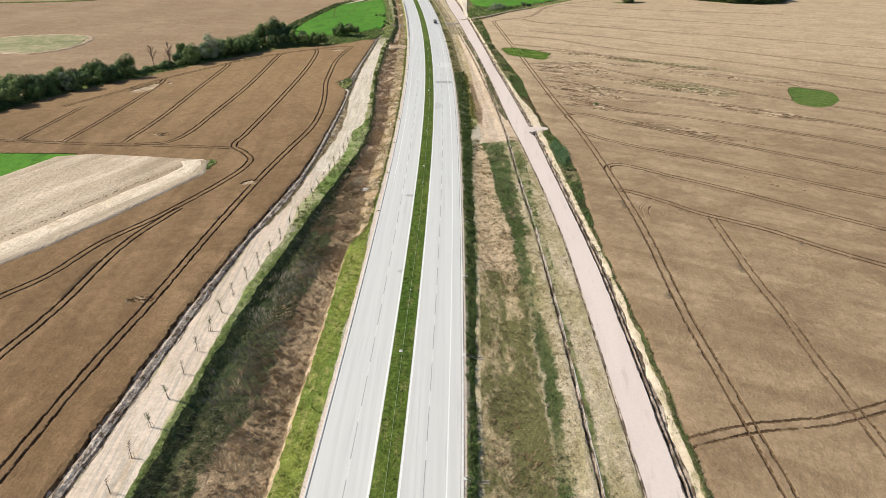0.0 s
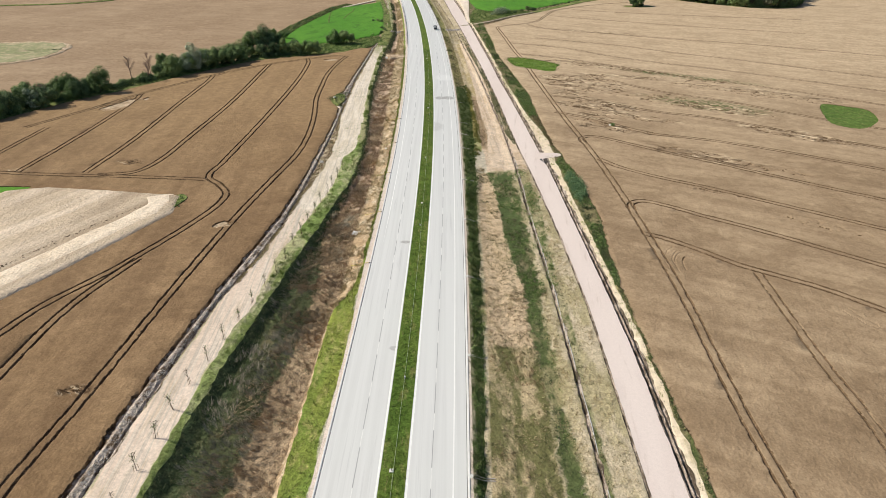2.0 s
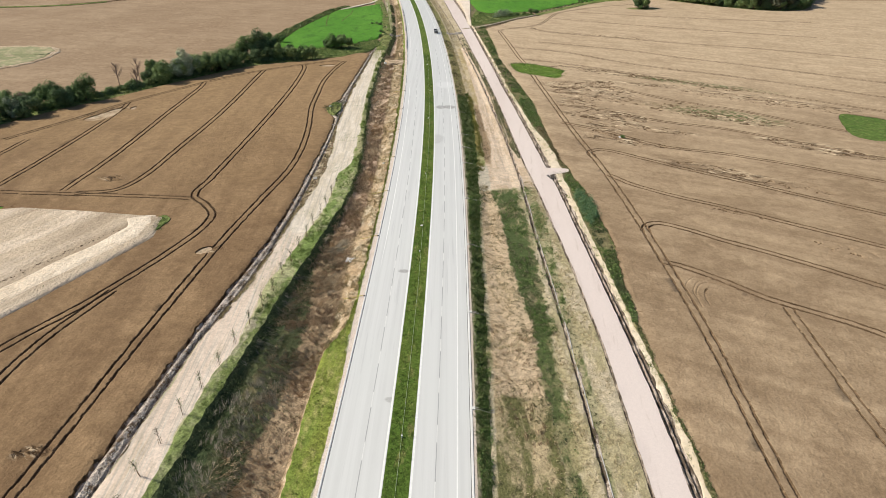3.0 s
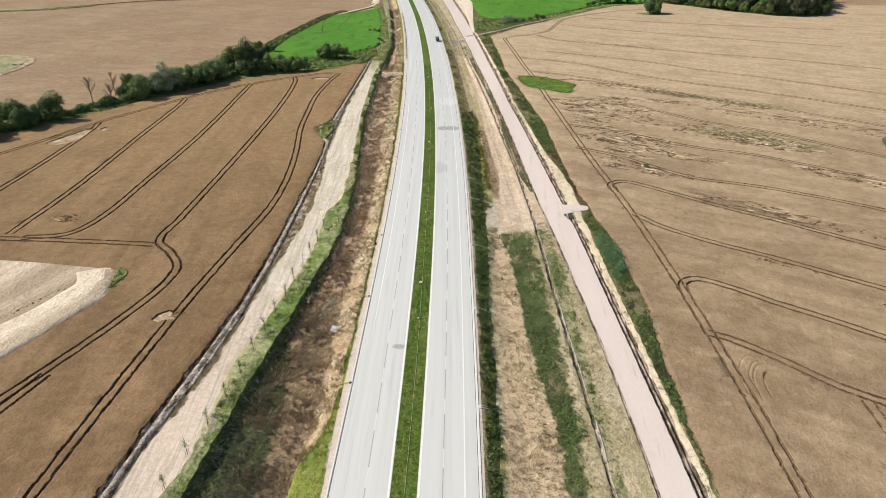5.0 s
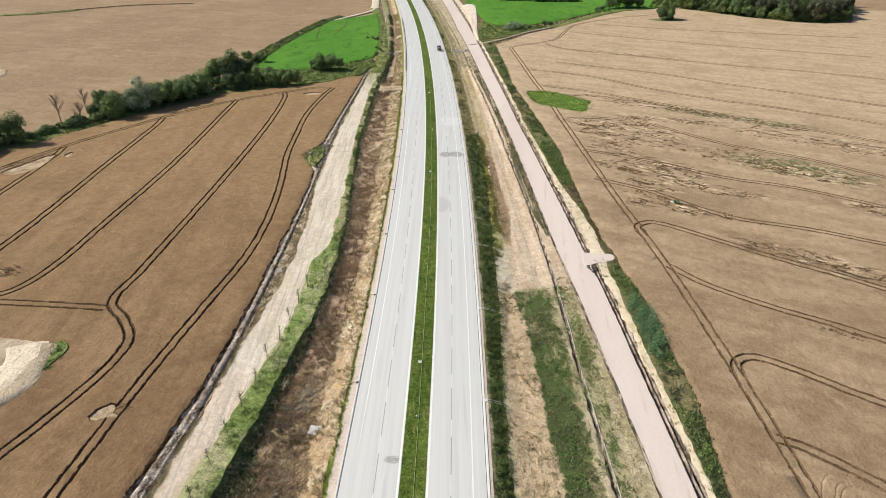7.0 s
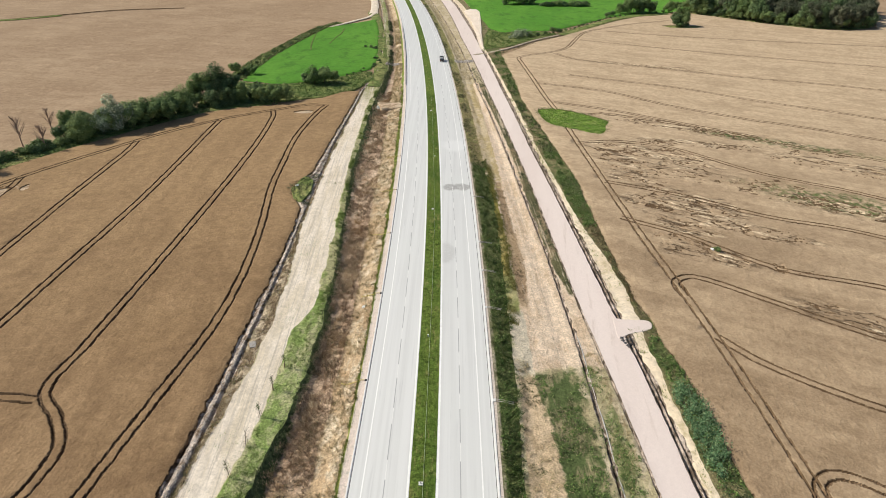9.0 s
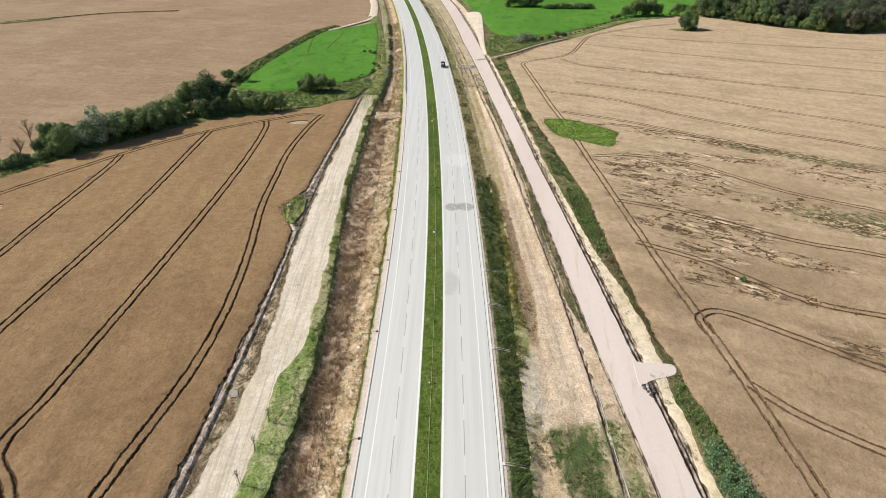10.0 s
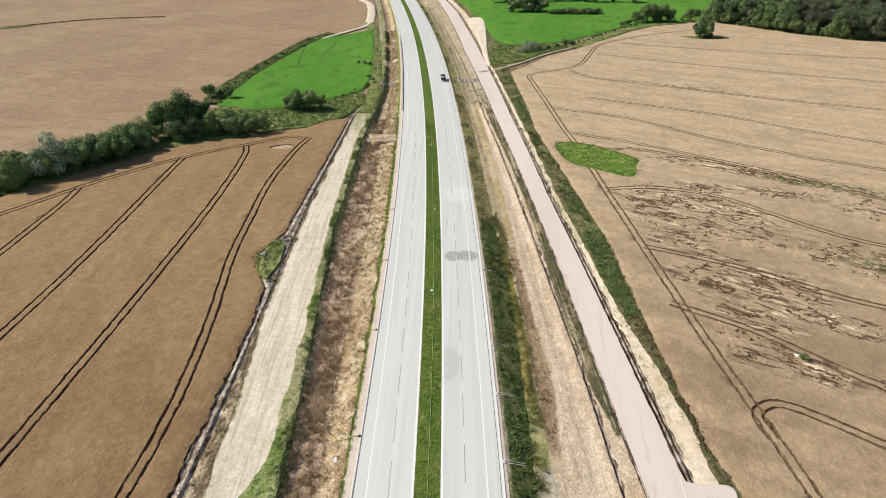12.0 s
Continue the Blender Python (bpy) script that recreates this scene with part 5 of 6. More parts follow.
clumps("bank_foot_weeds", on_band(SLOPE_L, SLOPE_R, -10, 420, 1500, 0.42, 0.3, 37, 0.15), 0.40, 0.42, 12, 0.20, weed_dark, "dark weeds on the steep ditch side")
tufts("bank_foot_grass", on_band(SLOPE_L, SLOPE_R, -10, 330, 2200, 0.40, 0.3, 53, 0.15), 0.45, 0.35, 8, 0.10, growth("slope_blades", (0.062, 0.095, 0.036), (0.125, 0.165, 0.062), (0.24, 0.24, 0.12)), "rank green grass on the ditch side", "grass", 0.9)
clumps("ditch_shrubs", on_strip("ditch_l", "tan_l", 405, 640, 900, 0.0, 0.45, 0.45, 0.06, 38), 1.0, 1.1, 10, 0.5, weed_dark, "dark shrubby weeds in the far ditch")
tufts("far_bank_grass", on_strip("tan_l", "verge_l", 405, 640, 1500, 0.0, 1.0, 0.42, 0.1, 39), 0.6, 0.6, 7, 0.16, straw_blades, "dry pale grass on the far bank", "grass")
tufts("bank_grass", on_strip("tan_l", "verge_l", 140, 420, 3400, 0.0, 1.0, 0.42, 0.2, 6, 0.3), 0.5, 0.35, 7, 0.09, straw_blades, "dry pale grass on the bank", "grass")
tufts("strip_grass", on_strip("sand_r", "ditch_l", 150, 300, 1300, 0.1, 1.0, 0.46, 0.2, 9, 0.1), 0.30, 0.4, 8, 0.11, grass_blades, "fresh green grass", "grass")
tufts("strip_grass", on_strip("sand_r", "ditch_l", 300, 430, 1500, 0.3, 1.0, 0.50, 0.13, 9), 0.30, 0.35, 6, 0.10, grass_blades, "thin green grass beside the track", "grass")
tufts("strip_grass", on_strip("sand_r", "ditch_l", -10, 160, 600, 0.45, 1.0, 0.42, 0.15, 9), 0.30, 0.35, 7, 0.10, grass_blades, "green grass at the edge of the ditch", "grass")
tufts("track_grass", on_strip("sand_l", "sand_r", 160, 440, 1800, 0.0, 1.0, 0.62, 0.07, 12), 0.16, 0.4, 5, 0.07, grass_blades, "thin green grass on the sandy track", "grass")
tufts("verge_grass", on_strip("verge_l", "gut_l", -10, 430, 6000, 0.0, 0.95, 0.30, 0.2, 10, 0.5), 0.32, 0.3, 6, 0.09, lime_blades, "yellow-green verge grass", "grass")
tufts("median_grass", on_strip("med_l", "med_r", -10, 420, 8000, 0.03, 0.97, 0.30, 0.3, 11, 0.5), 0.22, 0.25, 6, 0.08, mown_blades, "mown green median grass", "grass")
# between the east verge and the gravel road
VERGE_R = "-60:14.8 83:14.8 134:16 190:16.4 217:17.5 228:17.8"
tufts("ditch_hay", on_band(VERGE_R, "-60:26.8 100:26.8 130:26.6 151:26 164:24.4 182:23.4 204:22.9 219:21.2 228:20", -10, 226, 2600, 0.40, 0.2, 13, 0.2), 0.38, 0.45, 9, 0.10, straw_blades, "flattened pale withered grass", "grass", 1.2, 6.0)
clumps("ditch_greens", on_band("-60:16 134:17 152:17", BAND_L, -10, 148, 1000, 0.52, 0.11, 14), 0.45, 0.34, 11, 0.17, olive_weeds, "low olive weeds in the ditch")
tufts("ditch_red_grass", on_band("-60:16 134:17 152:17", BAND_L, -10, 150, 900, 0.46, 0.12, 54), 0.5, 0.4, 8, 0.10, growth("russet_blades", (0.17, 0.11, 0.06), (0.34, 0.23, 0.13), (0.48, 0.36, 0.22)), "reddish-brown dry grass in the ditch", "grass", 1.1, 3.0)
clumps("ditch_greens", on_band("140:17.4 230:18", "140:26 164:24 204:22.6 226:20.5", 140, 226, 500, 0.56, 0.12, 14), 0.36, 0.28, 10, 0.16, olive_weeds, "low olive weeds in the ditch")
clumps("flat_weeds", on_band(BAND_L, BAND_R, -10, 150, 380, 0.50, 0.22, 15), 0.42, 0.5, 12, 0.20, weed_green, "band of green weeds along the ditch")
clumps("flat_weeds", on_band(BAND_L, BAND_R, -10, 150, 380, 0.48, 0.22, 55), 0.42, 0.45, 11, 0.20, weed_dark, "band of dark weeds along the ditch")
clumps("flat_weeds", on_band(STRAW_R, "140:30.4 226:30", 146, 222, 850, 0.48, 0.22, 15), 0.45, 0.6, 13, 0.22, weed_green, "dense green weeds")
clumps("flat_weeds", on_band(STRAW_R, "140:30.4 226:30", 146, 222, 750, 0.48, 0.22, 42), 0.45, 0.55, 12, 0.20, ditch_olive, "dull olive and reddish-brown weeds")
clumps("flat_weeds", on_band(PIPE_R, WEED_R, -10, 150, 330, 0.48, 0.18, 16), 0.38, 0.42, 11, 0.20, olive_weeds, "dull weeds beside the pipe")
clumps("flat_weeds", on_band(PIPE_R, WEED_R, 150, 224, 420, 0.40, 0.14, 16), 0.42, 0.55, 12, 0.22, weed_green, "lush green weeds beside the pipe")
tufts("sandy_grass", on_strip("pipe_e", "grav_l", -10, 235, 2200, 0.0, 0.9, 0.45, 0.2, 17), 0.35, 0.35, 7, 0.09, straw_blades, "sparse dry grass on sand", "grass")
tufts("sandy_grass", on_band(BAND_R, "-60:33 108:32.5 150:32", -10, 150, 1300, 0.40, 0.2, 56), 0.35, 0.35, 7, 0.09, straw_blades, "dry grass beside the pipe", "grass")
tufts("yellow_grass", on_band("238:17.6 262:19 300:19 336:18.6", "238:19.5 262:20.4 300:20.4 336:19.6", 238, 338, 1600, 0.36, 0.2, 57), 0.4, 0.35, 8, 0.10, growth("yellow_blades", (0.20, 0.21, 0.05), (0.35, 0.32, 0.10), (0.48, 0.42, 0.17)), "yellowish grass at the foot of the verge", "grass")
clumps("sand_weeds", on_band("246:20.8 300:20.8", "246:22.6 263:24 300:22.8", 246, 312, 160, 0.5, 0.2, 18), 0.4, 0.32, 8, 0.22, brown_weeds, "brown weeds on the graded sand")
clumps("roadside_weeds", on_band("250:33.2 262:31.4 285:30.2 300:29.8 340:29.7 430:26.6 480:25", "250:33.8 262:32.8 285:32.2 306:31.9 351:30.6 433:28.4 480:28", 254, 480, 520, 0.42, 0.12, 40), 0.42, 0.5, 11, 0.24, weed_dark, "dark weeds beside the gravel road")
tufts("far_strip_grass", on_strip("verge_r", "pipe_r", 455, 760, 1500, 0.1, 1.0, 0.0, 0.06, 41), 0.4, 0.8, 6, 0.22, growth("olive_blades", (0.34, 0.30, 0.16), (0.50, 0.42, 0.26), (0.62, 0.53, 0.37)), "olive-yellow grass beside the far road", "grass")
# the bank along the east field
clumps("bank_weeds", clear_of(on_strip("spoil_r", "field_r", 150, 234, 620, 0.12, 0.95, 0.44, 0.14, 19), APRON), 0.55, 0.8, 13, 0.30, weed_green, "tall green weeds along the field")
clumps("bank_weeds", clear_of(on_strip("spoil_r", "field_r", 150, 240, 460, 0.1, 0.95, 0.44, 0.16, 58), APRON), 0.5, 0.7, 13, 0.28, weed_dark, "dark green weeds along the field")
clumps("bank_weeds", on_strip("spoil_r", "field_r", -10, 155, 280, 0.5, 0.95, 0.46, 0.14, 19), 0.42, 0.5, 12, 0.24, verge_dark, "low dark weeds along the field")
clumps("bank_weeds", clear_of(on_strip("spoil_r", "field_r", -10, 300, 800, 0.25, 0.95, 0.46, 0.14, 33), APRON), 0.45, 0.5, 11, 0.26, olive_weeds, "olive and yellowish weeds along the field")
clumps("bank_weeds", on_strip("spoil_r", "field_r", 243, 300, 220, 0.2, 0.95, 0.46, 0.12, 59), 0.5, 0.6, 12, 0.3, brown_weeds, "brownish withered weeds along the field")
clumps("bank_weeds", on_strip("spoil_r", "field_r", 285, 345, 520, 0.1, 0.95, 0.38, 0.12, 35), 0.65, 1.0, 13, 0.36, weed_green, "lush green weeds along the field")
clumps("bank_weeds", on_strip("spoil_r", "field_r", 285, 430, 420, 0.1, 0.95, 0.48, 0.12, 34), 0.55, 0.7, 12, 0.34, weed_dark, "dark olive weeds along the field")
clumps("bank_weeds", on_strip("spoil_r", "field_r", 345, 430, 260, 0.1, 0.95, 0.46, 0.12, 60), 0.6, 0.7, 11, 0.36, weed_green, "green weeds along the field")
clumps("bank_weeds", on_strip("spoil_r", "field_r", 430, 530, 360, 0.0, 1.0, 0.42, 0.12, 19), 0.9, 0.9, 10, 0.5, weed_green, "green weeds along the far field edge")
reed_spots = (lambda p: p[np.hypot((p[:, 0] - xc(p[:, 1]) - 48.2) / 4.0, (p[:, 1] - 208.0) / 11.0) < 1])(on_strip("spoil_r", "field_r", 196, 222, 520, 0.1, 1.05, 0.0))
clumps("willow_scrub", reed_spots[:150], 0.85, 1.9, 60, 0.28, reed_blades, "dense blue-green willow scrub in a wet spot", "scrub")
tufts("spoil_weeds", on_strip("tren_r", "spoil_r", -10, 420, 900, 0.0, 1.0, 0.5, 0.3, 20), 0.35, 0.3, 6, 0.09, lime_blades, "sparse yellowish weeds on spoil sand", "grass")


def in_poly(P, n, lift=0.0):
    lo, hi = P.min(0), P.max(0)
    q = lo + (hi - lo) * rng.random((n * 3, 2))
    q = q[within(q[:, 0], q[:, 1], P)][:n]
    return np.column_stack([q, land_z(q[:, 0], q[:, 1]) + lift])


clumps("patch_rim_weeds", (lambda q: np.column_stack([q, land_z(q[:, 0], q[:, 1]) + 0.35]))(along(np.vstack([PATCH, PATCH[:1]]), 260) + rng.normal(0, 1.1, (260, 2))), 0.4, 0.4, 10, 0.25, weed_green, "green weeds spreading into the wheat")
clumps("patch_weeds", in_poly(PATCH, 1300, 0.12), 0.5, 0.45, 9, 0.34, growth("fresh_weeds", (0.117, 0.247, 0.039), (0.221, 0.377, 0.065), (0.338, 0.390, 0.130)), "fresh green weeds in the wheat")
clumps("margin_weeds", (lambda q: np.column_stack([q, land_z(q[:, 0], q[:, 1])]))(along(poly("-45,436 -44,455 -45,480 -47,500 -51,535 -57,585 -66,640"), 420) + rng.normal(0, 2.2, (420, 2))), 0.8, 0.6, 10, 0.4, olive_weeds, "olive weeds on the meadow margin")
clumps("tip_weeds", in_poly(clumps_at_tip, 45, 0.6), 0.45, 0.4, 10, 0.25, weed_green, "green weeds at the tip of the pale crop")
fringe = along(poly("-82.5,190 -88,178 -94,166 -101,153"), 150)
clumps("crop_fringe_weeds", np.column_stack([fringe + rng.normal(0, 0.7, fringe.shape), land_z(fringe[:, 0], fringe[:, 1]) + 0.45])[rng.random(150) < np.linspace(1, 0.25, 150)], 0.45, 0.4, 10, 0.25, weed_green, "green weeds along the edge of the pale crop")
clumps("notch_weeds", on_strip("field_l", "furrow_l", 297, 321, 130, 0.05, 0.85), 0.7, 0.7, 16, 0.26, weed_dark, "dark green weeds beside the furrow")
clumps("notch_weeds", in_poly(poly("-55.5,317 -51,315 -49.5,306 -51.5,299 -55,303 -58,309"), 60, 0.45), 0.7, 0.7, 16, 0.26, weed_dark, "dark green weeds in the wheat edge notch")
tip_edge = along(poly("-84,189 -96,168 -106,148 -118,129 -150,104"), 900)
tufts("crop_edge_straw", np.column_stack([tip_edge + rng.normal(0, 0.5, tip_edge.shape), land_z(tip_edge[:, 0], tip_edge[:, 1]) + 0.4]), 0.5, 0.3, 7, 0.10, growth("olive_straw", (0.14, 0.14, 0.06), (0.26, 0.23, 0.11), (0.42, 0.35, 0.21)), "olive straw along the edge of the pale crop", "grass")
clumps("corner_weeds", in_poly(poly("-52,430 -66,416 -82,408 -100,404 -118,396 -125,410 -113,440 -93,436 -75,444 -61,458 -50,470 -46,452"), 2200, 0.1), 0.8, 0.7, 9, 0.45, weed_green, "rough weeds beside the trees")
roadside = along(poly("16,514 26,523 36,535 56,562 74,581"), 130)
clumps("access_weeds", np.column_stack([roadside + np.array([1.6, -1.2]) + rng.normal(0, 0.9, roadside.shape), land_z(roadside[:, 0], roadside[:, 1])]), 0.9, 0.8, 10, 0.45, weed_dark, "dark weeds beside the farm road")
clumps("corner_weeds", in_poly(poly("15,528 34,542 54,568 72,586 62,596 34,586 22,602 18,570"), 1300, 0.1), 0.8, 0.7, 9, 0.45, weed_green, "rough weeds beside the access road")


clumps("hedge_weeds", in_poly(poly("-122,446 -124,470 -121,500 -116,540 -107,598 -96,624 -90,618 -99,596 -108,540 -113,500 -114,468 -113,446"), 1500, 0.2), 1.1, 0.9, 9, 0.55, weed_green, "rough green growth along the hedge bank")
clumps("hedge_weeds", in_poly(poly("-122,446 -124,470 -121,500 -116,540 -107,598 -96,624 -90,618 -99,596 -108,540 -113,500 -114,468 -113,446"), 1500, 0.2), 1.0, 0.8, 9, 0.5, olive_weeds, "dull olive growth along the hedge bank")
clumps("tree_row_weeds", in_poly(poly("-232,190 -207,228 -195,256 -185,280 -175,298 -164,314 -156,326 -149,340 -140,353 -131,366 -121,379 -111,389 -85,401 -90,414 -112,402 -130,390 -146,370 -160,346 -174,324 -190,298 -202,268 -220,230 -244,196"), 4200, 0.1), 1.2, 1.2, 9, 0.65, weed_green, "rough green growth under the tree row")


def lumps(name, P, size, mat, label, category, flat=0.6):
    """Loose clods or stones."""
    n = len(P)
    o = np.array([[1, 0, 0], [0, 1, 0], [-1, 0, 0], [0, -1, 0], [0, 0, 1]], float)
    f = np.array([[0, 1, 4], [1, 2, 4], [2, 3, 4], [3, 0, 4]])
    R = o[None] * (0.6 + 0.8 * rng.random((n, 5, 1))) * (size * (0.4 + 1.0 * rng.random((n, 1, 1)) ** 2))
    a = rng.random(n) * 6.28
    X = R[:, :, 0] * np.cos(a)[:, None] - R[:, :, 1] * np.sin(a)[:, None]
    Y = R[:, :, 0] * np.sin(a)[:, None] + R[:, :, 1] * np.cos(a)[:, None]
    V = np.stack([X, Y, R[:, :, 2] * flat], 2) + P[:, None] - np.array([0, 0, 0.03])
    V = V[:, f.ravel()].reshape(-1, 3)
    return tagged(new(name, tri_mesh(name, V, 3, mat)), label, category, kind="stuff")


clod_mat = growth("clod", (0.40, 0.34, 0.27), (0.55, 0.48, 0.39), (0.20, 0.15, 0.10), 0.95)
stone_mat = growth("stone", (0.42, 0.38, 0.345), (0.60, 0.55, 0.50), (0.24, 0.20, 0.165), 0.9)
lumps("clods", on_strip("furrow_l", "sand_l", -10, 420, 2600, 0.0, 1.0, 0.42, 0.3, 21, 0.3), 0.19, clod_mat, "dry pale clods of earth", "clods")
tufts("clod_grass", on_strip("furrow_l", "sand_l", 150, 430, 3200, 0.0, 1.0, 0.42, 0.3, 25, 0.2), 0.3, 0.35, 6, 0.11, straw_blades, "dry straw and grass among the clods", "grass", 0.9)
lumps("furrow_stones", on_strip("field_l", "furrow_l", -10, 440, 6500, 0.32, 0.80, 0.3, 0.3, 22, 0.2), 0.18, stone_mat, "grey stones lying in the furrow", "stones")
lumps("spoil_clods", on_strip("tren_r", "spoil_r", -10, 420, 700, 0.0, 1.0, 0.4, 0.3, 23), 0.16, clod_mat, "loose clods of pale spoil", "clods")
# Dark lumps added along the pale crop's inner step, standing in for its shade.
edge_line_pts = along(poly("-92,191 -104,170 -113,152 -121,138 -135,118"), 260)
lumps("step_shade_lumps", np.column_stack([edge_line_pts + rng.normal(0, 0.45, edge_line_pts.shape), land_z(edge_line_pts[:, 0], edge_line_pts[:, 1]) + 0.87])[rng.random(260) < 0.75], 0.3, growth("crop_step_shade", (0.13, 0.09, 0.06), (0.25, 0.18, 0.12), None, 0.95), "dark lumps in a line for the shaded step in the pale crop", "clods")
lumps("ditch_rubble", in_poly(poly("-43,492 -36,491 -35.5,486 -43,485"), 260, 0.2), 0.7, stone_mat, "grey rubble at the ditch crossing", "stones")
lumps("ditch_rubble", in_poly(poly("-2.5,500 7.6,500 7.6,494 -2.5,494"), 300, 0.1), 0.7, stone_mat, "grey rubble at the ditch crossing", "stones")
lumps("trench_rubble", in_poly(poly("33,234.5 36,233 36,230.5 33.6,230.5"), 30, 0.1), 0.4, dark_gap, "dark rubble at the end of the trench", "stones")

# ---------------------------------------------------------------- trees and shrubs
bark = plain("bark", (0.13, 0.10, 0.075), 0.95, 0.3, 2.0, 0.1, grain=0.05)
LEAF = dict(
    dark=growth("dark_leaves", (0.075, 0.128, 0.060), (0.135, 0.210, 0.088), (0.205, 0.285, 0.122), tint=0.22),
    green=growth("green_leaves", (0.120, 0.190, 0.070), (0.205, 0.300, 0.108), (0.285, 0.380, 0.150), tint=0.28),
    silver=growth("silver_leaves", (0.19, 0.25, 0.155), (0.36, 0.44, 0.29), (0.62, 0.69, 0.51), tint=0.18),
    olive=growth("olive_leaves", (0.062, 0.078, 0.046), (0.105, 0.122, 0.075), (0.155, 0.160, 0.108), tint=0.22),
)


def stick(p, q, r0, r1, sides=6):
    """A tapered limb from p to q as faces."""
    p, q = np.array(p, float), np.array(q, float)
    d = (q - p) / max(1e-6, np.linalg.norm(q - p))
    u = np.cross(d, (0.3, 0.9, 0.1))
    u /= np.linalg.norm(u)
    v = np.cross(d, u)
    a = np.arange(sides) * 2 * np.pi / sides
    ring = np.cos(a)[:, None] * u + np.sin(a)[:, None] * v
    A, B = p + ring * r0, q + ring * r1
    V = []
    for i in range(sides):
        k = (i + 1) % sides
        V += [A[i], A[k], B[k], B[i]]
    return np.array(V)


def crown_mesh(name, H, R, low, n, leaf, mat, lobes=15, tall=1.0):
    """An uneven crown: leaves about many lobes, with gaps between them."""
    mid, half = (H + low) / 2, (H - low) / 2
    c = rng.normal(0, 1, (lobes, 3))
    c /= np.linalg.norm(c, axis=1)[:, None]
    c *= (0.30 + 0.55 * rng.random(lobes))[:, None]
    c = np.column_stack([c[:, 0] * R, c[:, 1] * R, mid + c[:, 2] * half])
    rr = R * (0.27 + 0.26 * rng.random(lobes))
    pick = rng.integers(0, lobes, n)
    D = rng.normal(0, 1, (n, 3))
    D /= np.linalg.norm(D, axis=1)[:, None]
    C = c[pick] + D * (rr[pick] * (0.62 + 0.45 * rng.random(n)))[:, None] * np.array([1, 1, tall])
    keep = C[:, 2] > low * 0.6
    return tri_mesh(name, leaf_quads(C[keep], leaf, 0.2, D[keep]), 4, mat)


def make_tree(name, H, R, kind, label, category="tree", n=2200, leaf=0.75, low=None, tall=1.0, limbs=4, group=""):
    root = thing(name, label, category, group=group)
    low = H * 0.16 if low is None else low
    r = H * 0.018 + 0.03
    part("trunk", tri_mesh("trunk", stick((0, 0, -0.4), (0.1, 0.05, H * 0.72), r, r * 0.35, 8), 4, bark), root)
    for i in range(limbs):
        a, z = i * 6.28 / limbs + rng.random(), H * (0.28 + 0.3 * rng.random())
        part("limb", tri_mesh("limb", stick((0, 0, z), (math.cos(a) * R * 0.6, math.sin(a) * R * 0.6, z + H * 0.22), r * 0.5, r * 0.15, 5), 4, bark), root)
    part("crown", crown_mesh("crown", H, R, low, n, leaf, LEAF[kind], tall=tall), root)
    return root


kinds = dict(
    big=[(18.5, 7.0, "dark", "tall dense dark green broadleaf tree"), (17.0, 6.6, "dark", "large spreading dark green broadleaf tree"), (18.0, 6.2, "green", "large green broadleaf tree, full crown")],
    mid=[(11.0, 5.4, "green", "rounded green broadleaf tree, full crown"), (10.0, 5.0, "dark", "dense dark green field tree"), (11.5, 4.6, "green", "upright green tree with leafy crown")],
    silver=[(11.5, 5.6, "silver", "silvery grey-green willow with pale leaves")],
    olive=[(16.0, 6.2, "olive", "dull olive-grey woodland tree"), (14.5, 5.6, "olive", "thin olive-green woodland tree")],
    bush=[(3.6, 2.6, "green", "rounded leafy green shrub"), (3.0, 2.3, "dark", "low dense dark green shrub")],
    sbush=[(6.0, 3.6, "silver", "tall silvery green willow shrub")],
    spire=[(13.0, 3.0, "green", "narrow upright green leafy tree")],
)
TREES = {}


def plant(kind, x, y, scale=1.0, flat=1.0, group="", lift=0.0):
    """Plants a tree of that kind: the first of each is built, the others are copies."""
    i = int(rng.integers(0, len(kinds[kind])))
    H, R, leafkind, label = kinds[kind][i]
    m = Matrix.LocRotScale((x, y, float(land_z(x, y)) + lift - 0.15), Euler((0, 0, rng.random() * 6.28)), (scale, scale, scale * flat))
    first = TREES.get((kind, i))
    if first is None:
        shrub = kind.endswith("bush")
        ob = make_tree("shrub" if shrub else "tree", H, R, leafkind, label, "shrub" if shrub else "tree",
                       700 if shrub else (5200 if kind in ("mid", "silver", "spire") else 4200), 0.48 if shrub else (0.54 if kind in ("mid", "silver", "spire") else 0.74), 0.15 if shrub else H * 0.07, 1.25 if kind == "spire" else 1.0, 3 if shrub else 4)
        TREES[(kind, i)] = ob
        ob.matrix_basis = m
    else:
        ob = copy_thing(first, m)
        ob.scale = (scale, scale, scale * flat)
    if group:
        ob["group"] = group
    return ob


ROW = "trees in the row beside the wheat"
for x, y, kind, sc in ((-138, 363, "silver", 1.25), (-143, 358, "silver", 0.95), (-130, 372, "mid", 1.1), (-126, 379, "mid", 1.0), (-153.5, 354, "spire", 1.0), (-184, 290, "silver", 0.8), (-122, 399, "spire", 0.95), (-118, 401, "big", 0.92), (-113, 405, "big", 1.0),
                       (-109, 409, "big", 0.90), (-106, 399, "big", 0.62), (-112, 395, "big", 0.60), (-101, 403, "spire", 0.92), (-93, 403, "mid", 0.80), (-87, 405, "mid", 0.84), (-82, 407, "mid", 0.72), (-97, 409, "mid", 0.9)):
    plant(kind, x, y, sc, group=ROW)
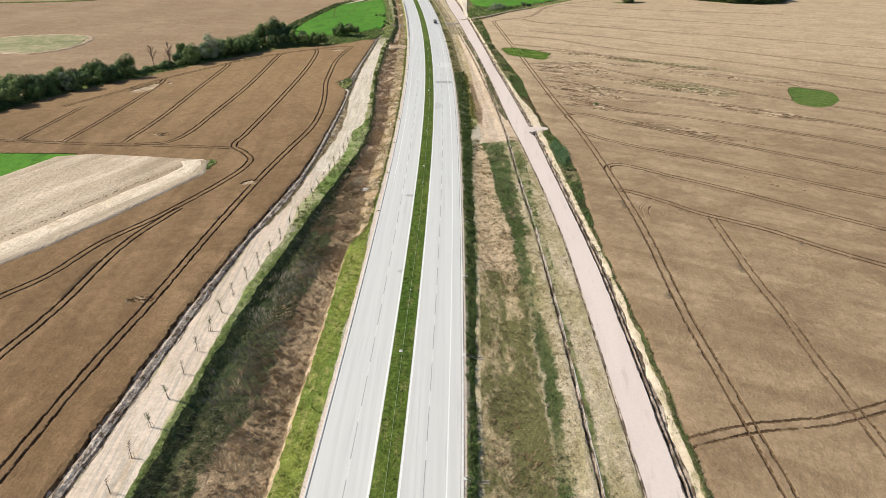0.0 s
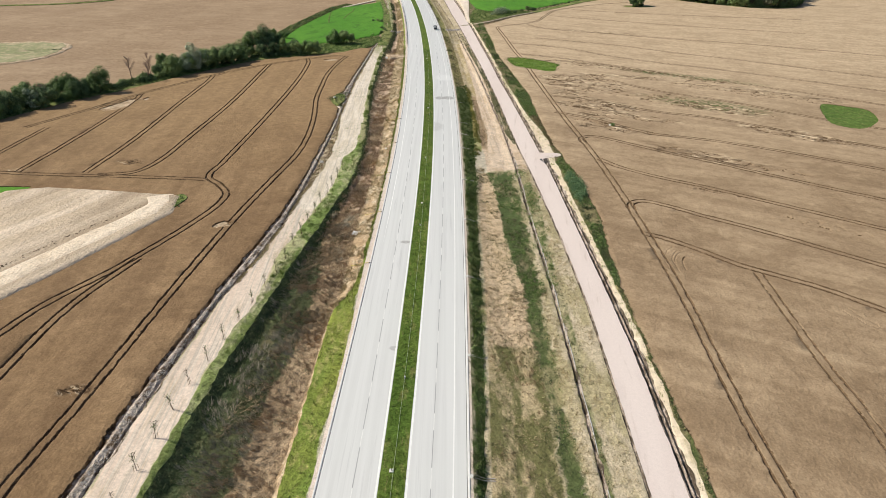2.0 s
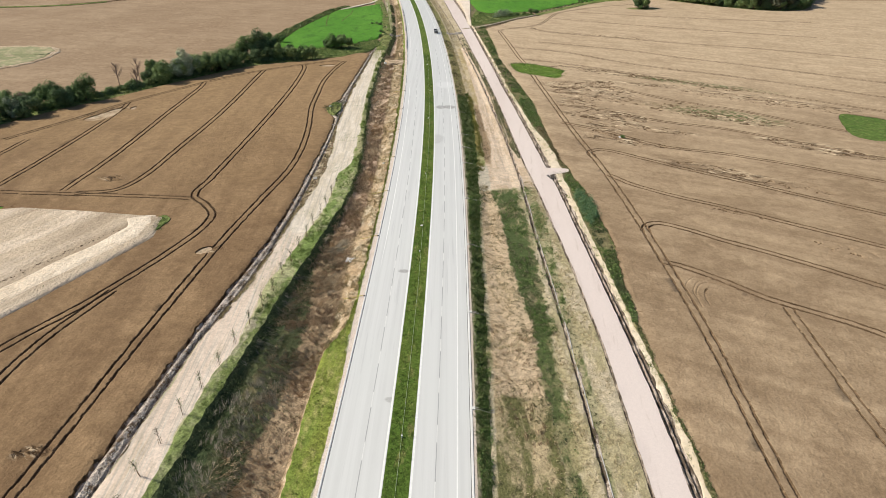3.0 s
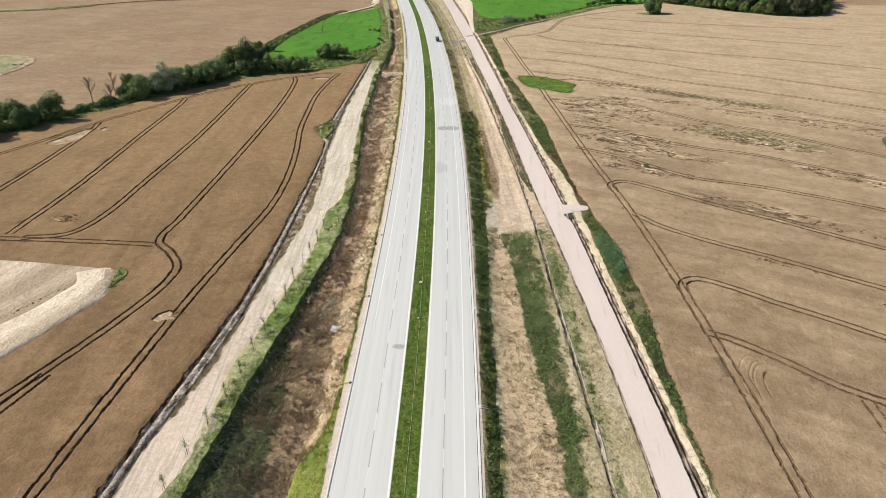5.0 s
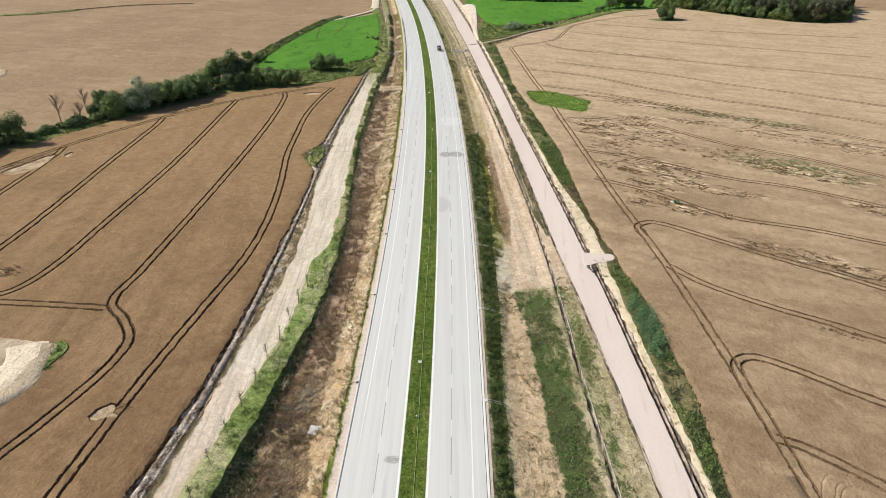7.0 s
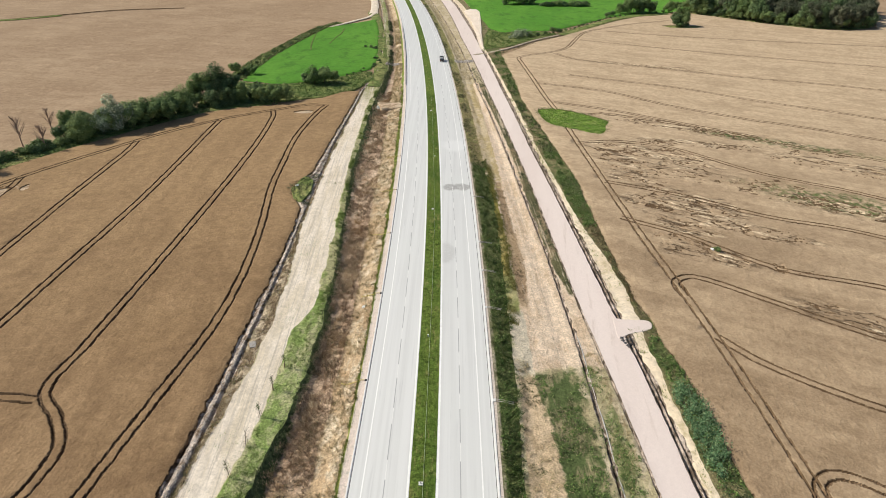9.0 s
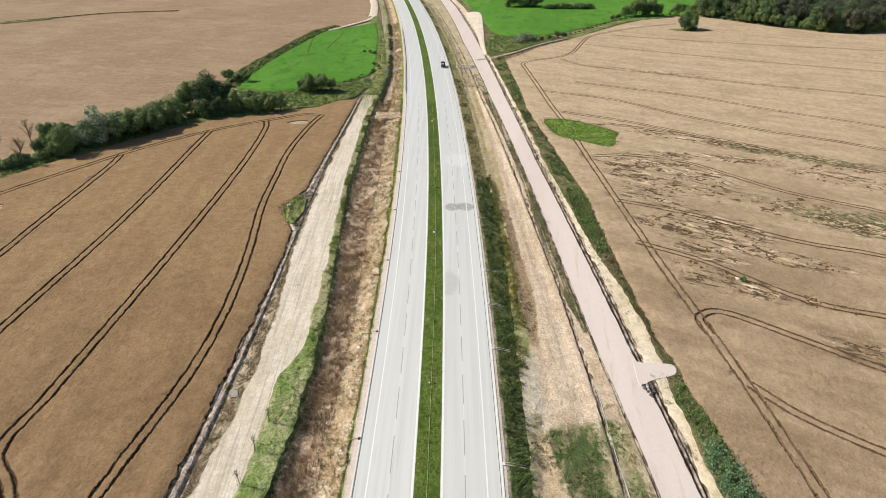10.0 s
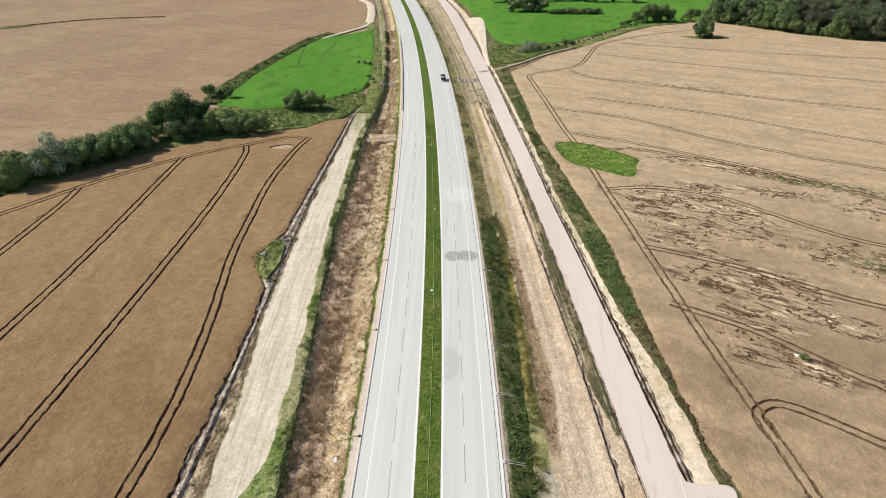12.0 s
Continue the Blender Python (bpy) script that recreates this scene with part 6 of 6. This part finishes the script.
for k in range(2):
    for x, y in along(poly("-236,184 -220,206 -208,232 -200,252 -192,276 -183,295 -176,306 -168,315") - np.array([3.5, -1.5]) * k * 1.6, 24):
        plant("mid", x + rng.normal(0, 1.8), y + rng.normal(0, 1.8), 0.72 + 0.5 * rng.random(), group=ROW)
    for x, y in along(poly("-150,349 -144,359 -135,369 -126,382 -118,390") - np.array([3.5, -2.5]) * k, 11):
        plant("mid", x + rng.normal(0, 1.8), y + rng.normal(0, 1.8), 0.70 + 0.4 * rng.random(), group=ROW)
for x, y, sc in ((-75, 438, 0.88), (-70, 439, 0.92), (-65.5, 441, 0.7), (-79, 440, 0.62), (-72, 442, 0.9)):
    plant("mid", x, y, sc, 0.95, "trees in the meadow corner")
line = along(poly("-222,193 -206,232 -196,256 -186,282 -174,303 -165,316 -157,328 -150,341 -141,355 -132,368 -122,381 -112,391 -100,398 -84,403") + np.array([-1.5, 1.5]), 130)
for x, y in line:
    if rng.random() < 0.9:
        plant("bush", x + rng.normal(0, 1.6) - 2, y + rng.normal(0, 1.6) + 2, 0.75 + 0.7 * rng.random(), group="shrubs under the tree row")
for x, y in along(poly("-119,448 -120,470 -117,500 -112,540 -104,590 -94,618"), 34):
    plant("bush", x + rng.normal(0, 1.8), y + rng.normal(0, 2), 0.3 + 0.5 * rng.random() ** 2, group="hedge shrubs")
plant("mid", -121, 455, 0.7), plant("mid", -112, 456, 0.55), plant("bush", -117, 459, 1.3)
for x, y in along(poly("-62,458 -52,474 -47,487 -50,498"), 9):
    plant("bush", x + rng.normal(0, 1.0), y + rng.normal(0, 1.0), 0.3 + 0.3 * rng.random(), group="hedge shrubs")
plant("bush", -54, 527, 0.8), plant("bush", -57, 530, 0.7), plant("bush", -61, 532, 0.6)
plant("mid", 174, 627, 1.25, 1.15), plant("mid", 170, 626, 1.05, 1.1), plant("mid", 177, 629, 1.0), plant("bush", 172, 623, 1.5), plant("bush", 177, 625, 1.3)
for x, y, kind, sc in ((140, 684, "mid", 0.85), (146, 687, "mid", 1.2), (151, 690, "mid", 1.35), (157, 690, "mid", 1.3), (162, 692, "mid", 1.35), (168, 692, "mid", 1.15), (155, 697, "mid", 1.35), (131, 676, "bush", 1.5), (126, 672, "bush", 1.1),
                       (47, 733, "mid", 1.2), (52, 737, "mid", 1.35), (57, 734, "mid", 1.3), (62, 738, "mid", 1.35), (67, 735, "mid", 1.25), (72, 736, "mid", 1.05), (59, 742, "mid", 1.3), (44, 732, "bush", 1.6),
                       (40, 569, "sbush", 1.15), (45, 573, "sbush", 1.25), (42, 575, "sbush", 1.1), (49, 577, "sbush", 0.9), (50, 575, "bush", 1.0), (56, 578, "bush", 0.9), (62, 583, "bush", 0.9), (69, 590, "bush", 1.35), (73, 592, "bush", 1.2), (36, 566, "sbush", 0.6),
                       (186, 698, "mid", 0.9), (194, 702, "mid", 0.9), (204, 706, "mid", 1.0), (90, 728, "bush", 1.2)):
    plant(kind, x, y, sc, group="field trees")
for x, y in along(poly("78,724 96,725 119,727"), 15):
    plant("bush", x, y + rng.normal(0, 1), 1.3 + 0.5 * rng.random(), group="hedge shrubs")
for x, y in along(poly("76,590 100,622 128,660 152,681 182,694"), 22):
    plant("bush", x - 1, y + 3 + rng.normal(0, 1), 0.4 + 0.4 * rng.random(), group="hedge shrubs")
WOOD = poly("205,698 219,684 246,652 278,627 300,622 325,632 346,672 366,712 380,760 330,770 250,750 215,725")
flat_patch("wood_floor", WOOD, rough_grass, "shaded grassy woodland floor", "grass", 0.1)
got = []
for _ in range(4000):
    q = WOOD.min(0) + (WOOD.max(0) - WOOD.min(0)) * rng.random(2)
    if len(got) < 170 and within(q[:1], q[1:], WOOD)[0] and all((q[0] - p[0]) ** 2 + (q[1] - p[1]) ** 2 > 30 for p in got):
        got.append(q)
for x, y in got:
    k = "big" if x < 250 and rng.random() < 0.8 else ("olive" if rng.random() < 0.85 else "big")
    plant(k, x, y, (0.95 if k == "big" else 1.05) + 0.3 * rng.random(), group="woodland trees")
for x, y in along(WOOD[:8], 60):
    plant("mid" if rng.random() < 0.6 else "bush", x + rng.normal(0, 1), y + 1 + rng.normal(0, 1), 0.7 + 0.35 * rng.random(), group="woodland edge shrubs")
for x, y in along(poly("30,790 60,800 110,806 170,800"), 16):
    plant("mid", x + rng.normal(0, 2), y + rng.normal(0, 4), 0.9 + 0.4 * rng.random(), group="woodland trees")


dead_bark = plain("dead_bark", (0.30, 0.215, 0.175), 0.95, 0.2, 2.0, 0.1)


def bare_tree(x, y, H):
    root = thing("bare_tree", "leafless dead tree with thin brown branches", "tree", pose(x, y, float(land_z(x, y)), 0, 0, rng.random() * 360), "dead trees")
    part("trunk", tri_mesh("trunk", stick((0, 0, -0.3), (0.2, 0.1, H), 0.26, 0.08, 6), 4, dead_bark), root)
    for i in range(26):
        z, a = H * (0.3 + 0.62 * rng.random()), rng.random() * 6.28
        l = (H - z) * 0.35 + 0.7
        part("branch", tri_mesh("branch", stick((0.2 * z / H, 0, z), (math.cos(a) * l, math.sin(a) * l, z + l * 1.5), 0.11, 0.05, 4), 4, dead_bark), root)


bare_tree(-166.5, 343.5, 11.5), bare_tree(-162, 356, 11.0), bare_tree(-155.5, 340, 9.5), bare_tree(-182, 293, 10.0)

# ---------------------------------------------------------------- saplings beside the track
stake_mat = plain("stake_wood", (0.30, 0.21, 0.13), 0.85, 0.2, 4.0)
SAPLINGS = table("20:-44.5 61:-42 112:-41.2 154:-35.0 168:-33.6 185:-32.4 223:-29.0")


def sapling(seed, leafy):
    g = np.random.default_rng(seed)
    root = thing("sapling", "thin bare young tree tied to short wooden stakes", "tree", group="saplings beside the track")
    H = 3.4 + 0.6 * g.random()
    part("trunk", tri_mesh("trunk", stick((0, 0, -0.2), (0.12, 0.1, H), 0.07, 0.02, 5), 4, bark), root)
    for i in range(11):
        z, a = H * (0.42 + 0.45 * g.random()), g.random() * 6.28
        l = 0.5 + 0.5 * g.random()
        part("branch", tri_mesh("branch", stick((0.05, 0.03, z), (math.cos(a) * l * 0.7, math.sin(a) * l * 0.7, z + l), 0.034, 0.012, 4), 4, bark), root)
    for sx in (-0.42, 0.42):
        part("stake", tri_mesh("stake", stick((sx, 0, -0.3), (sx * 0.8, 0, 1.25), 0.04, 0.035, 5), 4, stake_mat), root)
    part("cross_rail", tri_mesh("cross_rail", stick((-0.4, 0, 1.1), (0.4, 0, 1.1), 0.03, 0.03, 4), 4, stake_mat), root)
    if leafy:
        C = g.normal(0, 1, (90, 3)) * np.array([0.28, 0.28, 0.55]) + np.array([0.08, 0.06, H * 0.75])
        part("leaves", tri_mesh("leaves", leaf_quads(C, 0.17), 4, weed_green), root)
    return root


young = [sapling(k, k != 2) for k in range(3)]
spots = np.arange(20, 224, 6.75)
for k, s in enumerate(spots):
    x = float(xc(s) + SAPLINGS(s))
    m = pose(x, s, float(land_z(x, s)), rng.normal(0, 3), rng.normal(0, 3), rng.random() * 360)
    if k < 3:
        young[k].matrix_basis = m
    else:
        copy_thing(young[int(rng.integers(0, 3))], m)

# ---------------------------------------------------------------- roadside fittings
steel = plain("galvanised_steel", (0.42, 0.43, 0.44), 0.45, 0.12, 2.0, 0.5, 0.8)
yellow = plain("yellow_plastic", (0.66, 0.56, 0.16), 0.5, 0.12, 3.0)
white_bag = plain("white_plastic", (0.78, 0.78, 0.76), 0.5, 0.1, 3.0)
grey_pipe = plain("grey_pipe", (0.46, 0.45, 0.43), 0.55, 0.15, 1.0)
black = plain("black_rubber", (0.025, 0.025, 0.027), 0.7, 0.2, 6.0)


def box_mesh(name, sx, sy, sz, mat, z0=0.0, bevel=0.02):
    bm = bmesh.new()
    bmesh.ops.create_cube(bm, size=1.0, matrix=Matrix.Translation((0, 0, z0 + sz / 2)) @ Matrix.Diagonal((sx, sy, sz, 1)))
    if bevel:
        bmesh.ops.bevel(bm, geom=bm.edges[:], offset=bevel, segments=2, affect="EDGES", profile=0.7)
    me = bpy.data.meshes.new(name)
    bm.to_mesh(me)
    bm.free()
    me.materials.append(mat)
    return me


def tube_mesh(name, P, r, mat, sides=7):
    """One bent tube along the places P."""
    P = np.array(P, float)
    T = np.gradient(P, axis=0)
    T /= np.maximum(np.linalg.norm(T, axis=1), 1e-6)[:, None]
    U = np.cross(T, np.array([0.05, 0.0, 1.0]))
    U /= np.maximum(np.linalg.norm(U, axis=1), 1e-6)[:, None]
    N = np.cross(U, T)
    a = np.linspace(0, 2 * np.pi, sides + 1)
    Q = P[:, None] + r * (np.cos(a)[None, :, None] * U[:, None] + np.sin(a)[None, :, None] * N[:, None])
    return grid_mesh(name, Q[:, :, 0], Q[:, :, 1], Q[:, :, 2], mat)


def round_mesh(name, r, depth, mat, axis="z", hole=0.0, seg=20):
    bm = bmesh.new()
    bmesh.ops.create_cone(bm, cap_ends=not hole, segments=seg, radius1=r, radius2=r, depth=depth)
    if hole:
        bmesh.ops.create_cone(bm, cap_ends=False, segments=seg, radius1=hole, radius2=hole, depth=depth)
        e = [x for x in bm.edges if x.is_boundary]
        bmesh.ops.bridge_loops(bm, edges=[x for x in e if all(v.co.z > 0 for v in x.verts)])
        bmesh.ops.bridge_loops(bm, edges=[x for x in e if all(v.co.z < 0 for v in x.verts)])
    if axis == "x":
        bmesh.ops.rotate(bm, verts=bm.verts, matrix=Matrix.Rotation(radians(90), 3, "Y"))
    me = bpy.data.meshes.new(name)
    bm.to_mesh(me)
    bm.free()
    me.materials.append(mat)
    return me


def west_inlet(s):
    """A slot inlet in the kerb with a yellow hose led over the verge."""
    x = float(xc(s)) - 12.1
    z = float(land_z(x, s))
    root = thing("kerb_inlet", "small dark kerb inlet with a yellow hose", "drain", pose(x, s, z), "kerb inlets")
    part("grate", box_mesh("grate", 0.45, 0.5, 0.12, black), root, "dark iron grate")
    P, a = [], rng.normal(0, 0.25)
    for k in range(12):
        u = k / 11 * 4.6
        px, py = -0.3 - u, -0.9 * math.sin(u * 0.8 + a) * u * 0.22
        P.append((px, py, float(land_z(x + px, s + py)) - z + 0.16))
    part("hose", tube_mesh("hose", P, 0.07, yellow), root, "curved yellow plastic hose")


for s in (158.8, 188.2, 218.2, 248.3, 278.4, 308, 338):
    west_inlet(s)


def east_inlet(s):
    """A kerb inlet with a concrete chute down the verge."""
    x = float(xc(s)) + 12.55
    z = float(land_z(x, s))
    root = thing("drain_chute", "pale concrete kerb inlet with a chute down the verge", "drain", pose(x, s, z), "drain chutes")
    part("inlet", box_mesh("inlet", 0.55, 0.7, 0.14, kerb_mat), root)
    for side in (-0.24, 0.24):
        P = [(0.2 + k * 0.45, side, float(land_z(x + 0.2 + k * 0.45, s)) - z + 0.10) for k in range(9)]
        part("chute_side", tube_mesh("chute_side", P, 0.09, stone_mat, 5), root, "rough grey chute side")


for s in (63.5, 93.5, 123.2, 153, 184, 213.5, 243.4, 259.5, 274.3, 304):
    east_inlet(s)


def median_inlet(s):
    root = thing("median_drain", "pale drain inlet with four short marker stakes", "drain", pose(float(xc(s)) - 0.3, s, float(land_z(float(xc(s)), s))), "median drains")
    part("lid", box_mesh("lid", 0.7, 0.7, 0.1, kerb_mat), root)
    for a in (-0.85, -0.6, 0.6, 0.85):
        part("stake", box_mesh("stake", 0.12, 0.12, 0.45, white_bag, 0, 0.01), root, "short white stake")


for s in (94.3, 194.4, 294, 394):
    median_inlet(s)
for s, d in ((179.3, -0.2), (337.7, 0.5), (116, 0.1), (232, -0.4)):
    x = float(xc(s) + d)
    ob = thing("marker_post", "short white marker post on the median", "post", pose(x, s, float(land_z(x, s)) - 0.1), "median markers")
    part("post", box_mesh("post", 0.2, 0.2, 0.55, white_bag, 0, 0.03), ob)
    part("cap", box_mesh("cap", 0.26, 0.26, 0.08, white_bag, 0.55, 0.02), ob)
cable = thing("median_cable", "thin pale green cable lying along the median", "cable")
part("cable", tube_mesh("cable", [(float(xc(s)) + 0.1 + 0.12 * math.sin(s * 0.05), s, float(land_z(float(xc(s)) + 0.1, s)) + 0.12) for s in np.arange(40, 420, 4.0)], 0.028, plain("cable_pale", (0.36, 0.42, 0.26), 0.6), 4), cable)
for s in np.arange(44, 420, 16.0):
    part("stake", box_mesh("stake", 0.1, 0.1, 0.4, plain("stake_pale", (0.45, 0.45, 0.38)) if s == 44 else bpy.data.materials["stake_pale"], 0, 0.0), cable, "", pose(float(xc(s)) + 0.1 + 0.12 * math.sin(s * 0.05), s, float(land_z(float(xc(s)) + 0.1, s)) - 0.1))
pipe = thing("drain_pipe", "long pale grey drainage pipe lying in a shallow trench", "pipe")
ps = [(float(xc(s) + (EDGE["pipe_r"](s) + EDGE["pipe_e"](s)) / 2 + 0.34 + 0.05 * math.sin(s * 0.31)), s) for s in np.arange(-60, 238, 3.0)]
part("pipe", tube_mesh("pipe", [(x, s, float(land_z(x - 0.14, s)) + 0.11) for x, s in ps], 0.095, grey_pipe), pipe)


def guard_rail(d, s0, s1, label):
    root = thing("guard_rail", label, "guard rail")
    P = [(float(xc(s)) + d, s, float(land_z(float(xc(s)) + d, s)) + 0.62) for s in np.arange(s0, s1, 4.0)]
    for dz in (-0.09, 0.09):
        part("beam", tube_mesh("beam", [(x, y, z + dz) for x, y, z in P], 0.09, steel, 6), root)
    post = box_mesh("post", 0.12, 0.1, 0.85, steel, 0, 0.01)
    for x, y, z in P:
        part("post", post, root, "", pose(x - 0.12, y, z - 0.75))


guard_rail(-12.35, 438, 612, "grey galvanised guard rail beside the carriageway")
guard_rail(13.0, 462, 734, "grey galvanised guard rail beside the carriageway")


stone_grey = plain("weathered_board", (0.40, 0.375, 0.34), 0.9, 0.25, 3.0)


def slab(x, y, turn, sx, sy, label, name="concrete_slab"):
    body_mat = kerb_mat if name == "concrete_slab" else stone_grey
    ob = thing(name, label, "slab", pose(x, y, float(land_z(x, y)) + 0.05, 4, 6, turn))
    part("slab", box_mesh("slab", sx, sy, 0.22, body_mat, 0, 0.03), ob)
    for a in (-0.3, 0.3):
        part("lifting_eye", round_mesh("lifting_eye", 0.07, 0.08, steel), ob, "", pose(a * sx, 0, 0.25))


slab(-26.6, 177.2, -8, 1.5, 1.9, "pale concrete slab lying in the ditch grass")
slab(-37.4 - 8.2, 229, 20, 1.3, 1.8, "pale grey board lying on the dry clods", "grey_board")


def bag(x, y, r, lift=0.0, label="crumpled white plastic sack"):
    bm = bmesh.new()
    bmesh.ops.create_icosphere(bm, subdivisions=2, radius=r)
    for v in bm.verts:
        v.co *= 0.7 + 0.6 * noise.noise(v.co * 3 / r + Vector((x, y, 0)))
        v.co.z = max(v.co.z * 0.6, -0.1)
    me = bpy.data.meshes.new("sack")
    bm.to_mesh(me)
    bm.free()
    me.materials.append(white_bag)
    thing("sack", label, "sack", pose(x, y, float(land_z(x, y)) + lift, 0, 0, 30), me=me)


bag(-24.0, 243.7, 0.75), bag(-25.3, 178, 0.5), bag(-54.6, 310, 0.8, 0.55), bag(67.2, 272.5, 0.7, 0.55)
plant("bush", 67.8, 271.5, 0.45, lift=0.5)

ring = thing("pipe_ring", "large pale concrete pipe ring beside the crossing", "pipe", pose(-37.6, 402.5, float(land_z(-37.6, 402.5)) + 0.7, 0, 0, 20))
part("ring", round_mesh("ring", 1.5, 1.1, kerb_mat, "z", 1.2), ring)
end = thing("trench_pipe", "dark pipe end and boards at the trench head", "pipe", pose(34.6, 231.8, float(land_z(34.6, 231.8)) + 0.3, 0, 0, 12))
part("pipe", round_mesh("pipe", 0.35, 1.8, black, "x", 0.27), end)
part("board", box_mesh("board", 2.2, 0.25, 0.1, dark_gap, -0.2), end, "dark wet board", pose(0.1, 0.9, 0, 0, 0, 10))

# ---------------------------------------------------------------- vehicle
car_dark = plain("dark_paint", (0.035, 0.037, 0.042), 0.3, 0.05, 1.0, 0.5)
car_white = plain("pale_paint", (0.62, 0.62, 0.60), 0.4, 0.05, 1.0, 0.5)
glass = Mat("window_glass", 0.05, 0.5)
glass.color((0.02, 0.024, 0.028))
lamp_red = plain("rear_lamp", (0.35, 0.02, 0.02), 0.3)
vs = 493.0
vx = float(xc(vs)) + 9.2
truck = thing("truck", "dark flatbed truck with a pale load, standing on the concrete lane", "truck", pose(vx, vs, float(land_z(vx, vs)) + 0.02, 0, 0, math.degrees(math.atan(2 * (vs - 195) / 7500))))
part("chassis", box_mesh("chassis", 1.0, 5.8, 0.3, black, 0.55), truck)
part("bed", box_mesh("bed", 2.4, 3.9, 0.28, car_dark, 0.9, 0.04), truck, "", pose(0, -0.95, 0))
for sx in (-1.17, 1.17):
    part("side_board", box_mesh("side_board", 0.07, 3.8, 0.5, car_dark, 1.15), truck, "", pose(sx, -0.95, 0))
part("tail_board", box_mesh("tail_board", 2.3, 0.07, 0.5, car_dark, 1.15), truck, "", pose(0, -2.86, 0))
part("load", box_mesh("load", 1.5, 1.5, 0.9, car_white, 1.18, 0.15), truck, "pale wrapped load", pose(-0.2, -0.2, 0))
cab = part("cab", box_mesh("cab", 2.2, 1.9, 1.75, car_dark, 0.7, 0.14), truck, "", pose(0, 2.1, 0))
part("windscreen", box_mesh("windscreen", 1.9, 0.06, 0.7, glass.m, 1.55, 0.02), cab, "dark windscreen", pose(0, 0.95, 0))
for sx in (-1.09, 1.09):
    part("side_window", box_mesh("side_window", 0.06, 1.0, 0.6, glass.m, 1.6, 0.02), cab, "dark side window", pose(sx, 0.1, 0))
    part("mirror", box_mesh("mirror", 0.12, 0.1, 0.4, black, 1.5, 0.02), cab, "", pose(sx * 1.12, 0.9, 0))
    part("rear_lamp", box_mesh("rear_lamp", 0.3, 0.06, 0.14, lamp_red, 0.8, 0.01), truck, "red rear lamp", pose(sx * 0.8, -2.88, 0))
    for sy in (2.0, -1.9):
        wheel = part("wheel", round_mesh("wheel", 0.46, 0.3, black, "x"), truck, "", pose(sx * 0.86, sy, 0.46))
        part("rim", round_mesh("rim", 0.24, 0.32, steel, "x"), wheel, "grey steel rim")
